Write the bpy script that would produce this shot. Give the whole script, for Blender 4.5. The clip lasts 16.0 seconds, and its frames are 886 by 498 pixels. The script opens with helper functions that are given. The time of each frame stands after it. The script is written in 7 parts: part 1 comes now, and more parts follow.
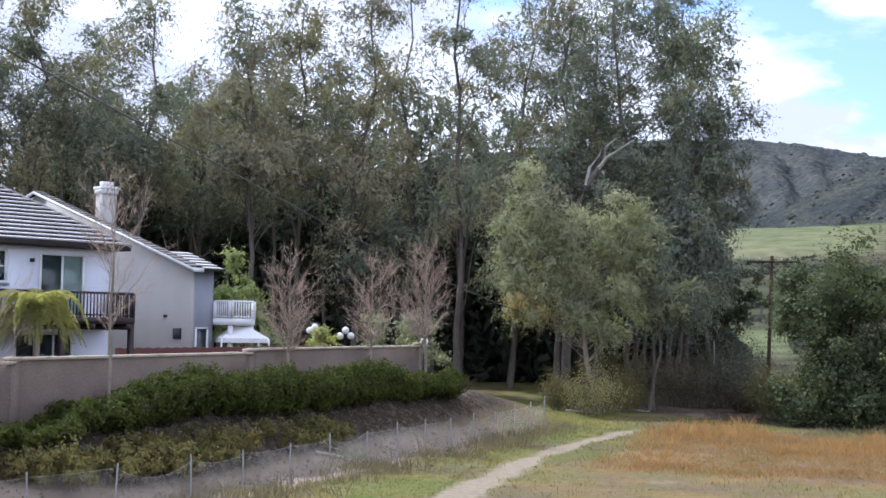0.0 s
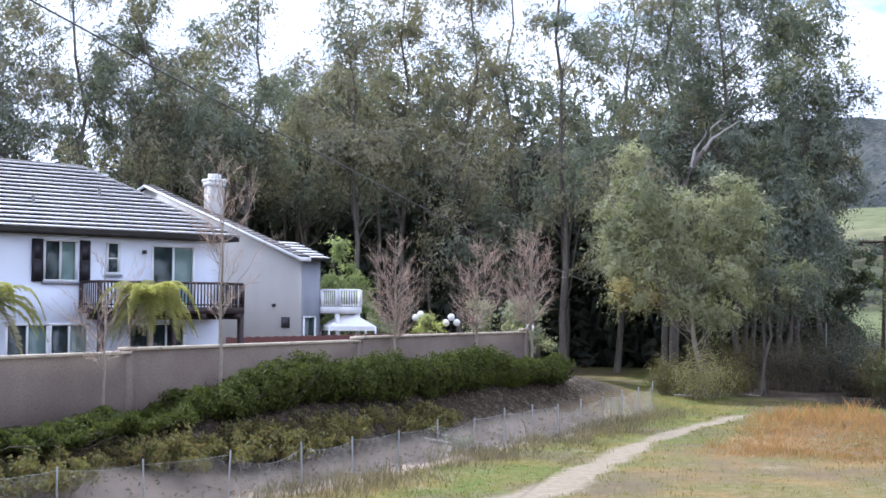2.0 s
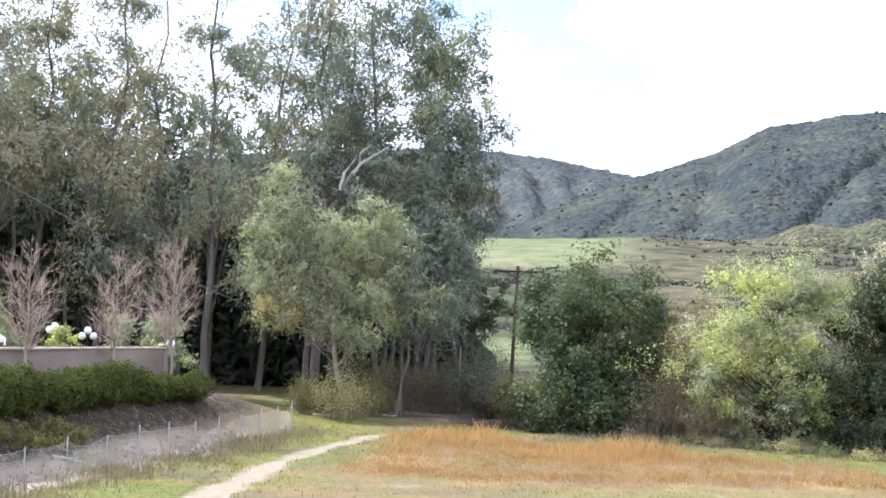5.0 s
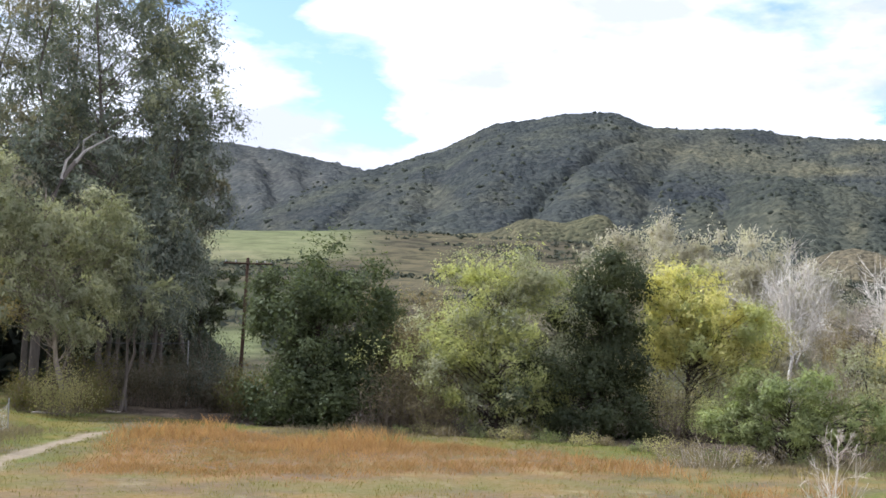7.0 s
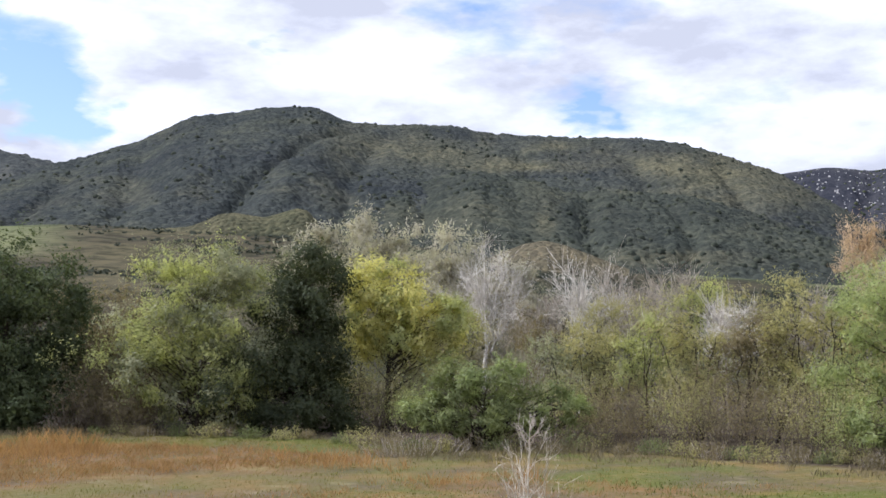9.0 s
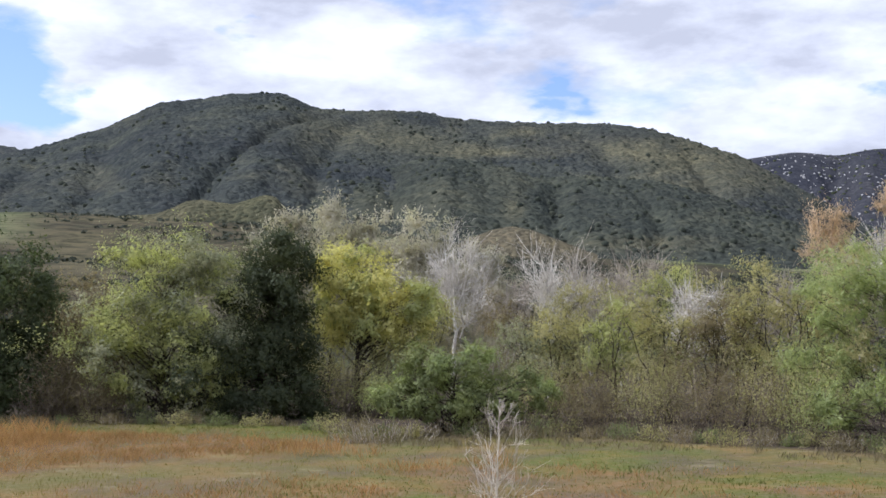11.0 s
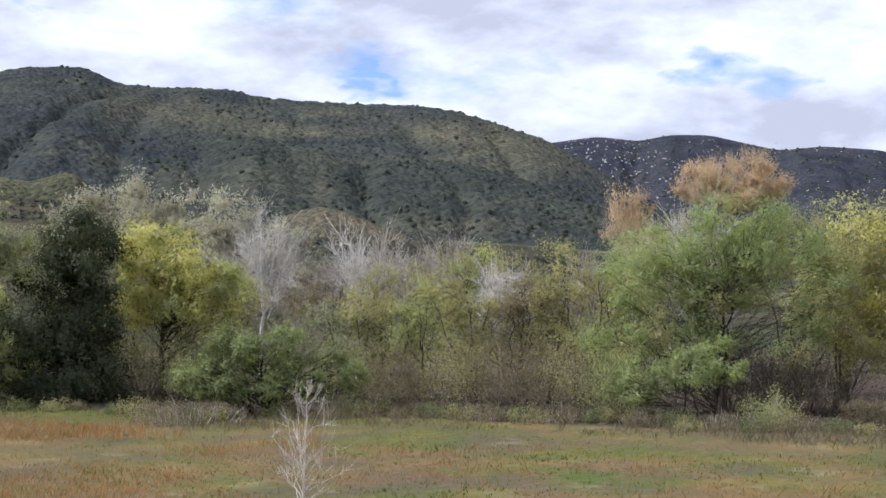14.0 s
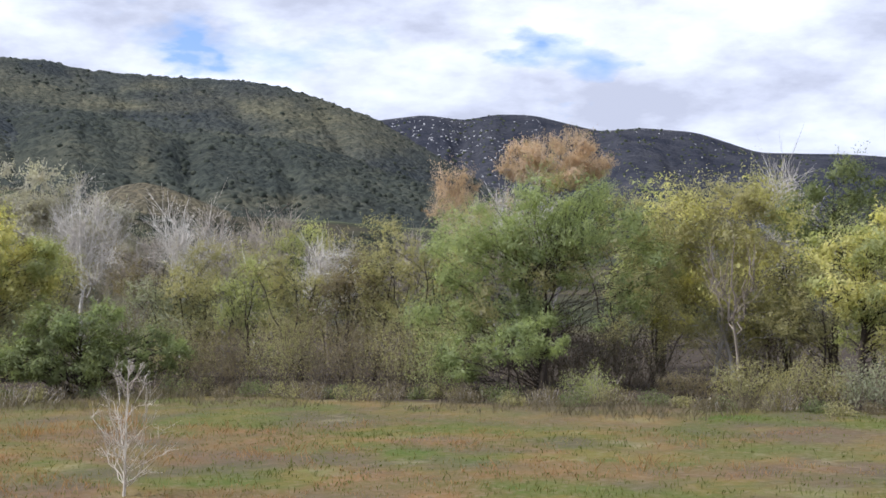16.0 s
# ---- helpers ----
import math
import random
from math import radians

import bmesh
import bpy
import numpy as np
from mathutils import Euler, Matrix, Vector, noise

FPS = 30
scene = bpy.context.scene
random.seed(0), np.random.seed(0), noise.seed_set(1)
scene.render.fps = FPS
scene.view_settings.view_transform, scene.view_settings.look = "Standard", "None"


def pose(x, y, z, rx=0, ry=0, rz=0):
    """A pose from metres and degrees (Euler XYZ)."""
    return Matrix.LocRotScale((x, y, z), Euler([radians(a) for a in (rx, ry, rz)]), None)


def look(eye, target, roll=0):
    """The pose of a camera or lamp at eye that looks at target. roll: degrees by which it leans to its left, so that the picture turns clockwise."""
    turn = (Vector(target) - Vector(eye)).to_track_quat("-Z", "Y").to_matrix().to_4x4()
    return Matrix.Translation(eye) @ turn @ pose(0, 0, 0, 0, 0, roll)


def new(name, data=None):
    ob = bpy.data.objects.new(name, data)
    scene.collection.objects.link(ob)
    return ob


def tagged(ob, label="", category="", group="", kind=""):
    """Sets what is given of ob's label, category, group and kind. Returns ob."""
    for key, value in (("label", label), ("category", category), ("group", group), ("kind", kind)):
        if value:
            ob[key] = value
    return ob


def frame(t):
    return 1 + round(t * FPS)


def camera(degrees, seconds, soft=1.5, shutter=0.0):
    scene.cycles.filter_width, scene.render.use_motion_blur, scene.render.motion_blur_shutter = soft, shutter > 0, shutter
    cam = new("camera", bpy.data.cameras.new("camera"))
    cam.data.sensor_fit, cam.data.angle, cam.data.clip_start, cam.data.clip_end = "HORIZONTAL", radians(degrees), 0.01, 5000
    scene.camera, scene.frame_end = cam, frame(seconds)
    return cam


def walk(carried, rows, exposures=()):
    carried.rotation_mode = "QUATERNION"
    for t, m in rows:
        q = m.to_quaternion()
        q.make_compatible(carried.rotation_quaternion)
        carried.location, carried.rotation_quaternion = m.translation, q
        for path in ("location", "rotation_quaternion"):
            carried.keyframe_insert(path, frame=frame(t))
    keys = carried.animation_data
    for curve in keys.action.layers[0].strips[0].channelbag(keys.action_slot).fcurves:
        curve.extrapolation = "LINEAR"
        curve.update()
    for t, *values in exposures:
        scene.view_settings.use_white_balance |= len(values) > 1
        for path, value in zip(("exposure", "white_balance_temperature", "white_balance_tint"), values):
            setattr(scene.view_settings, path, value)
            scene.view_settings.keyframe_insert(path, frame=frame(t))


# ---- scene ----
EYE = 4.8
cam = camera(37.4, 16.0, soft=1.6)
# seconds, yaw, pitch, lean: the camera stands still and pans to its right
ROWS = [
    (0.0, -0.000, 3.200, -1.000),
    (0.5, 1.232, 3.013, -0.586),
    (1.0, 2.837, 2.770, -0.031),
    (1.5, 4.455, 2.659, -0.150),
    (2.0, 4.562, 2.553, -0.273),
    (2.5, 3.078, 2.636, -0.598),
    (3.0, 1.134, 2.824, -1.034),
    (3.5, -2.814, 2.990, -1.295),
    (4.0, -5.857, 2.887, -1.027),
    (4.2, -6.690, 3.194, -1.316),
    (6.3, -18.794, 3.510, -1.791),
    (6.5, -19.934, 3.527, -1.702),
    (7.0, -22.604, 3.718, -1.621),
    (7.5, -24.729, 3.700, -0.979),
    (8.0, -26.908, 3.737, -0.743),
    (8.5, -30.561, 3.831, -0.545),
    (9.0, -35.679, 3.685, -0.347),
    (9.2, -36.115, 3.730, -0.300),
    (11.3, -37.373, 2.953, 0.150),
    (11.5, -37.676, 2.939, 0.273),
    (12.0, -38.893, 2.785, 0.039),
    (12.5, -40.960, 2.574, 0.131),
    (13.0, -42.397, 2.443, 0.747),
    (13.5, -43.853, 2.298, 0.626),
    (14.0, -45.421, 2.227, 0.108),
    (14.5, -47.119, 1.942, -0.065),
    (15.0, -48.965, 1.673, -0.161),
    (15.5, -51.307, 1.376, 0.162),
    (16.0, -53.005, 1.225, 0.127),
]
EXPOSURES = [(0.0, 0.46, 5580, 14), (2.0, 0.83, 5420, 14), (3.0, 1.25, 5400, 14), (4.0, 1.48, 5450, 13), (6.3, 0.76, 5900, 12), (9.0, 0.1, 5980, 13), (13.0, -0.04, 5800, 13), (16.0, -0.04, 5850, 13)]
walk(cam, [(t, pose(0, 0, EYE, 90 + pitch, 0, yaw) @ pose(0, 0, 0, 0, 0, -lean)) for t, yaw, pitch, lean in ROWS], EXPOSURES)

# ---- light ----
SUN_AZ, SUN_EL = 46.0, 48.0          # degrees to the left of ahead, and up
sun_dir = Vector((-math.sin(radians(SUN_AZ)) * math.cos(radians(SUN_EL)), math.cos(radians(SUN_AZ)) * math.cos(radians(SUN_EL)), math.sin(radians(SUN_EL))))
sun = new("sun", bpy.data.lights.new("sun", "SUN"))
sun.data.energy, sun.data.angle, sun.data.color = 5.0, radians(0.6), (1.0, 0.965, 0.91)
sun.matrix_world = look(sun_dir * 300, (0, 0, 0))


CLOUD_GAPS = [(-10.6, 14.0, 1.6, 0.22), (-15.0, 13.6, 1.6, 0.25), (-18.3, 10.9, 1.5, 0.22), (-19.9, 8.9, 1.3, 0.22), (-29.0, 11.6, 0.9, 0.18), (-42.4, 9.5, 0.6, 0.16), (-57.0, 9.3, 1.6, 0.26), (-59.6, 9.4, 1.4, 0.2),
              (-52.2, 7.6, 1.0, 0.12), (8.4, 13.5, 1.8, 0.2), (-1.6, 12.6, 1.6, 0.22), (14.0, 12.0, 1.6, 0.18), (4.0, 11.0, 1.2, 0.15), (-68.0, 12.0, 2.0, 0.2), (-36.0, 14.0, 1.2, 0.12)]


def build_world():
    world = bpy.data.worlds.new("sky")
    scene.world = world
    world.use_nodes = True
    nt = world.node_tree
    nt.nodes.clear()
    n, l = nt.nodes.new, nt.links.new
    out, bg = n("ShaderNodeOutputWorld"), n("ShaderNodeBackground")
    sky = n("ShaderNodeTexSky")
    sky.sky_type, sky.sun_disc = "NISHITA", False
    sky.sun_elevation, sky.sun_rotation = radians(SUN_EL), radians(-SUN_AZ)
    blue = n("ShaderNodeMix")
    blue.data_type, blue.blend_type = "RGBA", "MULTIPLY"
    blue.inputs[0].default_value = 1.0
    l(sky.outputs[0], blue.inputs[6])
    blue.inputs[7].default_value = (0.145, 0.152, 0.182, 1)
    tc, mp = n("ShaderNodeTexCoord"), n("ShaderNodeMapping")
    mp.inputs["Scale"].default_value = (1.0, 1.0, 2.6)
    mp.inputs["Location"].default_value = (0.35, 0.1, 0.2)
    l(tc.outputs["Generated"], mp.inputs[0])
    cover, shade = n("ShaderNodeTexNoise"), n("ShaderNodeTexNoise")
    for node, scale, detail, rough in ((cover, 4.4, 10, 0.56), (shade, 7.0, 9, 0.56)):
        node.inputs["Scale"].default_value, node.inputs["Detail"].default_value, node.inputs["Roughness"].default_value = scale, detail, rough
        l(mp.outputs[0], node.inputs["Vector"])

    def math_node(op, a, b):
        m = n("ShaderNodeMath")
        m.operation = op
        for socket, v in zip(m.inputs, (a, b)):
            if isinstance(v, bpy.types.NodeSocket):
                l(v, socket)
            else:
                socket.default_value = v
        return m.outputs[0]

    ragged = n("ShaderNodeTexNoise")
    ragged.inputs["Scale"].default_value, ragged.inputs["Detail"].default_value = 16.0, 7
    l(mp.outputs[0], ragged.inputs["Vector"])
    bent = n("ShaderNodeVectorMath")
    bent.operation = "MULTIPLY_ADD"
    l(ragged.outputs["Color"], bent.inputs[0])
    bent.inputs[1].default_value = (0.16, 0.16, 0.10)
    bias = n("ShaderNodeVectorMath")
    bias.operation = "SUBTRACT"
    l(tc.outputs["Generated"], bias.inputs[0])
    bias.inputs[1].default_value = (0.08, 0.08, 0.05)
    l(bias.outputs[0], bent.inputs[2])
    unit = n("ShaderNodeVectorMath")
    unit.operation = "NORMALIZE"
    l(bent.outputs[0], unit.inputs[0])
    # gaps in the cloud through which the blue shows: azimuth, elevation, half width in degrees
    thick = math_node("ADD", cover.outputs[0], 0.06)
    for gap_az, gap_el, half, depth in CLOUD_GAPS:
        dot = n("ShaderNodeVectorMath")
        dot.operation = "DOT_PRODUCT"
        l(unit.outputs[0], dot.inputs[0])
        dot.inputs[1].default_value = (-math.sin(radians(gap_az)) * math.cos(radians(gap_el)), math.cos(radians(gap_az)) * math.cos(radians(gap_el)), math.sin(radians(gap_el)))
        off = math_node("MULTIPLY", math_node("SUBTRACT", dot.outputs["Value"], 1.0), 1 / (radians(half) ** 2))
        thick = math_node("SUBTRACT", thick, math_node("MULTIPLY", math_node("EXPONENT", off, 0.0), depth))
    r1, r2 = n("ShaderNodeValToRGB"), n("ShaderNodeValToRGB")
    r1.color_ramp.elements[0].position, r1.color_ramp.elements[1].position = 0.30, 0.46
    l(thick, r1.inputs[0])
    r2.color_ramp.elements[0].position, r2.color_ramp.elements[0].color = 0.38, (0.66, 0.68, 0.77, 1)
    r2.color_ramp.elements[1].position, r2.color_ramp.elements[1].color = 0.60, (1.12, 1.15, 1.24, 1)
    l(shade.outputs[0], r2.inputs[0])
    mix = n("ShaderNodeMix")
    mix.data_type = "RGBA"
    l(r1.outputs[0], mix.inputs[0])
    l(blue.outputs[2], mix.inputs[6])
    l(r2.outputs[0], mix.inputs[7])
    l(mix.outputs[2], bg.inputs[0])
    bg.inputs[1].default_value = 1.0
    l(bg.outputs[0], out.inputs[0])


build_world()


# ---- materials ----
def node_mat(name):
    m = bpy.data.materials.new(name)
    m.use_nodes = True
    nt = m.node_tree
    nt.nodes.clear()
    out = nt.nodes.new("ShaderNodeOutputMaterial")
    return m, nt, out


def noise_node(nt, scale, detail=5.0, rough=0.55, coord="Object", squash=None):
    tc = nt.nodes.new("ShaderNodeTexCoord")
    tex = nt.nodes.new("ShaderNodeTexNoise")
    tex.inputs["Scale"].default_value, tex.inputs["Detail"].default_value, tex.inputs["Roughness"].default_value = scale, detail, rough
    if squash:
        mp = nt.nodes.new("ShaderNodeMapping")
        mp.inputs["Scale"].default_value = squash
        nt.links.new(tc.outputs[coord], mp.inputs[0])
        nt.links.new(mp.outputs[0], tex.inputs["Vector"])
    else:
        nt.links.new(tc.outputs[coord], tex.inputs["Vector"])
    return tex


def ramp_node(nt, source, stops):
    r = nt.nodes.new("ShaderNodeValToRGB")
    e = r.color_ramp.elements
    while len(e) < len(stops):
        e.new(0.5)
    for k, (p, c) in enumerate(stops):
        e[k].position, e[k].color = p, (*c, 1)
    nt.links.new(source, r.inputs[0])
    return r


def mix_node(nt, fac, a, b, blend="MIX"):
    m = nt.nodes.new("ShaderNodeMix")
    m.data_type, m.blend_type = "RGBA", blend
    for socket, v in ((m.inputs[0], fac), (m.inputs[6], a), (m.inputs[7], b)):
        if isinstance(v, bpy.types.NodeSocket):
            nt.links.new(v, socket)
        elif isinstance(v, tuple):
            socket.default_value = (*v, 1)
        else:
            socket.default_value = v
    return m.outputs[2]


def surface(name, a, b, scale=2.0, fine=25.0, rough=0.8, bump=0.3, dist=0.02, metal=0.0, squash=None, contrast=0.5):
    """A worn surface: two colours over a broad noise, a fine grain and a relief."""
    m, nt, out = node_mat(name)
    p = nt.nodes.new("ShaderNodeBsdfPrincipled")
    broad, grain = noise_node(nt, scale, squash=squash), noise_node(nt, fine, 6, 0.6, squash=squash)
    c = ramp_node(nt, broad.outputs[0], [(0.5 - contrast * 0.4, a), (0.5 + contrast * 0.4, b)])
    g = ramp_node(nt, grain.outputs[0], [(0.3, (0.72, 0.72, 0.72)), (0.7, (1.15, 1.15, 1.15))])
    nt.links.new(mix_node(nt, 1.0, c.outputs[0], g.outputs[0], "MULTIPLY"), p.inputs["Base Color"])
    p.inputs["Roughness"].default_value, p.inputs["Metallic"].default_value = rough, metal
    p.inputs["Specular IOR Level"].default_value = 0.1 if rough > 0.8 else 0.4
    if bump:
        bn = nt.nodes.new("ShaderNodeBump")
        bn.inputs["Strength"].default_value, bn.inputs["Distance"].default_value = bump, dist
        nt.links.new(grain.outputs[0], bn.inputs["Height"])
        nt.links.new(bn.outputs[0], p.inputs["Normal"])
    nt.links.new(p.outputs[0], out.inputs[0])
    return m


def leafy(name, colours, through_light=0.35, gloss=0.025):
    """Leaves: each one takes its own colour from the ramp, larger patches drift, and light comes through."""
    m, nt, out = node_mat(name)
    geo = nt.nodes.new("ShaderNodeNewGeometry")
    mean = tuple(sum(c[i] for c in colours) / len(colours) for i in range(3))
    stops = [(k / max(1, len(colours) - 1), tuple(0.55 * c[i] + 0.45 * mean[i] for i in range(3))) for k, c in enumerate(colours)]
    c1 = ramp_node(nt, geo.outputs["Random Per Island"], stops)
    drift = noise_node(nt, 0.45, 3)
    tone = ramp_node(nt, drift.outputs[0], [(0.3, (0.76, 0.78, 0.78)), (0.7, (1.24, 1.2, 1.1))])
    col = mix_node(nt, 1.0, c1.outputs[0], tone.outputs[0], "MULTIPLY")
    d, t, g, s1, s2 = (nt.nodes.new(k) for k in ("ShaderNodeBsdfDiffuse", "ShaderNodeBsdfTranslucent", "ShaderNodeBsdfGlossy", "ShaderNodeMixShader", "ShaderNodeMixShader"))
    nt.links.new(col, d.inputs[0])
    nt.links.new(mix_node(nt, 1.0, col, (1.15, 1.2, 0.8), "MULTIPLY"), t.inputs[0])
    g.inputs["Roughness"].default_value = 0.6
    g.inputs[0].default_value = (0.8, 0.85, 0.9, 1)
    s1.inputs[0].default_value, s2.inputs[0].default_value = through_light, gloss
    nt.links.new(d.outputs[0], s1.inputs[1])
    nt.links.new(t.outputs[0], s1.inputs[2])
    nt.links.new(s1.outputs[0], s2.inputs[1])
    nt.links.new(g.outputs[0], s2.inputs[2])
    nt.links.new(s2.outputs[0], out.inputs[0])
    return m


def glass_mat(name):
    m, nt, out = node_mat(name)
    t, g, s = (nt.nodes.new(k) for k in ("ShaderNodeBsdfTransparent", "ShaderNodeBsdfGlossy", "ShaderNodeMixShader"))
    t.inputs[0].default_value = (0.8, 0.86, 0.86, 1)
    g.inputs["Roughness"].default_value = 0.03
    s.inputs[0].default_value = 0.07
    nt.links.new(t.outputs[0], s.inputs[1])
    nt.links.new(g.outputs[0], s.inputs[2])
    nt.links.new(s.outputs[0], out.inputs[0])
    return m


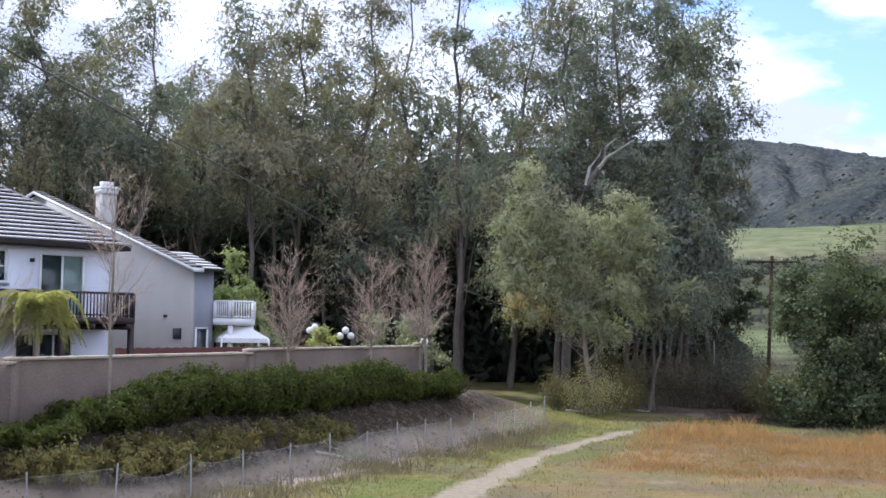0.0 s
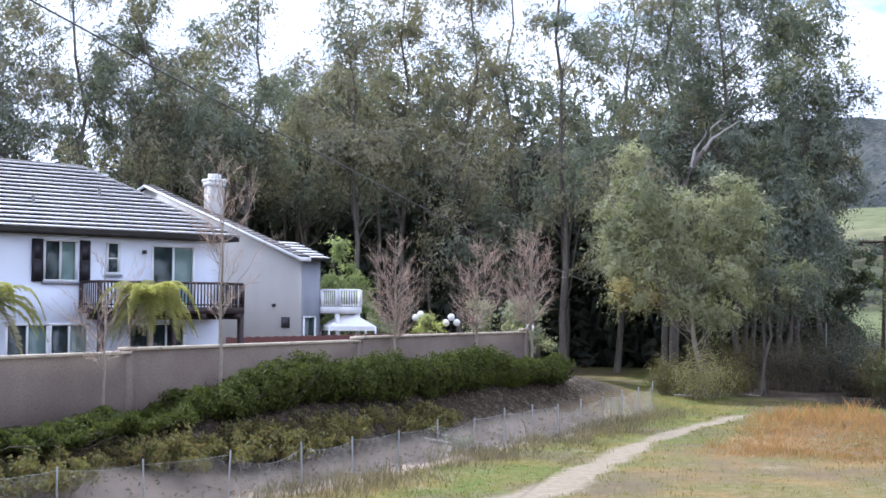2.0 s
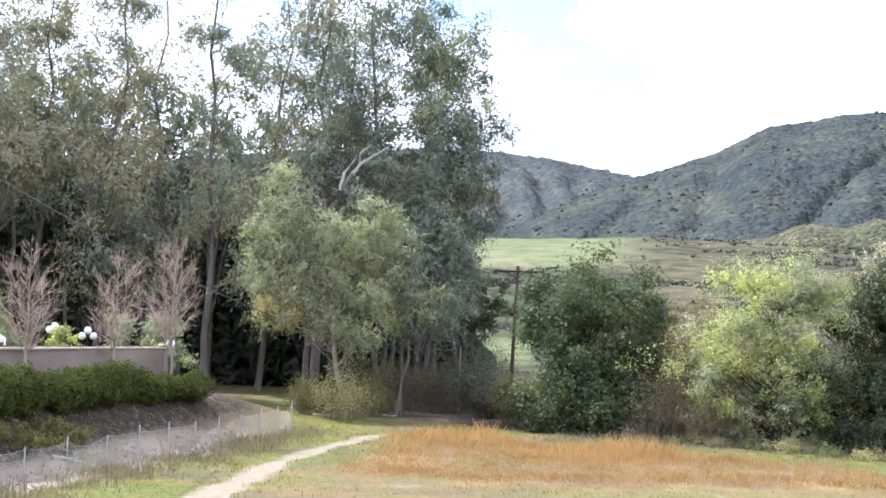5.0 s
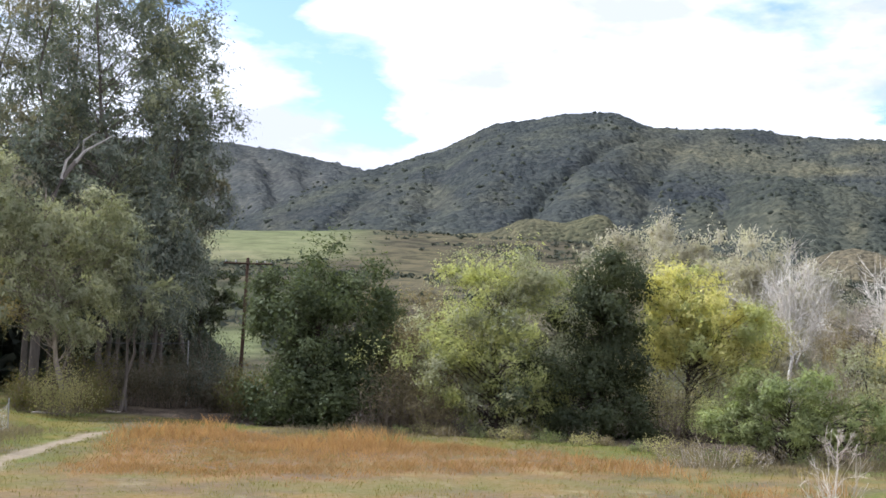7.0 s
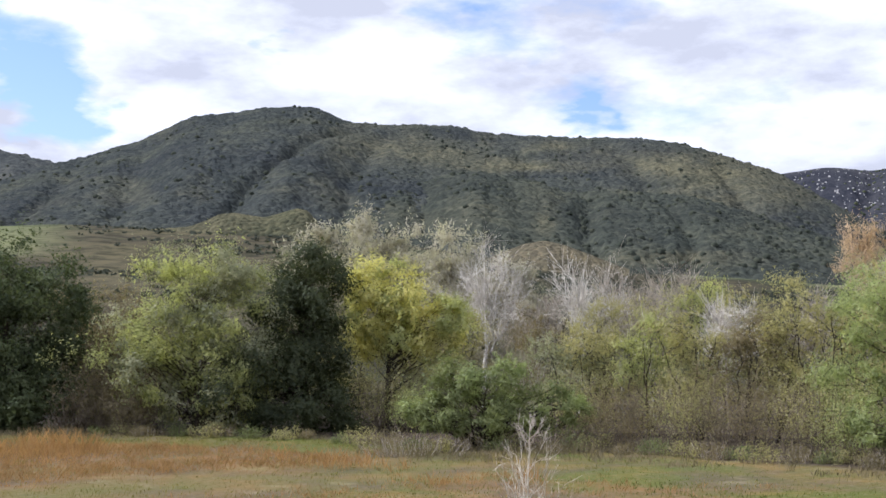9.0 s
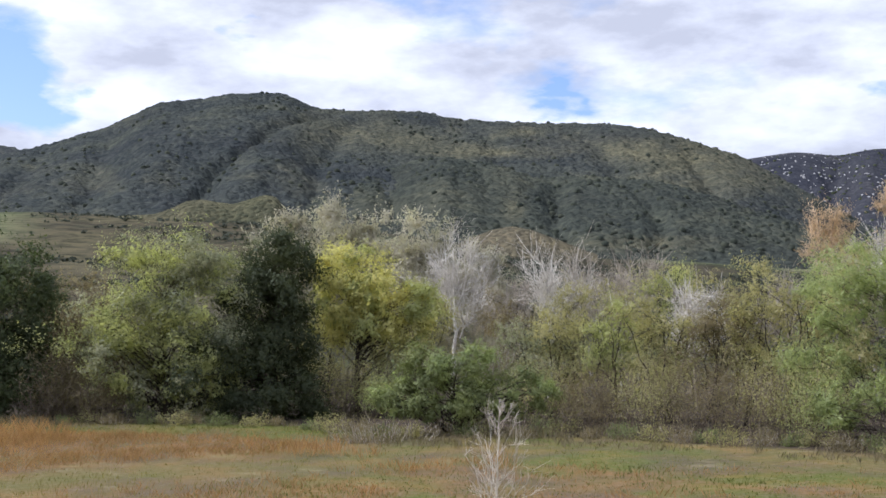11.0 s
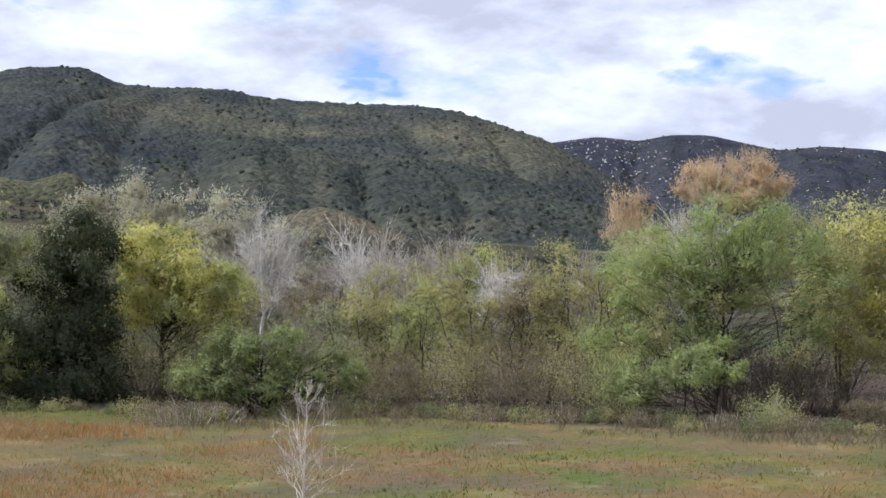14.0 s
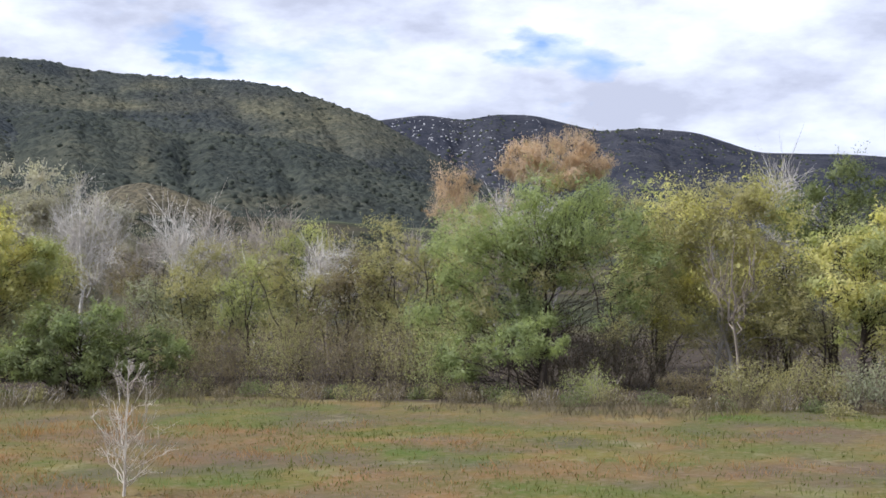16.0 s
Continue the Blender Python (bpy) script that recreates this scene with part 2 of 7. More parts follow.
M = {
    # White stucco with the blue cast of the shaded front mixed in.
    "stucco_white": surface("stucco_white", (0.76, 0.80, 0.93), (0.82, 0.86, 0.96), 0.7, 60, 0.9, 0.3, 0.01),
    "stucco_beige": surface("stucco_beige", (0.47, 0.45, 0.43), (0.53, 0.51, 0.485), 0.5, 60, 0.9, 0.35, 0.01),
    # Grey stucco; on the second house its grey-blue stands for shade.
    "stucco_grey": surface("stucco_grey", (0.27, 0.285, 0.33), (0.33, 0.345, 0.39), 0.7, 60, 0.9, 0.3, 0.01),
    "white_paint": surface("white_paint", (0.74, 0.75, 0.77), (0.82, 0.82, 0.83), 2.0, 40, 0.5, 0.1, 0.005),
    "dark_paint": surface("dark_paint", (0.018, 0.016, 0.022), (0.03, 0.027, 0.034), 3.0, 40, 0.55, 0.1, 0.005),
    "dark_wood": surface("dark_wood", (0.028, 0.017, 0.018), (0.05, 0.03, 0.03), 3.0, 30, 0.6, 0.2, 0.006),
    "red_wood": surface("red_wood", (0.075, 0.022, 0.018), (0.12, 0.038, 0.03), 1.6, 20, 0.75, 0.3, 0.01),
    "roof_tile": surface("roof_tile", (0.74, 0.72, 0.73), (0.86, 0.84, 0.84), 0.9, 14, 0.8, 0.4, 0.02),
    "roof_edge": surface("roof_edge", (0.20, 0.185, 0.18), (0.32, 0.30, 0.29), 1.2, 14, 0.85, 0.4, 0.02),
    "bark_tan": surface("bark_tan", (0.22, 0.185, 0.15), (0.36, 0.305, 0.25), 1.2, 12, 0.85, 0.5, 0.02, squash=(1, 1, 0.3)),
    "roof_under": surface("roof_under", (0.025, 0.022, 0.022), (0.05, 0.045, 0.04), 2.0, 20, 0.9, 0.2, 0.02),
    "screen_cloth": surface("screen_cloth", (0.035, 0.05, 0.055), (0.05, 0.07, 0.075), 2.0, 60, 0.7, 0.1, 0.004),
    "curtain": surface("curtain", (0.42, 0.47, 0.44), (0.55, 0.60, 0.56), 4.0, 40, 0.9, 0.3, 0.02, squash=(9, 9, 0.6)),
    "glass": glass_mat("glass"),
    "block_wall": surface("block_wall", (0.16, 0.125, 0.105), (0.21, 0.17, 0.14), 0.8, 18, 0.9, 0.5, 0.02),
    "block_cap": surface("block_cap", (0.42, 0.36, 0.28), (0.54, 0.46, 0.37), 1.2, 18, 0.85, 0.4, 0.02),
    "bark_pale": surface("bark_pale", (0.30, 0.27, 0.24), (0.48, 0.45, 0.41), 1.2, 12, 0.85, 0.5, 0.03, squash=(1, 1, 0.3)),
    "bark_euc": surface("bark_euc", (0.08, 0.068, 0.06), (0.22, 0.19, 0.165), 0.5, 9, 0.85, 0.6, 0.04, squash=(1, 1, 0.25)),
    "bark_dark": surface("bark_dark", (0.035, 0.028, 0.022), (0.075, 0.06, 0.048), 1.5, 14, 0.9, 0.6, 0.03, squash=(1, 1, 0.3)),
    "bark_white": surface("bark_white", (0.62, 0.58, 0.53), (0.80, 0.77, 0.71), 1.0, 9, 0.8, 0.4, 0.02, squash=(1, 1, 0.4)),
    "twig_red": surface("twig_red", (0.42, 0.305, 0.24), (0.55, 0.43, 0.35), 2.0, 12, 0.85, 0.0),
    "twig_grey": surface("twig_grey", (0.36, 0.315, 0.26), (0.48, 0.425, 0.355), 0.6, 8, 0.9, 0.0),
    "twig_brown": surface("twig_brown", (0.16, 0.128, 0.095), (0.25, 0.205, 0.155), 0.6, 8, 0.9, 0.0),
    "galvanised": surface("galvanised", (0.26, 0.26, 0.26), (0.36, 0.36, 0.36), 3.0, 40, 0.55, 0.1, 0.004, metal=0.3),
    "wire": surface("wire", (0.24, 0.24, 0.23), (0.34, 0.34, 0.33), 3.0, 40, 0.5, 0.0, 0.004, metal=0.4),
    "cable": surface("cable", (0.055, 0.055, 0.055), (0.08, 0.08, 0.08), 3.0, 40, 0.6, 0.0),
    "pole_wood": surface("pole_wood", (0.05, 0.031, 0.022), (0.085, 0.054, 0.038), 1.0, 18, 0.85, 0.5, 0.02, squash=(1, 1, 0.15)),
    "canvas": surface("canvas", (0.78, 0.78, 0.78), (0.84, 0.84, 0.83), 2.0, 30, 0.8, 0.1, 0.01),
    "globe": surface("globe", (0.80, 0.80, 0.80), (0.84, 0.84, 0.84), 2.0, 30, 0.25, 0.0),
    "dead_wood": surface("dead_wood", (0.36, 0.31, 0.26), (0.52, 0.47, 0.41), 2.0, 20, 0.85, 0.4, 0.01),
    "euc_leaf": leafy("euc_leaf", [(0.100, 0.124, 0.108), (0.152, 0.178, 0.152), (0.212, 0.235, 0.198), (0.245, 0.230, 0.178)], 0.36, 0.015),
    "euc_leaf_warm": leafy("euc_leaf_warm", [(0.185, 0.175, 0.130), (0.270, 0.250, 0.186), (0.335, 0.298, 0.224)], 0.36, 0.015),
    # Deep-grove leaves, darkened so that the colour carries the shade inside the wood.
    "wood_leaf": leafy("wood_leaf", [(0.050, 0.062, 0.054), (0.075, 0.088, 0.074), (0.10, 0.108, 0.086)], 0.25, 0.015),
    "pepper_leaf": leafy("pepper_leaf", [(0.214, 0.228, 0.149), (0.298, 0.31, 0.206), (0.367, 0.355, 0.237)], 0.38, 0.015),
    "gold_leaf": leafy("gold_leaf", [(0.34, 0.275, 0.125), (0.44, 0.36, 0.175), (0.32, 0.295, 0.14)], 0.34, 0.01),
    "oak_leaf": leafy("oak_leaf", [(0.044, 0.060, 0.032), (0.078, 0.099, 0.048), (0.125, 0.145, 0.070)], 0.36, 0.015),
    "dark_leaf": leafy("dark_leaf", [(0.038, 0.050, 0.028), (0.062, 0.076, 0.038), (0.098, 0.108, 0.052)], 0.34, 0.015),
    "lime_leaf": leafy("lime_leaf", [(0.299, 0.324, 0.146), (0.397, 0.414, 0.189), (0.488, 0.486, 0.232)], 0.52, 0.015),
    "yellow_leaf": leafy("yellow_leaf", [(0.50, 0.472, 0.190), (0.60, 0.562, 0.232), (0.66, 0.604, 0.285)], 0.52, 0.015),
    "olive_leaf": leafy("olive_leaf", [(0.295, 0.278, 0.145), (0.395, 0.365, 0.19), (0.45, 0.402, 0.216)], 0.52, 0.015),
    "green_leaf": leafy("green_leaf", [(0.238, 0.282, 0.132), (0.317, 0.366, 0.171), (0.39, 0.426, 0.207)], 0.52, 0.015),
    "deep_green_leaf": leafy("deep_green_leaf", [(0.130, 0.160, 0.072), (0.186, 0.217, 0.093), (0.250, 0.266, 0.118)], 0.38, 0.015),
    "palm_leaf": leafy("palm_leaf", [(0.25, 0.26, 0.075), (0.36, 0.355, 0.115), (0.47, 0.43, 0.20)], 0.42, 0.02),
    "dry_frond": leafy("dry_frond", [(0.40, 0.36, 0.25), (0.50, 0.45, 0.33)], 0.4, 0.01),
    "hedge_leaf": leafy("hedge_leaf", [(0.025, 0.033, 0.009), (0.054, 0.067, 0.015), (0.131, 0.148, 0.038)], 0.32, 0.008),
    "cover_leaf": leafy("cover_leaf", [(0.079, 0.096, 0.029), (0.14, 0.144, 0.046), (0.183, 0.156, 0.061), (0.146, 0.082, 0.049)], 0.32, 0.015),
    "brush_leaf": leafy("brush_leaf", [(0.186, 0.148, 0.100), (0.252, 0.205, 0.137), (0.240, 0.208, 0.118)], 0.52, 0.015),
    # A darker copy of the brush leaves, with under-tree shade in its colour.
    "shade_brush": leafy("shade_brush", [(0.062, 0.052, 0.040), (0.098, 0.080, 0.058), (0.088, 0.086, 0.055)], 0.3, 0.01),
    "chaparral_leaf": leafy("chaparral_leaf", [(0.046, 0.054, 0.046), (0.057, 0.065, 0.055), (0.074, 0.079, 0.063)], 0.1, 0.0),
    "rust_grass": leafy("rust_grass", [(0.25, 0.142, 0.07), (0.32, 0.19, 0.095), (0.35, 0.235, 0.125)], 0.35, 0.0),
    "rust_plume": leafy("rust_plume", [(0.30, 0.165, 0.078), (0.37, 0.215, 0.105), (0.40, 0.27, 0.15)], 0.4, 0.0),
    "straw_grass": leafy("straw_grass", [(0.18, 0.152, 0.058), (0.25, 0.211, 0.086), (0.21, 0.196, 0.066)], 0.35, 0.0),
    "green_grass": leafy("green_grass", [(0.109, 0.12, 0.04), (0.147, 0.158, 0.052), (0.171, 0.17, 0.064)], 0.35, 0.0),
    "grey_weed": leafy("grey_weed", [(0.152, 0.129, 0.094), (0.209, 0.179, 0.131), (0.18, 0.152, 0.098)], 0.3, 0.0),
    "bark_sapling": surface("bark_sapling", (0.46, 0.41, 0.345), (0.62, 0.56, 0.475), 2.0, 20, 0.85, 0.2, 0.01),
    "twig_white": surface("twig_white", (0.56, 0.52, 0.46), (0.70, 0.655, 0.585), 0.6, 8, 0.9, 0.0),
    "bud_leaf": leafy("bud_leaf", [(0.345, 0.322, 0.282), (0.44, 0.415, 0.364), (0.51, 0.475, 0.425)], 0.42, 0.0),
    "orange_bud": leafy("orange_bud", [(0.46, 0.33, 0.232), (0.545, 0.41, 0.305), (0.60, 0.48, 0.375)], 0.36, 0.0),
    "rock": surface("rock", (0.34, 0.33, 0.33), (0.55, 0.54, 0.54), 0.2, 2.0, 0.9, 0.4, 0.3),
}


# ---- mesh helpers ----
class Geo:
    """Gathers quads and makes one mesh of them."""

    def __init__(self):
        self.v, self.f, self.t, self.n = [], [], [], 0

    def add(self, verts, quads):
        verts = np.asarray(verts, float).reshape(-1, 3)
        self.v.append(verts)
        self.f.append(np.asarray(quads, int).reshape(-1, 4) + self.n)
        self.n += len(verts)

    def loose(self, corners):
        """Separate quads, an array of (N, 4, 3)."""
        self.add(corners.reshape(-1, 3), np.arange(len(corners) * 4).reshape(-1, 4))

    def flakes(self, corners):
        """Separate triangles, an array of (N, 3, 3)."""
        self.v.append(corners.reshape(-1, 3))
        self.t.append(np.arange(len(corners) * 3).reshape(-1, 3) + self.n)
        self.n += len(corners) * 3

    def box(self, x0, x1, y0, y1, z0, z1):
        v = [(x, y, z) for z in (z0, z1) for x, y in ((x0, y0), (x1, y0), (x1, y1), (x0, y1))]
        self.add(v, [(3, 2, 1, 0), (4, 5, 6, 7), (0, 1, 5, 4), (1, 2, 6, 5), (2, 3, 7, 6), (3, 0, 4, 7)])

    def tube(self, pts, radii, sides=5):
        pts = np.asarray(pts, float)
        d = np.gradient(pts, axis=0)
        d /= np.linalg.norm(d, axis=1)[:, None] + 1e-9
        ref = np.where(np.abs(d[:, 2:3]) > 0.9, np.array([[1.0, 0, 0]]), np.array([[0, 0, 1.0]]))
        a = np.cross(d, ref)
        a /= np.linalg.norm(a, axis=1)[:, None] + 1e-9
        b = np.cross(d, a)
        ang = np.arange(sides) * 2 * math.pi / sides
        ring = pts[:, None] + np.asarray(radii, float)[:, None, None] * (np.cos(ang)[None, :, None] * a[:, None] + np.sin(ang)[None, :, None] * b[:, None])
        k = len(pts)
        i = np.arange(k - 1)[:, None] * sides
        s = np.arange(sides)[None]
        s2 = (s + 1) % sides
        quads = np.stack([i + s, i + s2, i + sides + s2, i + sides + s], -1).reshape(-1, 4)
        self.add(ring.reshape(-1, 3), quads)

    def mesh(self, name, material, smooth=False):
        me = bpy.data.meshes.new(name)
        v = np.concatenate(self.v).astype(np.float32)
        f = np.concatenate(self.f).astype(np.int32) if self.f else np.zeros((0, 4), np.int32)
        t = np.concatenate(self.t).astype(np.int32) if self.t else np.zeros((0, 3), np.int32)
        me.vertices.add(len(v))
        me.vertices.foreach_set("co", v.ravel())
        me.loops.add(f.size + t.size)
        me.loops.foreach_set("vertex_index", np.concatenate([f.ravel(), t.ravel()]))
        me.polygons.add(len(f) + len(t))
        me.polygons.foreach_set("loop_start", np.concatenate([np.arange(len(f)) * 4, f.size + np.arange(len(t)) * 3]).astype(np.int32))
        if smooth:
            me.polygons.foreach_set("use_smooth", np.ones(len(f) + len(t), bool))
        me.materials.append(material)
        me.update(calc_edges=True)
        return me


def part(name, geo, material, parent=None, label="", smooth=False):
    ob = new(name, geo.mesh(name, material, smooth) if isinstance(geo, Geo) else geo)
    if parent is not None:
        ob.parent = parent
    if label:
        ob["label"] = label
    return ob


def thing(name, place, label, category, group="", turn=0.0, kind=""):
    e = new(name)
    e.matrix_world = pose(*place, 0, 0, turn)
    e.empty_display_size = 0.2
    return tagged(e, label, category, group, kind)


def polar(az, d):
    """Plan place at an angle to the left of ahead and a distance from the camera."""
    return -math.sin(radians(az)) * d, math.cos(radians(az)) * d


def smooth(x, a, b):
    t = np.clip((np.asarray(x, float) - a) / (b - a), 0, 1)
    return t * t * (3 - 2 * t)


def wave_noise(x, y, scale, seed, octaves=4):
    """A cheap smooth noise over arrays: sums of turned sines."""
    r = np.random.RandomState(seed)
    out, amp, total = 0.0, 1.0, 0.0
    for _ in range(octaves):
        for _ in range(3):
            a, p = r.uniform(0, 2 * math.pi), r.uniform(0, 2 * math.pi)
            out = out + amp * np.sin((x * math.cos(a) + y * math.sin(a)) / scale * r.uniform(0.7, 1.4) + p + 1.3 * np.sin((y * math.cos(a) - x * math.sin(a)) / scale * 0.6 + p * 2))
            total += amp
        scale, amp = scale * 0.47, amp * 0.55
    return out / total * 1.6


# ---- ground ----
WALL_A, WALL_DIR, WALL_OUT = np.array((-13.1, 30.3)), np.array((0.423, 0.906)), np.array((0.906, -0.423))
WALL_LEN, PAD = 28.8, 1.9


def wall_frame(x, y):
    dx, dy = x - WALL_A[0], y - WALL_A[1]
    return dx * WALL_DIR[0] + dy * WALL_DIR[1], dx * WALL_OUT[0] + dy * WALL_OUT[1]


def fence_b(a):
    return np.interp(a, [-12, 0, 6, 12, 20, 29, 36], [3.0, 3.5, 4.7, 4.6, 4.3, 3.9, 3.3])


PATH = [(-7, 20), (-3.0, 28), (0.1, 34.9), (1.8, 41.5), (3.4, 47.7), (5.6, 53.1), (7.8, 57.8), (9.4, 61.0)]


def path_distance(x, y):
    best = np.full(np.shape(x), 1e9)
    for (ax, ay), (bx, by) in zip(PATH, PATH[1:]):
        t = np.clip(((x - ax) * (bx - ax) + (y - ay) * (by - ay)) / ((bx - ax) ** 2 + (by - ay) ** 2), 0, 1)
        best = np.minimum(best, np.hypot(x - ax - t * (bx - ax), y - ay - t * (by - ay)))
    return best


def ground_z(x, y):
    x, y = np.asarray(x, float), np.asarray(y, float)
    r, az = np.hypot(x, y), np.degrees(np.arctan2(-x, y))
    a, b = wall_frame(x, y)
    bank = PAD * (1 - smooth(b, 0.4, 3.9)) * (1 - smooth(a, 30, 46)) * (1 - smooth(r, 78, 92))
    bank = bank * smooth(a, -40, -30)
    foot = np.interp(az, [-90, -75, -52, -44, -40, -36, -30, -12, 0, 30], [1.8, 1.9, 2.1, 2.45, 3.1, 3.6, 4.4, 4.2, 2.5, 1.5])
    foot = np.where(np.abs(az) > 100, 1.5, foot)
    hill = smooth(r, 120, 640) * 0.0 + np.clip((r - 125) / 345, 0, 1) ** 1.15 * (470 * np.tan(np.radians(foot)) + 4.8)
    rough = 0.07 * wave_noise(x, y, 3.0, 3) * (1 - smooth(r, 80, 140)) + 2.2 * wave_noise(x, y, 40.0, 5) * smooth(r, 140, 260)
    return bank + hill + rough


def field_edge(az):
    """How far the open field reaches before the trees begin."""
    return np.interp(az, [-78, -57, -50, -44, -36, -30, -24, -16, -9], [47, 49, 51, 53, 53, 59, 62, 64, 72])


def zone_values(x, y):
    """How far each ground cover reaches: path, bare bank together with painted tree shade, pale strip, green, rust."""
    a, b = wall_frame(x, y)
    r = np.hypot(x, y)
    az = np.degrees(np.arctan2(-x, y))
    n1, n2 = wave_noise(x, y, 4.0, 11), wave_noise(x, y, 9.0, 12)
    path = (1 - smooth(path_distance(x, y) + 0.22 * wave_noise(x, y, 0.8, 13), np.interp(y, [28, 45, 58], [0.3, 0.15, 0.0]), np.interp(y, [28, 45, 58], [1.1, 0.75, 0.55])))
    left = (1 - smooth(b - fence_b(a), -0.3, 0.5)) * (1 - smooth(a, 31, 40))
    bankz = left * smooth(fence_b(a) - b, 1.2, 2.0)
    strip = left * (1 - smooth(fence_b(a) - b, 1.2, 2.0)) * smooth(26 - a, -10, 6)
    pd = path_distance(x, y)
    side = (x - np.interp(y, [p[1] for p in PATH], [p[0] for p in PATH]))
    green = np.clip((1 - smooth(np.abs(side + 1.3), 0.8, 3.2)) * 0.9 + smooth(n1, 0.15, 0.6) * 0.55 + smooth(r, 56, 66) * (1 - smooth(r, 75, 95)) * 0.7, 0, 1)
    band = np.interp(az, [-78, -40, -30, -8, 0], [-0.15, -0.15, -0.25, -0.2, -0.2]) + smooth(r, 40, 50) * np.interp(az, [-40, -30, 0], [0.0, 0.8, 0.8])
    rust = smooth(side, 1.6, 4.5) * smooth(n2 * 0.8 + band + 0.5 * n1, -0.35, 0.8) * (1 - smooth(r, 58, 66))
    green = np.clip(green + (az < -30) * 0.35 * smooth(n2, -0.3, 0.5), 0, 1)
    small = wave_noise(x, y, 2.2, 19)
    far_right = 1 - smooth(az, -38, -30)
    rust = rust * (1 - smooth(r - field_edge(az) + 1.5 * n1, -7.5, -4.5) * (az < -14))
    rust = rust * (1 - far_right) + far_right * 0.7 * smooth(small + 0.6 * n2, 0.1, 0.65) * (1 - smooth(r, 44, 50))
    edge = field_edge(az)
    # Shade under the tree belt, painted on the ground with the bank's dark colour.
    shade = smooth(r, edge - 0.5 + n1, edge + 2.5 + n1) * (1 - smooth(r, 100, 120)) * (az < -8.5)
    verge = smooth(r, edge - 5, edge - 3) * (1 - smooth(r, edge - 1, edge + 1)) * smooth(n1, -0.15, 0.45)
    right = 1 - smooth(az, -33, -26)
    green = np.clip(green * (1 - 0.6 * rust) + 0.52 * right * smooth(n2 + 0.5 * n1 + 0.4 * wave_noise(x, y, 2.0, 23), -0.8, 0.5) + verge, 0, 1)
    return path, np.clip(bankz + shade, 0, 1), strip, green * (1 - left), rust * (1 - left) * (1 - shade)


def pasture_zone(x, y):
    """Green fields high on the valley slope."""
    r, az = np.hypot(x, y), np.degrees(np.arctan2(-x, y))
    edge = 30 * wave_noise(x, y, 60, 31)
    high = smooth(r + edge, 330, 370) * smooth(az, -21, -17)
    low = smooth(r + edge, 150, 165) * (1 - smooth(r + edge, 185, 200)) * smooth(az, -16, -14)
    right = smooth(r + edge, 430, 450) * (1 - smooth(az, -47, -45))
    return np.clip(high + low + right, 0, 1)


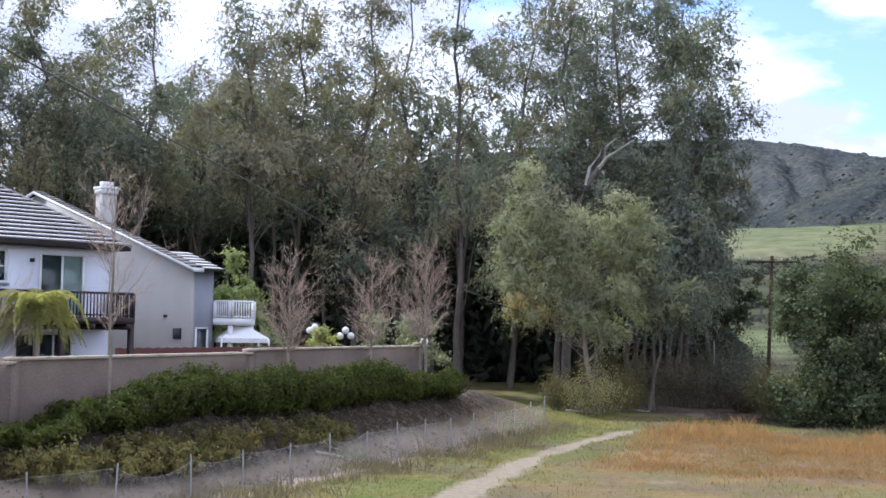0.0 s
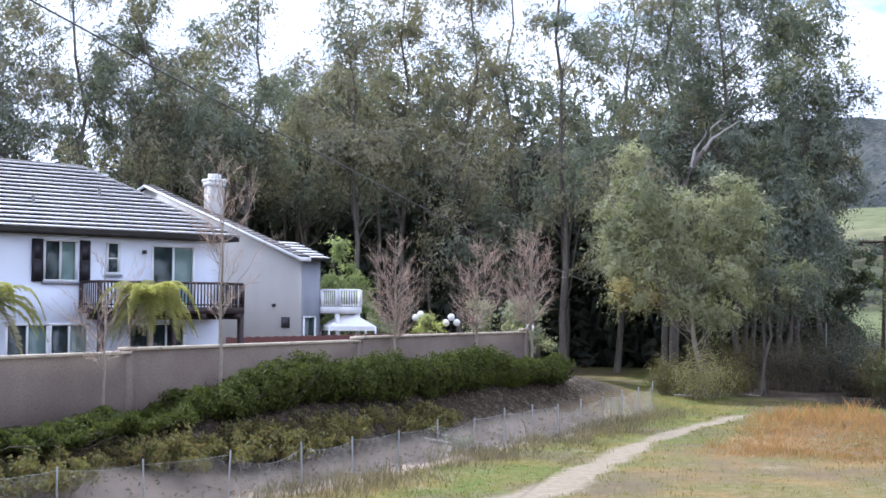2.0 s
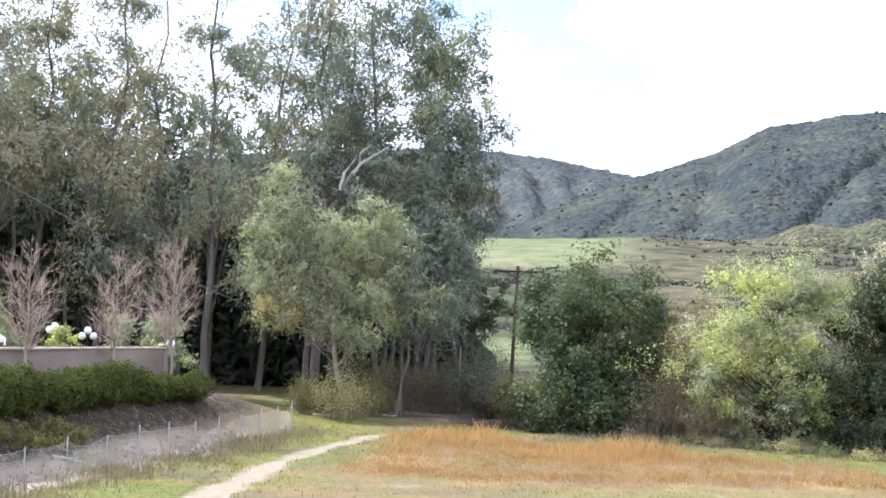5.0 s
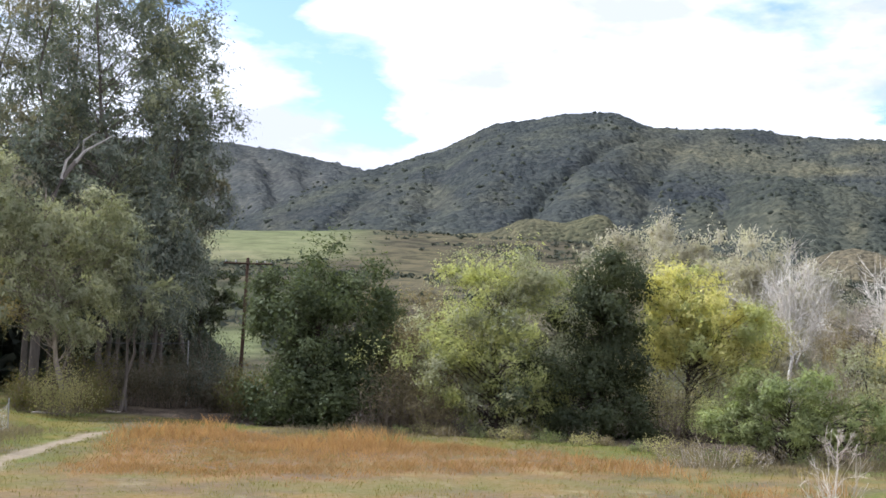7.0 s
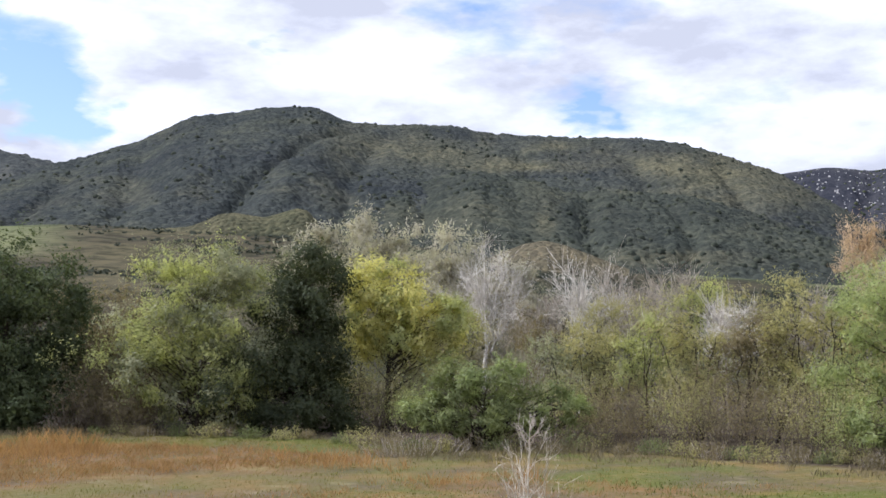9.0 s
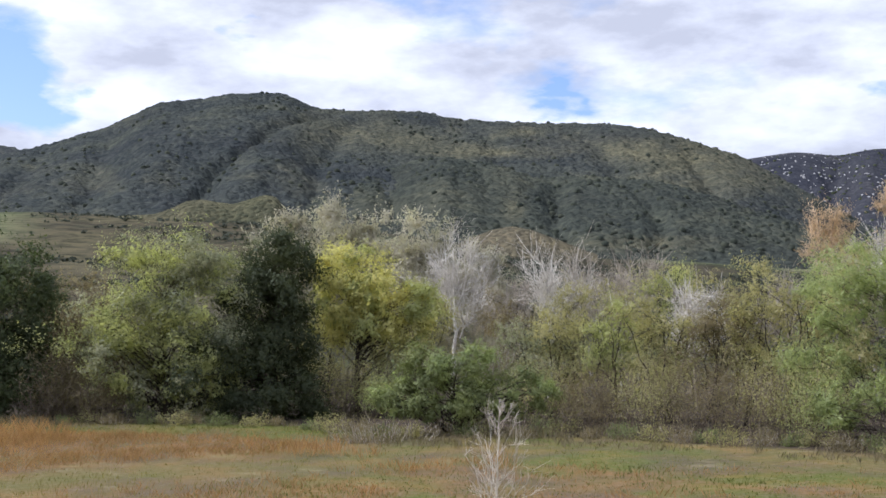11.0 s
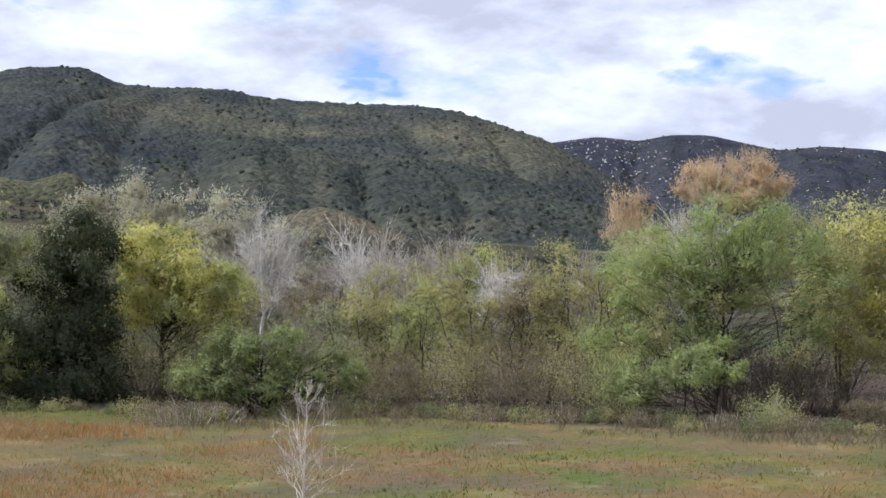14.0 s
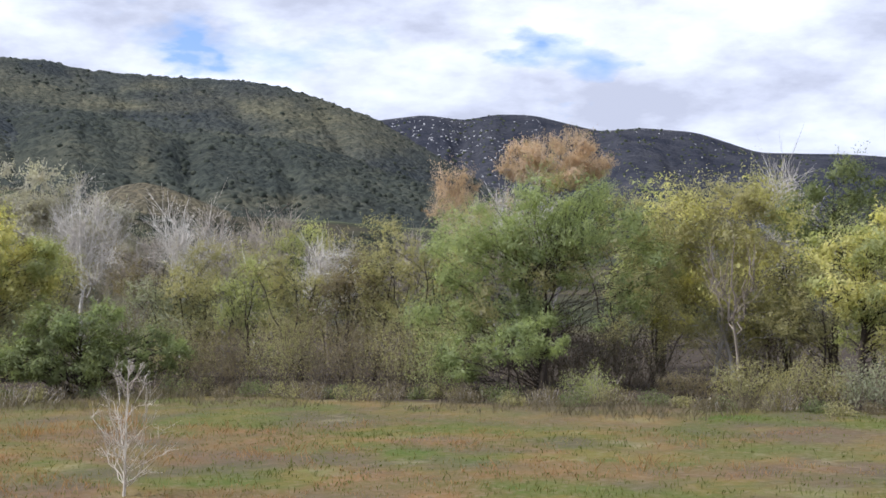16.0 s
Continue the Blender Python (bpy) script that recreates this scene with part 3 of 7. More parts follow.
def build_ground():
    az = np.radians(np.concatenate([np.arange(28, -78, -0.46), np.arange(-78, -332.01, -4.0)]))
    az = az[:-1] if abs((az[0] - az[-1]) - 2 * math.pi) < 1e-3 else az
    r = np.concatenate([np.array([0.001]), np.arange(1, 22, 3.0), np.arange(22, 66, 0.42), np.arange(66, 110, 1.0), 110 * 1.055 ** np.arange(0, 70)])
    r = r[r < 4600]
    R, A = np.meshgrid(r, az, indexing="ij")
    x, y = 0.3 - np.sin(A) * R, np.cos(A) * R - 0.4
    z = ground_z(x, y)
    k, m = R.shape
    g = Geo()
    idx = np.arange(k * m).reshape(k, m)
    nxt = np.roll(idx, -1, axis=1)
    g.add(np.stack([x, y, z], -1).reshape(-1, 3), np.stack([idx[:-1], idx[1:], nxt[1:], nxt[:-1]], -1).reshape(-1, 4))
    core = np.concatenate([[[0, 0, float(ground_z(0.0, 0.01))]], np.stack([x[0], y[0], z[0]], -1)])
    ring = np.arange(m) + 1
    g.add(core, np.stack([np.zeros(m, int), ring, np.roll(ring, -1), np.zeros(m, int)], -1)[:0])
    mat, nt, out = node_mat("field_ground")
    p = nt.nodes.new("ShaderNodeBsdfPrincipled")
    p.inputs["Roughness"].default_value, p.inputs["Specular IOR Level"].default_value = 0.95, 0.05
    fine, mid = noise_node(nt, 3.5, 8, 0.7), noise_node(nt, 0.5, 5, 0.6)
    wide = noise_node(nt, 0.012, 5, 0.6)
    soil = ramp_node(nt, fine.outputs[0], [(0.3, (0.115, 0.095, 0.042)), (0.5, (0.175, 0.145, 0.066)), (0.7, (0.25, 0.21, 0.10))])
    greens = ramp_node(nt, fine.outputs[0], [(0.3, (0.066, 0.094, 0.021)), (0.5, (0.108, 0.142, 0.034)), (0.72, (0.162, 0.182, 0.055))])
    rusts = ramp_node(nt, fine.outputs[0], [(0.3, (0.15, 0.09, 0.046)), (0.5, (0.215, 0.135, 0.07)), (0.7, (0.27, 0.19, 0.105))])
    # Mulch of the bank; the same dark tone paints the shade under trees.
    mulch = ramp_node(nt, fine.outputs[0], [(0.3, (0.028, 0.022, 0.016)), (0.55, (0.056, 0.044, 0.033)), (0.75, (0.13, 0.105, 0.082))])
    sand = ramp_node(nt, mid.outputs[0], [(0.35, (0.19, 0.145, 0.11)), (0.65, (0.29, 0.23, 0.18))])
    trail = ramp_node(nt, fine.outputs[0], [(0.3, (0.160, 0.130, 0.092)), (0.7, (0.27, 0.225, 0.165))])
    meadow = ramp_node(nt, wide.outputs[0], [(0.38, (0.046, 0.053, 0.027)), (0.5, (0.058, 0.050, 0.032)), (0.62, (0.085, 0.075, 0.043))])
    spots = noise_node(nt, 0.16, 4, 0.65)
    speck = ramp_node(nt, spots.outputs[0], [(0.40, (0.45, 0.48, 0.45)), (0.52, (1.0, 1.0, 1.0)), (0.7, (1.3, 1.25, 1.15))])
    pasture = ramp_node(nt, wide.outputs[0], [(0.38, (0.098, 0.112, 0.052)), (0.5, (0.135, 0.142, 0.072)), (0.62, (0.175, 0.160, 0.098))])

    def attr(name):
        n = nt.nodes.new("ShaderNodeAttribute")
        n.attribute_name = name
        add = nt.nodes.new("ShaderNodeMath")
        add.operation, add.use_clamp = "MULTIPLY_ADD", True
        wob = nt.nodes.new("ShaderNodeMath")
        wob.operation = "MULTIPLY_ADD"
        nt.links.new(fine.outputs[0], wob.inputs[0])
        wob.inputs[1].default_value, wob.inputs[2].default_value = 0.9, -0.45
        nt.links.new(n.outputs["Fac"], add.inputs[0])
        add.inputs[1].default_value = 1.3
        nt.links.new(wob.outputs[0], add.inputs[2])
        return add.outputs[0]

    c = mix_node(nt, attr("green"), soil.outputs[0], greens.outputs[0])
    c = mix_node(nt, attr("rust"), c, rusts.outputs[0])
    mixed = noise_node(nt, 0.30, 5, 0.62)
    weeds = ramp_node(nt, mixed.outputs[0], [(0.33, (0.045, 0.07, 0.014)), (0.43, (0.076, 0.072, 0.022)), (0.51, (0.105, 0.075, 0.028)), (0.58, (0.165, 0.088, 0.030)), (0.68, (0.20, 0.16, 0.072))])
    c = mix_node(nt, 0.5, c, weeds.outputs[0])
    dead = noise_node(nt, 0.22, 6, 0.6)
    patches = ramp_node(nt, dead.outputs[0], [(0.46, (0.0, 0.0, 0.0)), (0.62, (0.65, 0.65, 0.65))])
    c = mix_node(nt, patches.outputs[0], c, (0.098, 0.074, 0.058))
    pale = noise_node(nt, 0.35, 6, 0.65)
    straws = ramp_node(nt, pale.outputs[0], [(0.60, (0.0, 0.0, 0.0)), (0.74, (0.45, 0.45, 0.45))])
    c = mix_node(nt, straws.outputs[0], c, (0.33, 0.29, 0.185))
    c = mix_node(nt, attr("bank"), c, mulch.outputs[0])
    c = mix_node(nt, attr("strip"), c, sand.outputs[0])
    c = mix_node(nt, attr("path"), c, trail.outputs[0])
    far = nt.nodes.new("ShaderNodeAttribute")
    far.attribute_name = "far"
    lush = nt.nodes.new("ShaderNodeAttribute")
    lush.attribute_name = "pasture"
    beyond = mix_node(nt, lush.outputs["Fac"], mix_node(nt, 1.0, meadow.outputs[0], speck.outputs[0], "MULTIPLY"), mix_node(nt, 0.5, pasture.outputs[0], mix_node(nt, 1.0, pasture.outputs[0], speck.outputs[0], "MULTIPLY")))
    c = mix_node(nt, far.outputs["Fac"], c, beyond)
    nt.links.new(c, p.inputs["Base Color"])
    bn = nt.nodes.new("ShaderNodeBump")
    bn.inputs["Strength"].default_value, bn.inputs["Distance"].default_value = 0.6, 0.06
    nt.links.new(fine.outputs[0], bn.inputs["Height"])
    nt.links.new(bn.outputs[0], p.inputs["Normal"])
    nt.links.new(p.outputs[0], out.inputs[0])
    me = g.mesh("ground", mat, True)
    vx, vy = np.concatenate([x.ravel(), core[:, 0]]), np.concatenate([y.ravel(), core[:, 1]])
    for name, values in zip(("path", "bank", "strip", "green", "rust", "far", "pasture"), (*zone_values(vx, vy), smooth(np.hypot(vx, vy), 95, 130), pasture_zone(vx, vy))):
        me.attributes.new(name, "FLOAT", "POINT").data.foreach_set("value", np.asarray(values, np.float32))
    return tagged(new("ground", me), "weedy field of green and rust-coloured grass with a bare bank", "ground", kind="structure")


build_ground()


def drop(x, y):
    return float(ground_z(x, y))


# ---- hills ----
def build_hill(name, label, knots, near, far_d, base_knots, colours, seed, gully, az_step=0.14, rows=80, noise_scale=0.012, folds=(), dry=(), cell=0.3, bush=0.0, fade=0.0):
    """A slope that climbs from its foot to a ridge line, cut by gullies that run down it."""
    k_az, k_el = zip(*sorted(knots))
    az = np.arange(k_az[0], k_az[-1], az_step)
    el = np.interp(az, k_az, k_el)
    pad = np.pad(el, 12, mode="edge")
    el = np.convolve(pad, np.hanning(13) / np.hanning(13).sum(), "same")[12:-12]
    v = np.linspace(0, 1.25, rows)
    V, A = np.meshgrid(v, az, indexing="ij")
    EL = np.broadcast_to(el, A.shape)
    b_az, b_el = zip(*sorted(base_knots))
    BE = np.interp(A, b_az, b_el)
    D = near + (far_d - near) * V
    x, y = -np.sin(np.radians(A)) * D, np.cos(np.radians(A)) * D
    rise = np.where(V <= 1, 0.25 * V + 0.75 * np.sin(np.clip(V, 0, 1) * math.pi / 2) ** 1.3, 1 - (V - 1) * 1.6)
    warp = A + 2.2 * V * np.sin(A * 0.35 + seed) + 0.8 * wave_noise(A, V * 3, 1.6, seed + 4)
    ridged = 0.62 * np.abs(wave_noise(warp, V * 0.9, 1.9, seed, 2)) + 0.38 * np.abs(wave_noise(warp, V * 2.0, 0.8, seed + 1, 3))
    mid = np.clip(5 * V * (1 - np.clip(V, 0, 1)), 0, 1)
    e_all = BE - 0.6 + (EL - BE + 0.6) * rise + gully * mid * (ridged - 0.45) + 0.03 * wave_noise(x, y, 14, seed + 2) * mid
    for a0, run, depth, width in folds:
        e_all -= depth * mid * (1 - fade * smooth(V, 0.42, 0.8)) * np.exp(-(((A - a0 - run * V + 0.3 * np.sin(V * 8 + a0) + 0.12 * np.sin(V * 23 + a0)) / width) ** 2))
    z = EYE + D * np.tan(np.radians(e_all))
    if bush:
        # rounded shrubs that crowd the slope
        px, py = np.radians(A) * D, D
        ci, cj = np.floor(px / bush), np.floor(py / bush)
        best, tall = np.full(A.shape, 9.0), np.zeros(A.shape)
        for di in (-1, 0, 1):
            for dj in (-1, 0, 1):
                i, j = ci + di, cj + dj
                h1, h2, h3 = (np.mod(np.sin(i * a + j * b + seed) * 43758.5453, 1.0) for a, b in ((12.9898, 78.233), (39.346, 11.135), (73.156, 52.235)))
                q = np.hypot(px - (i + h1) * bush, py - (j + h2) * bush) / bush
                tall, best = np.where(q < best, h3, tall), np.minimum(q, best)
        z = z + np.clip(1 - (best / 0.75) ** 2, 0, 1) ** 0.6 * bush * (0.08 + 0.44 * tall ** 1.6) * smooth(V, 0.0, 0.05)
    g = Geo()
    k, m = A.shape
    idx = np.arange(k * m).reshape(k, m)
    g.add(np.stack([x, y, z], -1).reshape(-1, 3), np.stack([idx[:-1, :-1], idx[:-1, 1:], idx[1:, 1:], idx[1:, :-1]], -1).reshape(-1, 4))
    mat, nt, out = node_mat(name)
    p = nt.nodes.new("ShaderNodeBsdfPrincipled")
    p.inputs["Roughness"].default_value, p.inputs["Specular IOR Level"].default_value = 1.0, 0.0
    big, patch = noise_node(nt, noise_scale, 6, 0.6), noise_node(nt, noise_scale * 5, 5, 0.6)
    c = ramp_node(nt, big.outputs[0], [(0.36, colours[0]), (0.5, colours[1]), (0.66, colours[2])])
    grass = nt.nodes.new("ShaderNodeAttribute")
    grass.attribute_name = "dry"
    base = mix_node(nt, grass.outputs["Fac"], c.outputs[0], colours[3])
    tc, shrub = nt.nodes.new("ShaderNodeTexCoord"), nt.nodes.new("ShaderNodeTexVoronoi")
    shrub.inputs["Scale"].default_value = cell
    wob = nt.nodes.new("ShaderNodeVectorMath")
    wob.operation = "MULTIPLY_ADD"
    jitter = noise_node(nt, cell * 2.5, 3)
    nt.links.new(jitter.outputs["Color"], wob.inputs[0])
    wob.inputs[1].default_value = (1.3 / cell * 0.5,) * 3
    nt.links.new(tc.outputs["Object"], wob.inputs[2])
    nt.links.new(wob.outputs[0], shrub.inputs["Vector"])
    round_tops = ramp_node(nt, shrub.outputs["Distance"], [(0.15, (0.8, 0.82, 0.8)), (0.5, (0.97, 0.98, 0.97)), (0.8, (1.25, 1.22, 1.15))])
    each = ramp_node(nt, shrub.outputs["Color"], [(0.1, (0.8, 0.82, 0.84)), (0.9, (1.2, 1.18, 1.14))])
    drift = ramp_node(nt, patch.outputs[0], [(0.36, (0.82, 0.84, 0.86)), (0.52, (1.0, 1.0, 1.0)), (0.68, (1.18, 1.15, 1.08))])
    cc = mix_node(nt, 1.0, mix_node(nt, 1.0, base, round_tops.outputs[0], "MULTIPLY"), each.outputs[0], "MULTIPLY")
    nt.links.new(mix_node(nt, 1.0, cc, drift.outputs[0], "MULTIPLY"), p.inputs["Base Color"])
    bn = nt.nodes.new("ShaderNodeBump")
    bn.invert = True
    bn.inputs["Strength"].default_value, bn.inputs["Distance"].default_value = 0.9, 2.2
    nt.links.new(shrub.outputs["Distance"], bn.inputs["Height"])
    nt.links.new(bn.outputs[0], p.inputs["Normal"])
    nt.links.new(p.outputs[0], out.inputs[0])
    me = g.mesh(name, mat, True)
    # Mask for dry ground and for slopes lightened as if sunlit.
    dry_sunlit_slope = 0.25 * smooth(wave_noise(A, e_all * 3, 1.4, seed + 9), 0.0, 0.7)
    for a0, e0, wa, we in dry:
        dry_sunlit_slope = dry_sunlit_slope + np.exp(-((A - a0) / wa) ** 2 - ((e_all - e0) / we) ** 2) * (0.75 + 0.5 * wave_noise(A, e_all * 3, 0.7, seed + 8))
    me.attributes.new("dry", "FLOAT", "POINT").data.foreach_set("value", np.clip(dry_sunlit_slope, 0, 1).astype(np.float32).ravel())
    ob = tagged(new(name, me), label, "hill", kind="structure")
    return ob, (x, y, z, V, A)


MAIN_RIDGE = [(-9.0, 3.2), (-12.5, 4.1), (-15.0, 5.2), (-17.0, 6.2), (-18.6, 6.85), (-20.4, 7.36), (-22.6, 8.1), (-24.7, 9.22), (-26.4, 9.4), (-27.9, 9.68), (-30.1, 9.74), (-31.4, 9.15), (-32.8, 9.07), (-36.1, 9.03), (-37.8, 8.68), (-41.5, 8.5), (-44.1, 8.46), (-45.9, 8.22), (-47.9, 7.64), (-50.1, 6.84), (-52.7, 5.3), (-55, 3.9), (-58, 3.0)]
LEFT_RIDGE = [(34, 4.6), (20, 5.0), (6, 6.2), (-4, 7.6), (-10, 8.0), (-12.9, 7.95), (-15.5, 7.72), (-17, 7.44), (-18.6, 7.1), (-21, 6.6), (-25, 5.8)]
ROCK_RIDGE = [(-44, 5.4), (-48, 6.4), (-50, 6.82), (-52.2, 7.09), (-53.9, 6.84), (-55.4, 7.1), (-57, 7.04), (-59.9, 6.29), (-61.6, 6.43), (-64, 6.19), (-66.6, 5.25), (-70.4, 5.08), (-74, 4.7), (-80, 4.2)]
BASE = [(6, 2.6), (-12, 3.8), (-18, 4.0), (-25, 4.2), (-32, 3.9), (-40, 2.7), (-48, 2.0), (-60, 1.6), (-80, 1.4)]
SPUR_RIDGE = [(-27, 3.0), (-28.6, 4.3), (-29.9, 5.2), (-33.6, 6.4), (-36.8, 7.05), (-39, 6.8), (-41, 6.15), (-43.5, 6.2), (-46.5, 5.9), (-49.5, 5.0), (-52, 4.1), (-54, 3.2), (-57, 2.2)]
# The bluish-grey scrub colours include haze and the left dome's shade.
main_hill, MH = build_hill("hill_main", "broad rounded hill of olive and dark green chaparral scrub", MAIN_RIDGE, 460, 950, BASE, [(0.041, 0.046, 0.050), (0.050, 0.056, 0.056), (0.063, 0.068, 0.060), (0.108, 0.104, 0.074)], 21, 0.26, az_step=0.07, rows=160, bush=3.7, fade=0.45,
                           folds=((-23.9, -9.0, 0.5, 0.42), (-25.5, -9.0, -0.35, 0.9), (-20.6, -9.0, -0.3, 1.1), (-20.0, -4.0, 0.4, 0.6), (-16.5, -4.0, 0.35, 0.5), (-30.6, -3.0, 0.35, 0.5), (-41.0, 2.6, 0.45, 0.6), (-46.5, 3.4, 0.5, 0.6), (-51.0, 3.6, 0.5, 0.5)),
                           # Dry ground, also lightened as the sunlit flank beside the shaded dome.
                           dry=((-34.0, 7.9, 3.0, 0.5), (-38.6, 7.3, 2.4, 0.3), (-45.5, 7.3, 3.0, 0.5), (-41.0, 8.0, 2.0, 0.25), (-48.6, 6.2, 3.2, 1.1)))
spur, SH = build_hill("hill_front_spur", "dark green scrub-covered spur in front of the hill", SPUR_RIDGE, 445, 720, BASE, [(0.045, 0.050, 0.046), (0.052, 0.058, 0.051), (0.062, 0.067, 0.056), (0.092, 0.09, 0.066)], 57, 0.45, az_step=0.08, rows=110, bush=3.6,
                      folds=((-36.0, 2.0, 0.35, 0.5), (-43.0, 1.5, 0.5, 0.5), (-47.5, 2.4, 0.4, 0.5)), dry=((-40.1, 4.7, 0.5, 0.6), (-46.5, 3.2, 3.0, 0.3)))
# Grey-blue base colours hold the haze over this distant ridge.
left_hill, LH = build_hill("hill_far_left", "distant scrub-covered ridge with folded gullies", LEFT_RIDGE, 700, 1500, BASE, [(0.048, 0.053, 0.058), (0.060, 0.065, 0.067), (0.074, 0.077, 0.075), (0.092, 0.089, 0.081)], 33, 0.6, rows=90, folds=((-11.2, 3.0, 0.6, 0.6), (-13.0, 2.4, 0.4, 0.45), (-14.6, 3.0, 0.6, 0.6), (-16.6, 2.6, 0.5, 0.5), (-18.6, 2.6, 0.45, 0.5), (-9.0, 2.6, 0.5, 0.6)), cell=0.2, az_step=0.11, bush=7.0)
# The blue tint in these base colours is painted haze.
rock_hill, RH = build_hill("hill_far_rocky", "distant dark burnt-looking ridge dotted with pale boulders", ROCK_RIDGE, 900, 1900, BASE, [(0.030, 0.032, 0.044), (0.042, 0.044, 0.056), (0.056, 0.056, 0.066), (0.06, 0.06, 0.066)], 45, 0.9, rows=70, cell=0.2)
FOOT_RIDGE = [(-19, 3.9), (-22, 4.3), (-24.6, 4.5), (-25.4, 4.8), (-25.9, 5.08), (-26.6, 5.16), (-27.3, 5.05), (-27.9, 4.98), (-28.6, 5.2), (-29.3, 5.42), (-29.8, 5.3), (-30.2, 4.75), (-31.0, 3.9), (-32.5, 3.2)]
TAN_RIDGE = [(-36.5, 2.8), (-38.0, 3.45), (-39.2, 3.92), (-40.1, 4.08), (-40.9, 3.92), (-42.0, 3.5), (-43.8, 2.8)]
FOOT_BASE = [(6, 2.2), (-25, 2.6), (-35, 2.2), (-50, 1.5)]
build_hill("hill_foot_mounds", "grassy tan-green foothill mounds below the hill", FOOT_RIDGE, 400, 448, FOOT_BASE, [(0.08, 0.083, 0.054), (0.096, 0.095, 0.062), (0.112, 0.105, 0.071), (0.12, 0.11, 0.075)], 63, 0.3, az_step=0.05, rows=30, cell=0.5)
build_hill("hill_tan_mound", "bare tan foothill mound below the hill", TAN_RIDGE, 395, 440, FOOT_BASE, [(0.10, 0.09, 0.062), (0.125, 0.11, 0.078), (0.145, 0.125, 0.09), (0.16, 0.14, 0.10)], 64, 0.25, az_step=0.05, rows=30, cell=0.5)


# ---- plants ----
def curve_between(p0, p1, rng, n=5, sag=0.0, wobble=0.06):
    p0, p1 = np.asarray(p0, float), np.asarray(p1, float)
    t = np.linspace(0, 1, n)[:, None]
    length = np.linalg.norm(p1 - p0)
    pts = p0 + (p1 - p0) * t
    pts[:, 2] += sag * length * (4 * t * (1 - t))[:, 0]
    pts[1:-1] += rng.normal(0, wobble * length, (n - 2, 3))
    return pts


def leaves(geo, centres, rng, length, width, droop=0.0, outward=None, loose=0.6):
    """Pointed leaves round the centres; outward gives the way their faces mostly turn."""
    n = len(centres)
    d = rng.normal(0, 1, (n, 3))
    d[:, 2] -= droop * 2.2
    if outward is not None:
        face = outward / (np.linalg.norm(outward, axis=1)[:, None] + 1e-9) + rng.normal(0, loose, (n, 3))
        face /= np.linalg.norm(face, axis=1)[:, None] + 1e-9
        d -= face * (d * face).sum(1)[:, None]
        s = np.cross(face, d)
    else:
        s = np.cross(d, rng.normal(0, 1, (n, 3)))
    d /= np.linalg.norm(d, axis=1)[:, None] + 1e-9
    s /= np.linalg.norm(s, axis=1)[:, None] + 1e-9
    k = rng.uniform(0.6, 1.3, (n, 1))
    d, s = d * length * k / 2, s * width * k / 2
    geo.flakes(np.stack([centres - d + s, centres - d - s, centres + d], 1))


def sprays(geo, starts, ways, lengths, bend, per, leaf, rng, out, loose=0.55, spread=0.07):
    """Leafy shoots: from each start a bent shoot with pointed leaves along it. out: the way that the leaf faces mostly turn."""
    n = len(starts)
    u = rng.uniform(0.08, 1.0, (n, per))
    L = lengths[:, None, None]
    p = starts[:, None] + L * (ways[:, None] * u[..., None] + bend * (u ** 2)[..., None])
    p = (p + rng.normal(0, spread, p.shape) * L).reshape(-1, 3)
    d = (ways[:, None] + 2 * bend * u[..., None]).reshape(-1, 3) + rng.normal(0, 0.55, (n * per, 3))
    face = np.repeat(out, per, 0) + rng.normal(0, loose, (n * per, 3))
    face /= np.linalg.norm(face, axis=1)[:, None] + 1e-9
    d -= face * (d * face).sum(1)[:, None]
    d /= np.linalg.norm(d, axis=1)[:, None] + 1e-9
    s = np.cross(face, d)
    k = rng.uniform(0.6, 1.35, (n * per, 1))
    d, s = d * leaf[0] * k, s * leaf[1] * k / 2
    p[:, 2] = np.maximum(p[:, 2], 0.03)
    geo.flakes(np.stack([p + s, p - s, p + d], 1))


def ribbons(geo, starts, ends, w, rng):
    """Thin flat twigs, one quad each, from starts to ends."""
    s, e = np.asarray(starts, float), np.asarray(ends, float)
    side = np.cross(e - s, rng.normal(0, 1, s.shape))
    side *= w / (np.linalg.norm(side, axis=1)[:, None] + 1e-9)
    geo.loose(np.stack([s - side, s + side, e + side * 0.4, e - side * 0.4], 1))


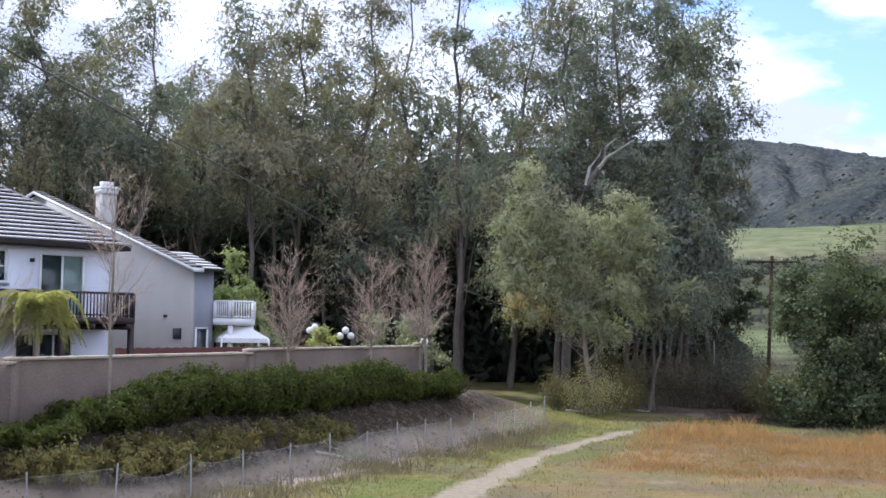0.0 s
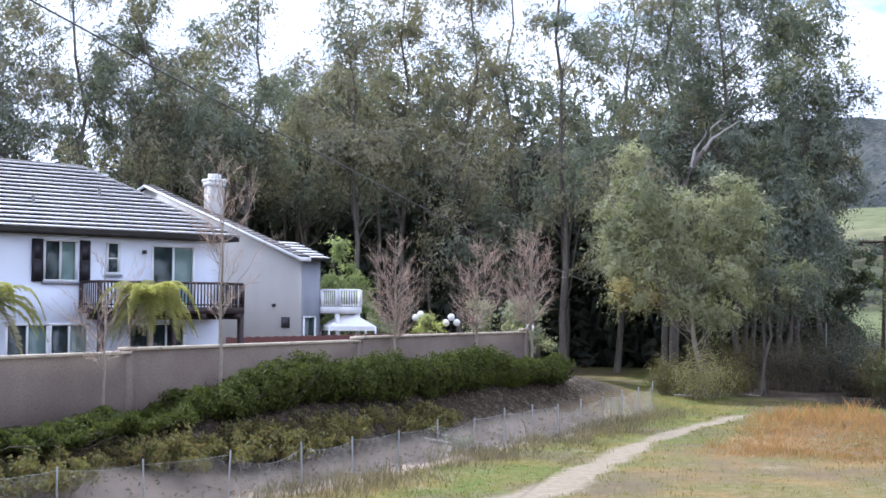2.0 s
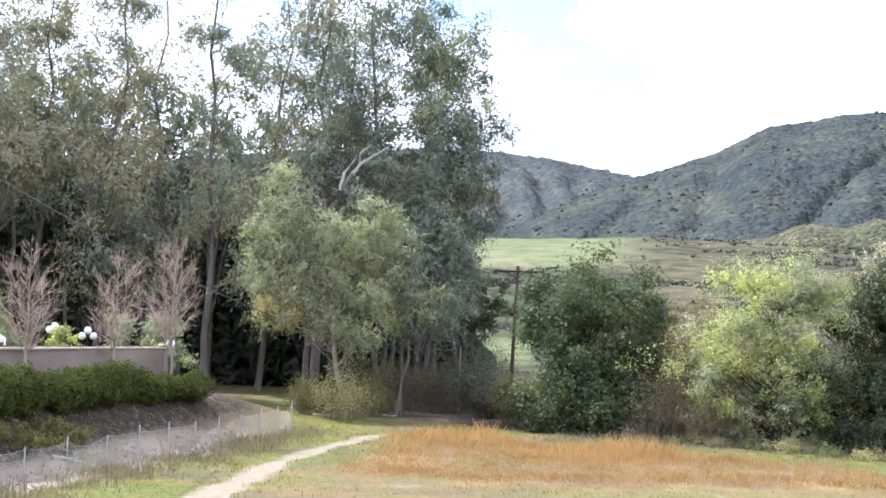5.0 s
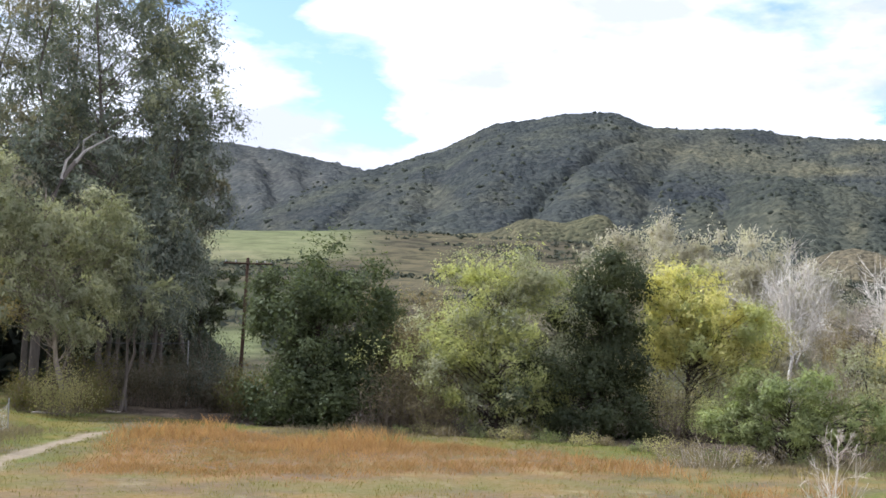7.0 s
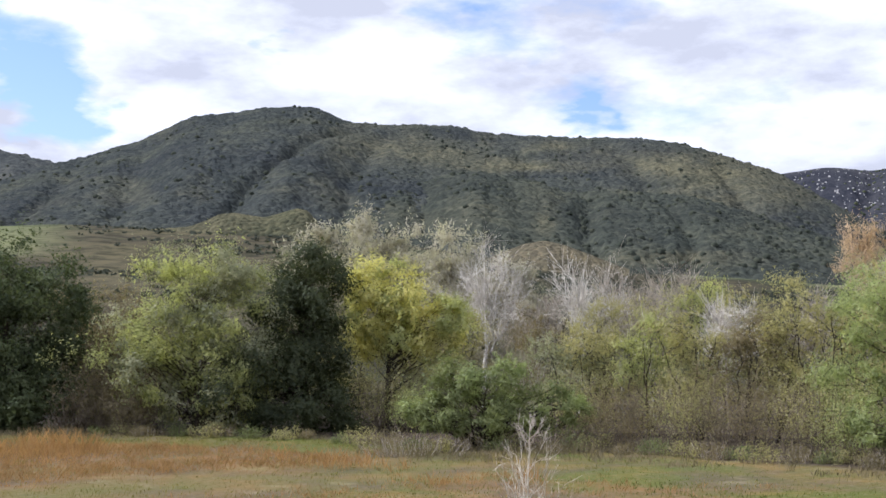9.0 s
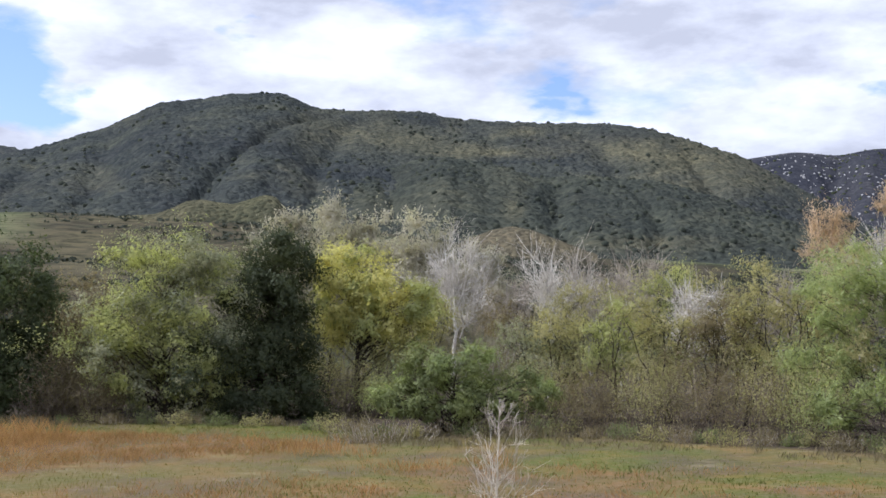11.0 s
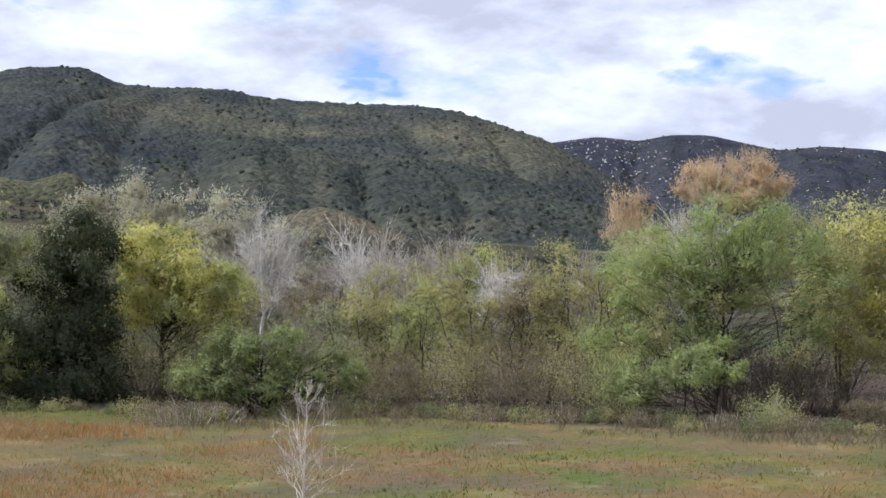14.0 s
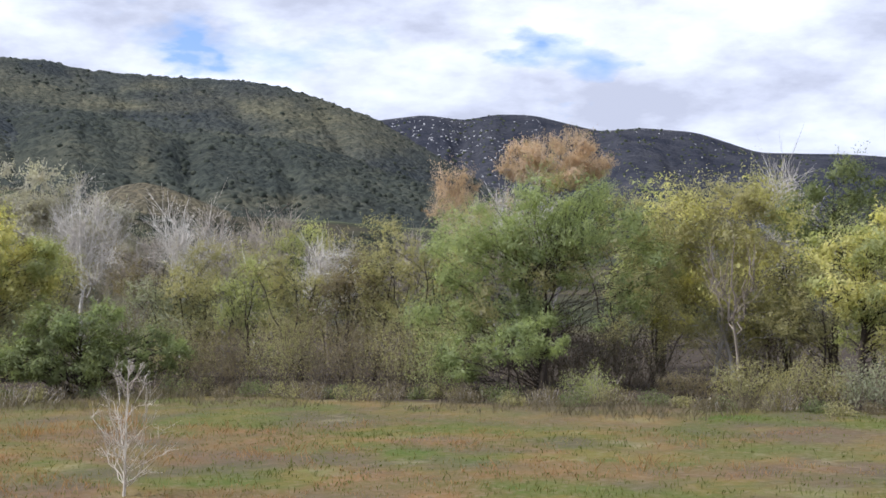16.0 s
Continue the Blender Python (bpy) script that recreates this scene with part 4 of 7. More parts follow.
def crown_tree(name, label, place, trunk_h, trunk_r, lobes, clumps, clump_r, n_leaves, leaf, mat, bark, seed,
               droop=0.2, lean=(0, 0), limb_from=0.35, tight=0.3, flat=0.8, category="tree", group="", second=None, stems=1, shell=0.45, turned_lobe=-1, core=0.2):
    """A tapered trunk with limbs to every clump, twigs, and a crown of many small leaves.
    lobes: (dx, dy, z, rx, rz) of the masses that make the outline, from the foot of the tree."""
    rng = np.random.RandomState(seed)
    e = thing(name, place, label, category, group, math.degrees(math.atan2(-place[0], place[1])))
    wood, crown, other = Geo(), Geo(), Geo()
    vol = np.array([l[3] * l[4] for l in lobes]) ** 0.9
    vol /= vol.sum()
    top = np.array([lean[0], lean[1], trunk_h])
    trunks = []
    for s in range(stems):
        off = rng.normal(0, 0.5 if stems > 1 else 0.0, 3) * (1, 1, 0)
        tip = top + (rng.normal(0, trunk_h * 0.16, 3) * (1, 1, 0.5) if stems > 1 else 0)
        t = curve_between(off + (0, 0, -0.25), tip, rng, 9, 0.0, 0.014)
        r = trunk_r * (1 - 0.82 * np.linspace(0, 1, 9)) / (stems ** 0.5)
        r[0] *= 1.18
        wood.tube(t, r, 8)
        trunks.append((t, r))
    n_leaves, leaf = int(n_leaves * 2.3), (leaf[0] * 0.82, leaf[1] * 0.86)
    per = max(8, n_leaves // clumps)
    for _ in range(clumps):
        pick = rng.choice(len(lobes), p=vol)
        lx, ly, lz, rx, rz = lobes[pick]
        u = rng.normal(0, 1, 3)
        u /= np.linalg.norm(u)
        c = np.array([lx, ly, lz]) + u * np.array([rx, rx, rz]) * rng.uniform(shell, 1.0) ** 0.6
        c[2] = max(c[2], 0.25)
        t, r = trunks[rng.randint(len(trunks))]
        j = int(np.clip(np.searchsorted(t[:, 2], c[2] - rng.uniform(0.25, 0.7) * np.hypot(c[0] - lean[0], c[1] - lean[1]) - 0.5 * clump_r), int(8 * limb_from), 8))
        slip = rng.uniform(0, 1)
        r0 = max(r[j] * min(0.42, 34 / clumps), 0.012)
        limb = curve_between(t[j] * slip + t[max(j - 1, 0)] * (1 - slip), c, rng, 6, 0.08, 0.05)
        wood.tube(limb, np.linspace(r0, 0.25 * r0 + 0.006, 6), 3 if r0 < 0.03 else 4)
        cr = clump_r * rng.uniform(0.65, 1.35)
        mass = other if second and (rng.random_sample() < second[1] or pick == turned_lobe) else crown
        count = max(3, int(per * rng.uniform(0.6, 1.4) / 11))
        ball = rng.normal(0, 1, (count, 3))
        ball /= np.linalg.norm(ball, axis=1)[:, None]
        start = c + ball * cr * rng.uniform(0.0, 0.55, (count, 1)) * (1, 1, flat)
        way = ball * (1, 1, flat) + 0.5 * u + (0, 0, -0.55 * droop) + rng.normal(0, 0.25, (count, 3))
        way /= np.linalg.norm(way, axis=1)[:, None]
        size = cr * rng.uniform(0.45, 1.15, count) * (1 + tight)
        start[:, 2] = np.maximum(start[:, 2], 0.05)
        sprays(mass, start, way, size, np.array([0, 0, -0.45 * droop]), 11, leaf, rng, ball * 0.8 + 0.6 * u + (0, 0, 0.35))
        ribbons(wood, np.repeat(limb[3:6], 2, 0), (start + way * size[:, None] * 0.6)[rng.randint(0, count, 6)], 0.16 * r0 + 0.004, rng)
        if core:
            # broader leaves deep in the clump close it behind the shoots
            deep = c + rng.normal(0, 0.36, (max(3, int(core * per)), 3)) * cr * (1, 1, flat)
            deep[:, 2] = np.maximum(deep[:, 2], 0.05)
            leaves(mass, deep, rng, leaf[0] * 1.9, leaf[1] * 2.3, droop, (deep - c) / cr + 0.5 * u + (0, 0, 0.2), 0.45)
    part("trunk", wood, M[bark], e)
    if crown.n:
        part("crown", crown, M[mat], e)
    if other.n:
        part("crown", other, M[second[0]], e, second[2])
    return e


def bare_tree(name, label, place, h, trunk_r, spread, seed, bark="bark_pale", twig="twig_red", first=0.25, branches=46, rise=1.0, fine=3, lean=(0, 0), category="tree", group="", dense=0, twig_r=0.006, steep=(0.5, 0.95), split=False):
    """A leafless tree: a straight stem, rising branches, and their twigs."""
    rng = np.random.RandomState(seed)
    e = thing(name, place, label, category, group, math.degrees(math.atan2(-place[0], place[1])))
    stem, twigs = Geo(), Geo()
    t = curve_between((0, 0, -0.2), (lean[0], lean[1], h), rng, 10, 0.0, 0.003)
    r = trunk_r * (1 - 0.93 * np.linspace(0, 1, 10))
    r[0] *= 1.35
    stem.tube(t, r, 7)
    mid_z, half = h * (first + 0.98) / 2, h * (0.98 - first) / 2
    for k in range(branches):
        u = rng.normal(0, 1, 3)
        u /= np.linalg.norm(u)
        swell = 1.0 - 0.35 * max(0.0, u[2])
        tip = np.array([u[0] * spread * swell, u[1] * spread * swell, mid_z + u[2] * half]) * (1, 1, 1)
        tip[:2] = tip[:2] * rng.uniform(0.55, 1.05) + np.array(lean) * tip[2] / h
        side = float(np.hypot(tip[0] - lean[0] * tip[2] / h, tip[1] - lean[1] * tip[2] / h))
        zb = float(np.clip(tip[2] - rise * rng.uniform(*steep) * 1.5 * side, first * h * rng.uniform(0.8, 1.2), 0.97 * h))
        f = zb / h
        base = np.array([np.interp(zb, t[:, 2], t[:, i]) for i in range(3)])
        length = float(np.linalg.norm(tip - base))
        rb = max(0.38 * np.interp(zb, t[:, 2], r), twig_r * 1.5)
        b = curve_between(base, tip, rng, 5, -0.06, 0.04)
        limb = Geo() if split else stem
        limb.tube(b, np.linspace(rb, twig_r, 5), 4)
        if split:
            part("branch", limb, M[bark], e)
        for _ in range(fine):
            s = b[rng.randint(1, 5)]
            d = (tip - base) * rng.uniform(0.2, 0.4) + rng.normal(0, 0.16 * length, 3)
            d[2] = abs(d[2]) * 0.8 + 0.05 * length
            q = curve_between(s, s + d, rng, 4, 0.0, 0.05)
            twigs.tube(q, np.linspace(twig_r * 1.2, twig_r * 0.5, 4), 3)
            s2 = np.repeat(q[1:4], fine + dense, 0)
            d2 = d * rng.uniform(0.25, 0.55, (len(s2), 1)) + rng.normal(0, 0.11 * length, (len(s2), 3))
            d2[:, 2] += 0.06 * length
            ribbons(twigs, s2, s2 + d2, twig_r * 0.7, rng)
    part("trunk", stem, M[bark], e)
    tagged(part("twig_mass", twigs, M[twig], e), kind="stuff")
    return e


def fan_tree(name, label, place, h, trunk_r, spread, seed, bark, twig, fork=0.34, limbs=9, lean=0.0, flat=0.4, twigs_each=16, twig_w=0.009, category="tree", group=""):
    """A leafless tree whose limbs fork low and sweep up and out into a broad rounded top of fine twigs."""
    rng = np.random.RandomState(seed)
    e = thing(name, place, label, category, group, math.degrees(math.atan2(-place[0], place[1])))
    wood, fine = Geo(), Geo()
    t = curve_between((0, 0, -0.2), (lean, 0, h * 0.9), rng, 10, 0.0, 0.012)
    r = trunk_r * (1 - 0.9 * np.linspace(0, 1, 10))
    wood.tube(t, r, 7)
    for k in range(limbs):
        a, q = k * 2.4 + rng.uniform(-0.4, 0.4), (rng.uniform(0.2, 1.0)) ** 0.5
        tip = np.array([lean + math.cos(a) * spread * q, math.sin(a) * spread * q, h * (1 - flat * q ** 2) * rng.uniform(0.9, 1.0)])
        zb = h * (fork + (0.72 - fork) * (1 - q) * rng.uniform(0.5, 1.1))
        base = np.array([np.interp(zb, t[:, 2], t[:, i]) for i in range(3)])
        u = np.linspace(0, 1, 7)[:, None]
        limb = base + (tip - base) * u
        limb[:, 2] -= 0.14 * np.linalg.norm(tip - base) * (np.sin(u * math.pi))[:, 0]
        limb[1:-1] += rng.normal(0, 0.02 * h, (5, 3))
        rb = max(0.52 * np.interp(zb, t[:, 2], r), 0.03)
        wood.tube(limb, np.linspace(rb, 0.02, 7), 5)
        run = float(np.linalg.norm(tip - base))
        for _ in range(8):
            f = rng.uniform(0.25, 1.0)
            s = np.array([np.interp(f, u[:, 0], limb[:, i]) for i in range(3)])
            d = (tip - base) / run * 0.5 + rng.normal(0, 0.55, 3) + (0, 0, 0.3)
            d *= run * (0.46 - 0.24 * f) * rng.uniform(0.7, 1.2)
            b = curve_between(s, s + d, rng, 4, -0.05, 0.05)
            wood.tube(b, np.linspace(0.024, 0.010, 4), 3)
            n = twigs_each
            w = rng.uniform(0.2, 1.0, n)
            s2 = s + d * w[:, None]
            d2 = d / np.linalg.norm(d) * 0.5 + rng.normal(0, 0.55, (n, 3)) + (0, 0, 0.3)
            d2 *= h * 0.09 * rng.uniform(0.6, 1.4, (n, 1))
            ribbons(fine, s2, s2 + d2, twig_w, rng)
            d3 = d2 * 0.6 + rng.normal(0, 0.025 * h, (n, 3))
            ribbons(fine, s2 + d2 * 0.5, s2 + d2 * 0.5 + d3, twig_w * 0.8, rng)
    part("trunk", wood, M[bark], e)
    tagged(part("twig_mass", fine, M[twig], e), kind="stuff")
    return e


def thicket(name, label, place, rx, ry, h, stems, n_leaves, leaf, mat, bark, seed, droop=0.0, category="shrub", group="", turn=0.0, low=0.15, stem_r=0.02):
    """Many stems out of the ground that fan and fork, with sparse leaves along their upper parts."""
    rng = np.random.RandomState(seed)
    e = thing(name, place, label, category, group, turn)
    wood, crown = Geo(), Geo()
    n_leaves, leaf = int(n_leaves * 2.2), (leaf[0] * 0.8, leaf[1] * 0.82)
    per = max(1, n_leaves // stems)
    for _ in range(stems):
        a, q = rng.uniform(0, 2 * math.pi), rng.uniform(0, 1) ** 0.5
        foot = np.array([math.cos(a) * rx * q * 0.75, math.sin(a) * ry * q * 0.75, -0.15])
        hh = h * (1 - 0.5 * q ** 2) * rng.uniform(0.65, 1.05)
        tip = np.array([math.cos(a) * rx * q + rng.normal(0, 0.16 * h), math.sin(a) * ry * q + rng.normal(0, 0.16 * h), hh])
        s = curve_between(foot, tip, rng, 6, 0.0, 0.035)
        wood.tube(s, np.linspace(stem_r * rng.uniform(0.6, 1.3), 0.006, 6), 3)
        ends = [s[3], s[4], s[5]]
        for _ in range(4):
            b = s[rng.randint(1, 6)]
            d = rng.normal(0, 0.13 * h, 3) + (0, 0, 0.11 * h)
            ribbons(wood, [b], [b + d], 0.009, rng)
            ends += [b + d, b + d * 0.6]
        if n_leaves:
            ends = np.array(ends)
            ends = ends[ends[:, 2] > low * h]
            if len(ends):
                pts = ends[rng.randint(0, len(ends), per)] + rng.normal(0, 0.05 * h + 0.06, (per, 3))
                pts[:, 2] = np.maximum(pts[:, 2], 0.03)
                leaves(crown, pts, rng, leaf[0], leaf[1], droop, (pts - (0, 0, 0.4 * h)) / h + (0, 0, 0.3), 0.7)
    tagged(part("stem", wood, M[bark], e), kind="stuff")
    if crown.n:
        part("foliage", crown, M[mat], e)
    return e


def palm(name, label, place, h, fronds, length, seed):
    rng = np.random.RandomState(seed)
    e = thing(name, place, label, "palm tree", "palms beside the house")
    t = Geo()
    t.tube(curve_between((0, 0, -0.2), (0.1, 0, h), rng, 10, 0, 0.006), 0.09 + 0.02 * rng.random_sample(10), 9)
    part("trunk", t, M["bark_tan"], e)
    for k in range(fronds):
        f = Geo()
        a, rise = k * 2.4 + rng.uniform(-0.2, 0.2), rng.uniform(-0.6, 1.7)
        s = np.linspace(0, 1, 12)
        reach = length * rng.uniform(0.75, 1.2)
        out = reach * s * (1.0 - 0.22 * s)
        zz = h + reach * (rise * 0.75 * s - (0.62 + 0.5 * rise) * s ** 2.2)
        mid = np.stack([math.cos(a) * out, math.sin(a) * out, zz], -1)
        f.tube(mid, np.linspace(0.022, 0.006, 12), 4)
        side = np.array([-math.sin(a), math.cos(a), 0])
        for q in np.linspace(0.1, 0.99, 44):
            c = np.array([np.interp(q, s, mid[:, i]) for i in range(3)])
            for sign in (-1, 1):
                ll = 0.40 * math.sin(math.pi * min(0.93, 0.25 + q * 0.72)) * length / 2
                tip = c + sign * side * ll * rng.uniform(0.5, 0.8) + np.array([math.cos(a) * 0.3 * ll, math.sin(a) * 0.3 * ll, -ll * rng.uniform(0.05, 0.6)])
                w = np.array([math.cos(a), math.sin(a), 0.2]) * 0.013
                f.loose(np.array([[c - w, c + w, (c + tip) / 2 + w + (0, 0, 0.03), tip]]))
        dry = rise < -0.25
        part("frond", f, M["dry_frond" if dry else "palm_leaf"], e, "pale dry hanging frond" if dry else "")
    return e


# ---- houses ----
def wall_panel(geo, x0, x1, z0, z1, y0, y1, holes):
    """A wall slab along x, in one piece, with openings (x0, x1, z0, z1) cut right through."""
    xs = sorted({x0, x1, *[h[0] for h in holes], *[h[1] for h in holes]})
    zs = sorted({z0, z1, *[h[2] for h in holes], *[h[3] for h in holes]})
    nx, nz = len(xs), len(zs)

    def vid(i, j, k):
        return (i * nz + j) * 2 + k

    def solid(i, j):
        if not (0 <= i < nx - 1 and 0 <= j < nz - 1):
            return False
        cx, cz = (xs[i] + xs[i + 1]) / 2, (zs[j] + zs[j + 1]) / 2
        return not any(h[0] < cx < h[1] and h[2] < cz < h[3] for h in holes)

    faces = []
    for i in range(nx - 1):
        for j in range(nz - 1):
            if not solid(i, j):
                continue
            c = ((i, j), (i + 1, j), (i + 1, j + 1), (i, j + 1))
            faces.append([vid(*q, 0) for q in c])
            faces.append([vid(*q, 1) for q in reversed(c)])
            for (p, q), (di, dj) in zip(zip(c, c[1:] + c[:1]), ((0, -1), (1, 0), (0, 1), (-1, 0))):
                if not solid(i + di, j + dj):
                    faces.append([vid(*p, 0), vid(*p, 1), vid(*q, 1), vid(*q, 0)])
    geo.add([(x, y, z) for x in xs for z in zs for y in (y0, y1)], faces)


def window(house, name, x0, x1, z0, z1, panes, label, sill=True, drawn=(1,)):
    """A framed opening: frame, mullions, panes of glass, and cloth behind some of them."""
    fr, t = Geo(), 0.065
    fr.box(x0 - 0.06, x1 + 0.06, -0.05, 0.06, z1 - 0.01, z1 + t)
    fr.box(x0 - 0.06, x1 + 0.06, -0.05, 0.06, z0 - t, z0 + 0.01)
    fr.box(x0 - 0.06, x0 + 0.02, -0.045, 0.06, z0 + 0.01, z1 - 0.01)
    fr.box(x1 - 0.02, x1 + 0.06, -0.045, 0.06, z0 + 0.01, z1 - 0.01)
    w = new(name)
    w.parent = house
    w["label"] = label
    part("window_frame", fr, M["white_paint"], w)
    step = (x1 - x0) / panes
    for k in range(panes):
        a, b = x0 + k * step, x0 + (k + 1) * step
        if k:
            g = Geo()
            g.box(a - 0.035, a + 0.035, -0.04, 0.05, z0 + 0.012, z1 - 0.012)
            part("mullion", g, M["white_paint"], w)
        g = Geo()
        g.box(a + 0.02, b - 0.02, 0.012, 0.02, z0, z1)
        part("pane", g, M["glass"], w)
        g = Geo()
        if k in drawn:
            xx = np.linspace(a + 0.02, b - 0.02, 30)
            yy = 0.10 + 0.02 * np.sin(np.arange(30) * 1.9)
            v = np.concatenate([np.stack([xx, yy, np.full(30, z0)], -1), np.stack([xx, yy, np.full(30, z1)], -1)])
            i = np.arange(29)
            g.add(v, np.stack([i, i + 1, i + 31, i + 30], -1))
            part("curtain", g, M["curtain"], w)
        else:
            g.box(a + 0.02, b - 0.02, 0.026, 0.03, z0, z1)
            part("insect_screen", g, M["screen_cloth"], w)
    if sill:
        g = Geo()
        g.box(x0 - 0.12, x1 + 0.12, -0.10, 0.0, z0 - t - 0.09, z0 - t)
        part("window_sill", g, M["stucco_grey"], w)
    return w


def tile_rows(house, line_low, line_high, rows, lift, name="tile_course", tile="roof_tile"):
    """Rows of flat roof tiles between an eave line and a ridge line, each a wedge with a thick lower edge. The dark
    deck left bare below each row stands for the shade of an overhang.
    """
    a0, b0, a1, b1 = (np.array(p, float) for p in (*line_low, *line_high))
    n = np.cross(b0 - a0, a1 - a0)
    n /= np.linalg.norm(n)
    if n[2] < 0:
        n = -n
    deck = Geo()
    deck.add([p + n * q for q in (-0.06, 0.004) for p in (a0, b0, b1, a1)], [(3, 2, 1, 0), (4, 5, 6, 7), (0, 1, 5, 4), (1, 2, 6, 5), (2, 3, 7, 6), (3, 0, 4, 7)])
    part("roof_deck_shade", deck, M["roof_under"], house)
    for k in range(rows):
        # Each row stops short; the dark strip of deck imitates overhang shade.
        f0, f1 = (k + 0.34) / rows, min(1.0, (k + 1.0) / rows)
        la, lb, ha, hb = a0 + (a1 - a0) * f0, b0 + (b1 - b0) * f0, a0 + (a1 - a0) * f1, b0 + (b1 - b0) * f1
        g = Geo()
        cut = (ha - la) / (np.linalg.norm(ha - la) + 1e-9) * 0.04
        v = [la + cut, lb + cut, hb, ha, la + n * lift, lb + n * lift, hb + n * 0.015, ha + n * 0.015]
        g.add(v, [(3, 2, 1, 0), (4, 5, 6, 7), (0, 1, 5, 4), (1, 2, 6, 5), (2, 3, 7, 6), (3, 0, 4, 7)])
        part(name, g, M[tile], house)


def railing(parent, p0, p1, z0, z1, mat, gap=0.14, bar=0.02, post=0.05):
    (xa, ya), (xb, yb) = p0, p1
    length = math.hypot(xb - xa, yb - ya)
    rail = new("railing")
    rail.parent = parent
    for name, z, r in (("top_rail", z1, 0.045), ("bottom_rail", z0 + 0.09, 0.03)):
        g = Geo()
        g.tube([(xa, ya, z), ((xa + xb) / 2, (ya + yb) / 2, z), (xb, yb, z)], [r] * 3, 4)
        part(name, g, M[mat], rail)
    n = max(2, int(length / gap))
    for k in range(n + 1):
        x, y = xa + (xb - xa) * k / n, ya + (yb - ya) * k / n
        r = post if k in (0, n) else bar
        g = Geo()
        g.box(x - r, x + r, y - r, y + r, z0, z1)
        part("baluster", g, M[mat], rail)
    return rail


HOUSE_TURN = 47.7


def build_first_house():
    h = thing("house", (-12.82, 50.45, PAD), "two-storey white stucco house with grey tiled hip roof and dark balcony", "house", "houses behind the wall", HOUSE_TURN)
    L, depth, eave = -17.0, 7.8, 5.42
    slider, big, small = (-2.97, -1.20, 2.95, 5.14), (-7.31, -6.12, 3.82, 5.2), (-4.85, -4.41, 4.12, 5.2)
    low1, low2, door = (-8.66, -7.18, 0.06, 2.2), (-7.03, -5.62, 0.06, 2.2), (-3.9, -1.6, 0.05, 2.2)
    far_w = (-12.4, -11.0, 3.82, 5.2)
    g = Geo()
    wall_panel(g, L, 0, -0.3, eave, 0, 0.2, [slider, big, small, low1, low2, door, far_w])
    part("wall", g, M["stucco_white"], h)
    for box in ((L, L + 0.2, 0.2, depth, -0.3, eave), (-0.2, 0, 0.2, depth, -0.3, eave), (L + 0.2, -0.2, depth - 0.2, depth, -0.3, eave)):
        g = Geo()
        g.box(*box)
        part("wall", g, M["stucco_white"], h)
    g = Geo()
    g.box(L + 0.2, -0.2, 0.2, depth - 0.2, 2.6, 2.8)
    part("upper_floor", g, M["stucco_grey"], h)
    window(h, "window", *big, 2, "white sliding window with dark screen and pale curtain")
    window(h, "window", *far_w, 2, "white sliding window with dark screen and pale curtain")
    window(h, "window", *small, 1, "narrow white sash window", drawn=())
    g = Geo()
    g.box(-4.85, -4.41, -0.02, 0.05, 4.62, 4.67)
    part("mullion", g, M["white_paint"], h)
    window(h, "sliding_door", *slider, 2, "white framed sliding glass door with drawn curtain", sill=False)
    window(h, "sliding_door", *low1, 2, "white framed sliding glass door", sill=False)
    window(h, "sliding_door", *low2, 2, "white framed sliding glass door", sill=False)
    window(h, "sliding_door", *door, 3, "dark patio doors under the balcony", sill=False, drawn=())
    for x in (-7.80, -5.97):
        g = Geo()
        g.box(x, x + 0.40, -0.075, -0.002, 3.74, 5.26)
        s = part("shutter", g, M["dark_paint"], h, "dark panelled shutter")
        for z in (3.84, 4.55):
            g = Geo()
            g.box(x + 0.06, x + 0.34, -0.092, -0.073, z, z + 0.62)
            part("shutter_panel", g, M["dark_paint"], s)
    g = Geo()
    g.box(-3.43, -3.31, -0.16, 0, 4.84, 4.98)
    part("wall_lamp", g, M["dark_paint"], h)
    # balcony
    g = Geo()
    g.box(-6.0, 0.1, -1.6, -0.002, 2.62, 2.86)
    bal = part("balcony", g, M["dark_wood"], h, "dark timber balcony with slatted railing")
    railing(bal, (-5.95, -1.55), (0.05, -1.55), 2.86, 3.76, "dark_wood")
    railing(bal, (-5.95, -1.5), (-5.95, -0.1), 2.86, 3.76, "dark_wood")
    railing(bal, (0.05, -1.5), (0.05, -0.1), 2.86, 3.76, "dark_wood")
    for x in (-5.9, -2.95, 0.0):
        g = Geo()
        g.box(x - 0.09, x + 0.09, -1.58, -1.40, -0.3, 2.62)
        part("post", g, M["dark_wood"], bal)
    for x in np.linspace(-5.6, -0.2, 8):
        g = Geo()
        g.box(x - 0.05, x + 0.05, -1.72, -0.01, 2.40, 2.618)
        part("joist", g, M["dark_wood"], bal)
    # roof: hip with boarded eaves
    o, rise, sb = 0.55, 2.85, 3.9
    zr = eave + 0.1 + rise
    g = Geo()
    g.box(L - o, o, -o, depth + o, eave, eave + 0.14)
    part("eave_board", g, M["roof_under"], h)
    z0 = eave + 0.16
    A, B, C, D = (L - o, -o, z0), (o, -o, z0), (o, depth + o, z0), (L - o, depth + o, z0)
    R1, R2 = (L + sb, sb, zr), (-sb, sb, zr)
    tile_rows(h, (A, B), (R1, R2), 17, 0.09)
    tile_rows(h, (B, C), (R2, R2), 17, 0.09)
    tile_rows(h, (C, D), (R2, R1), 13, 0.085)
    tile_rows(h, (D, A), (R1, R1), 13, 0.085)
    g = Geo()
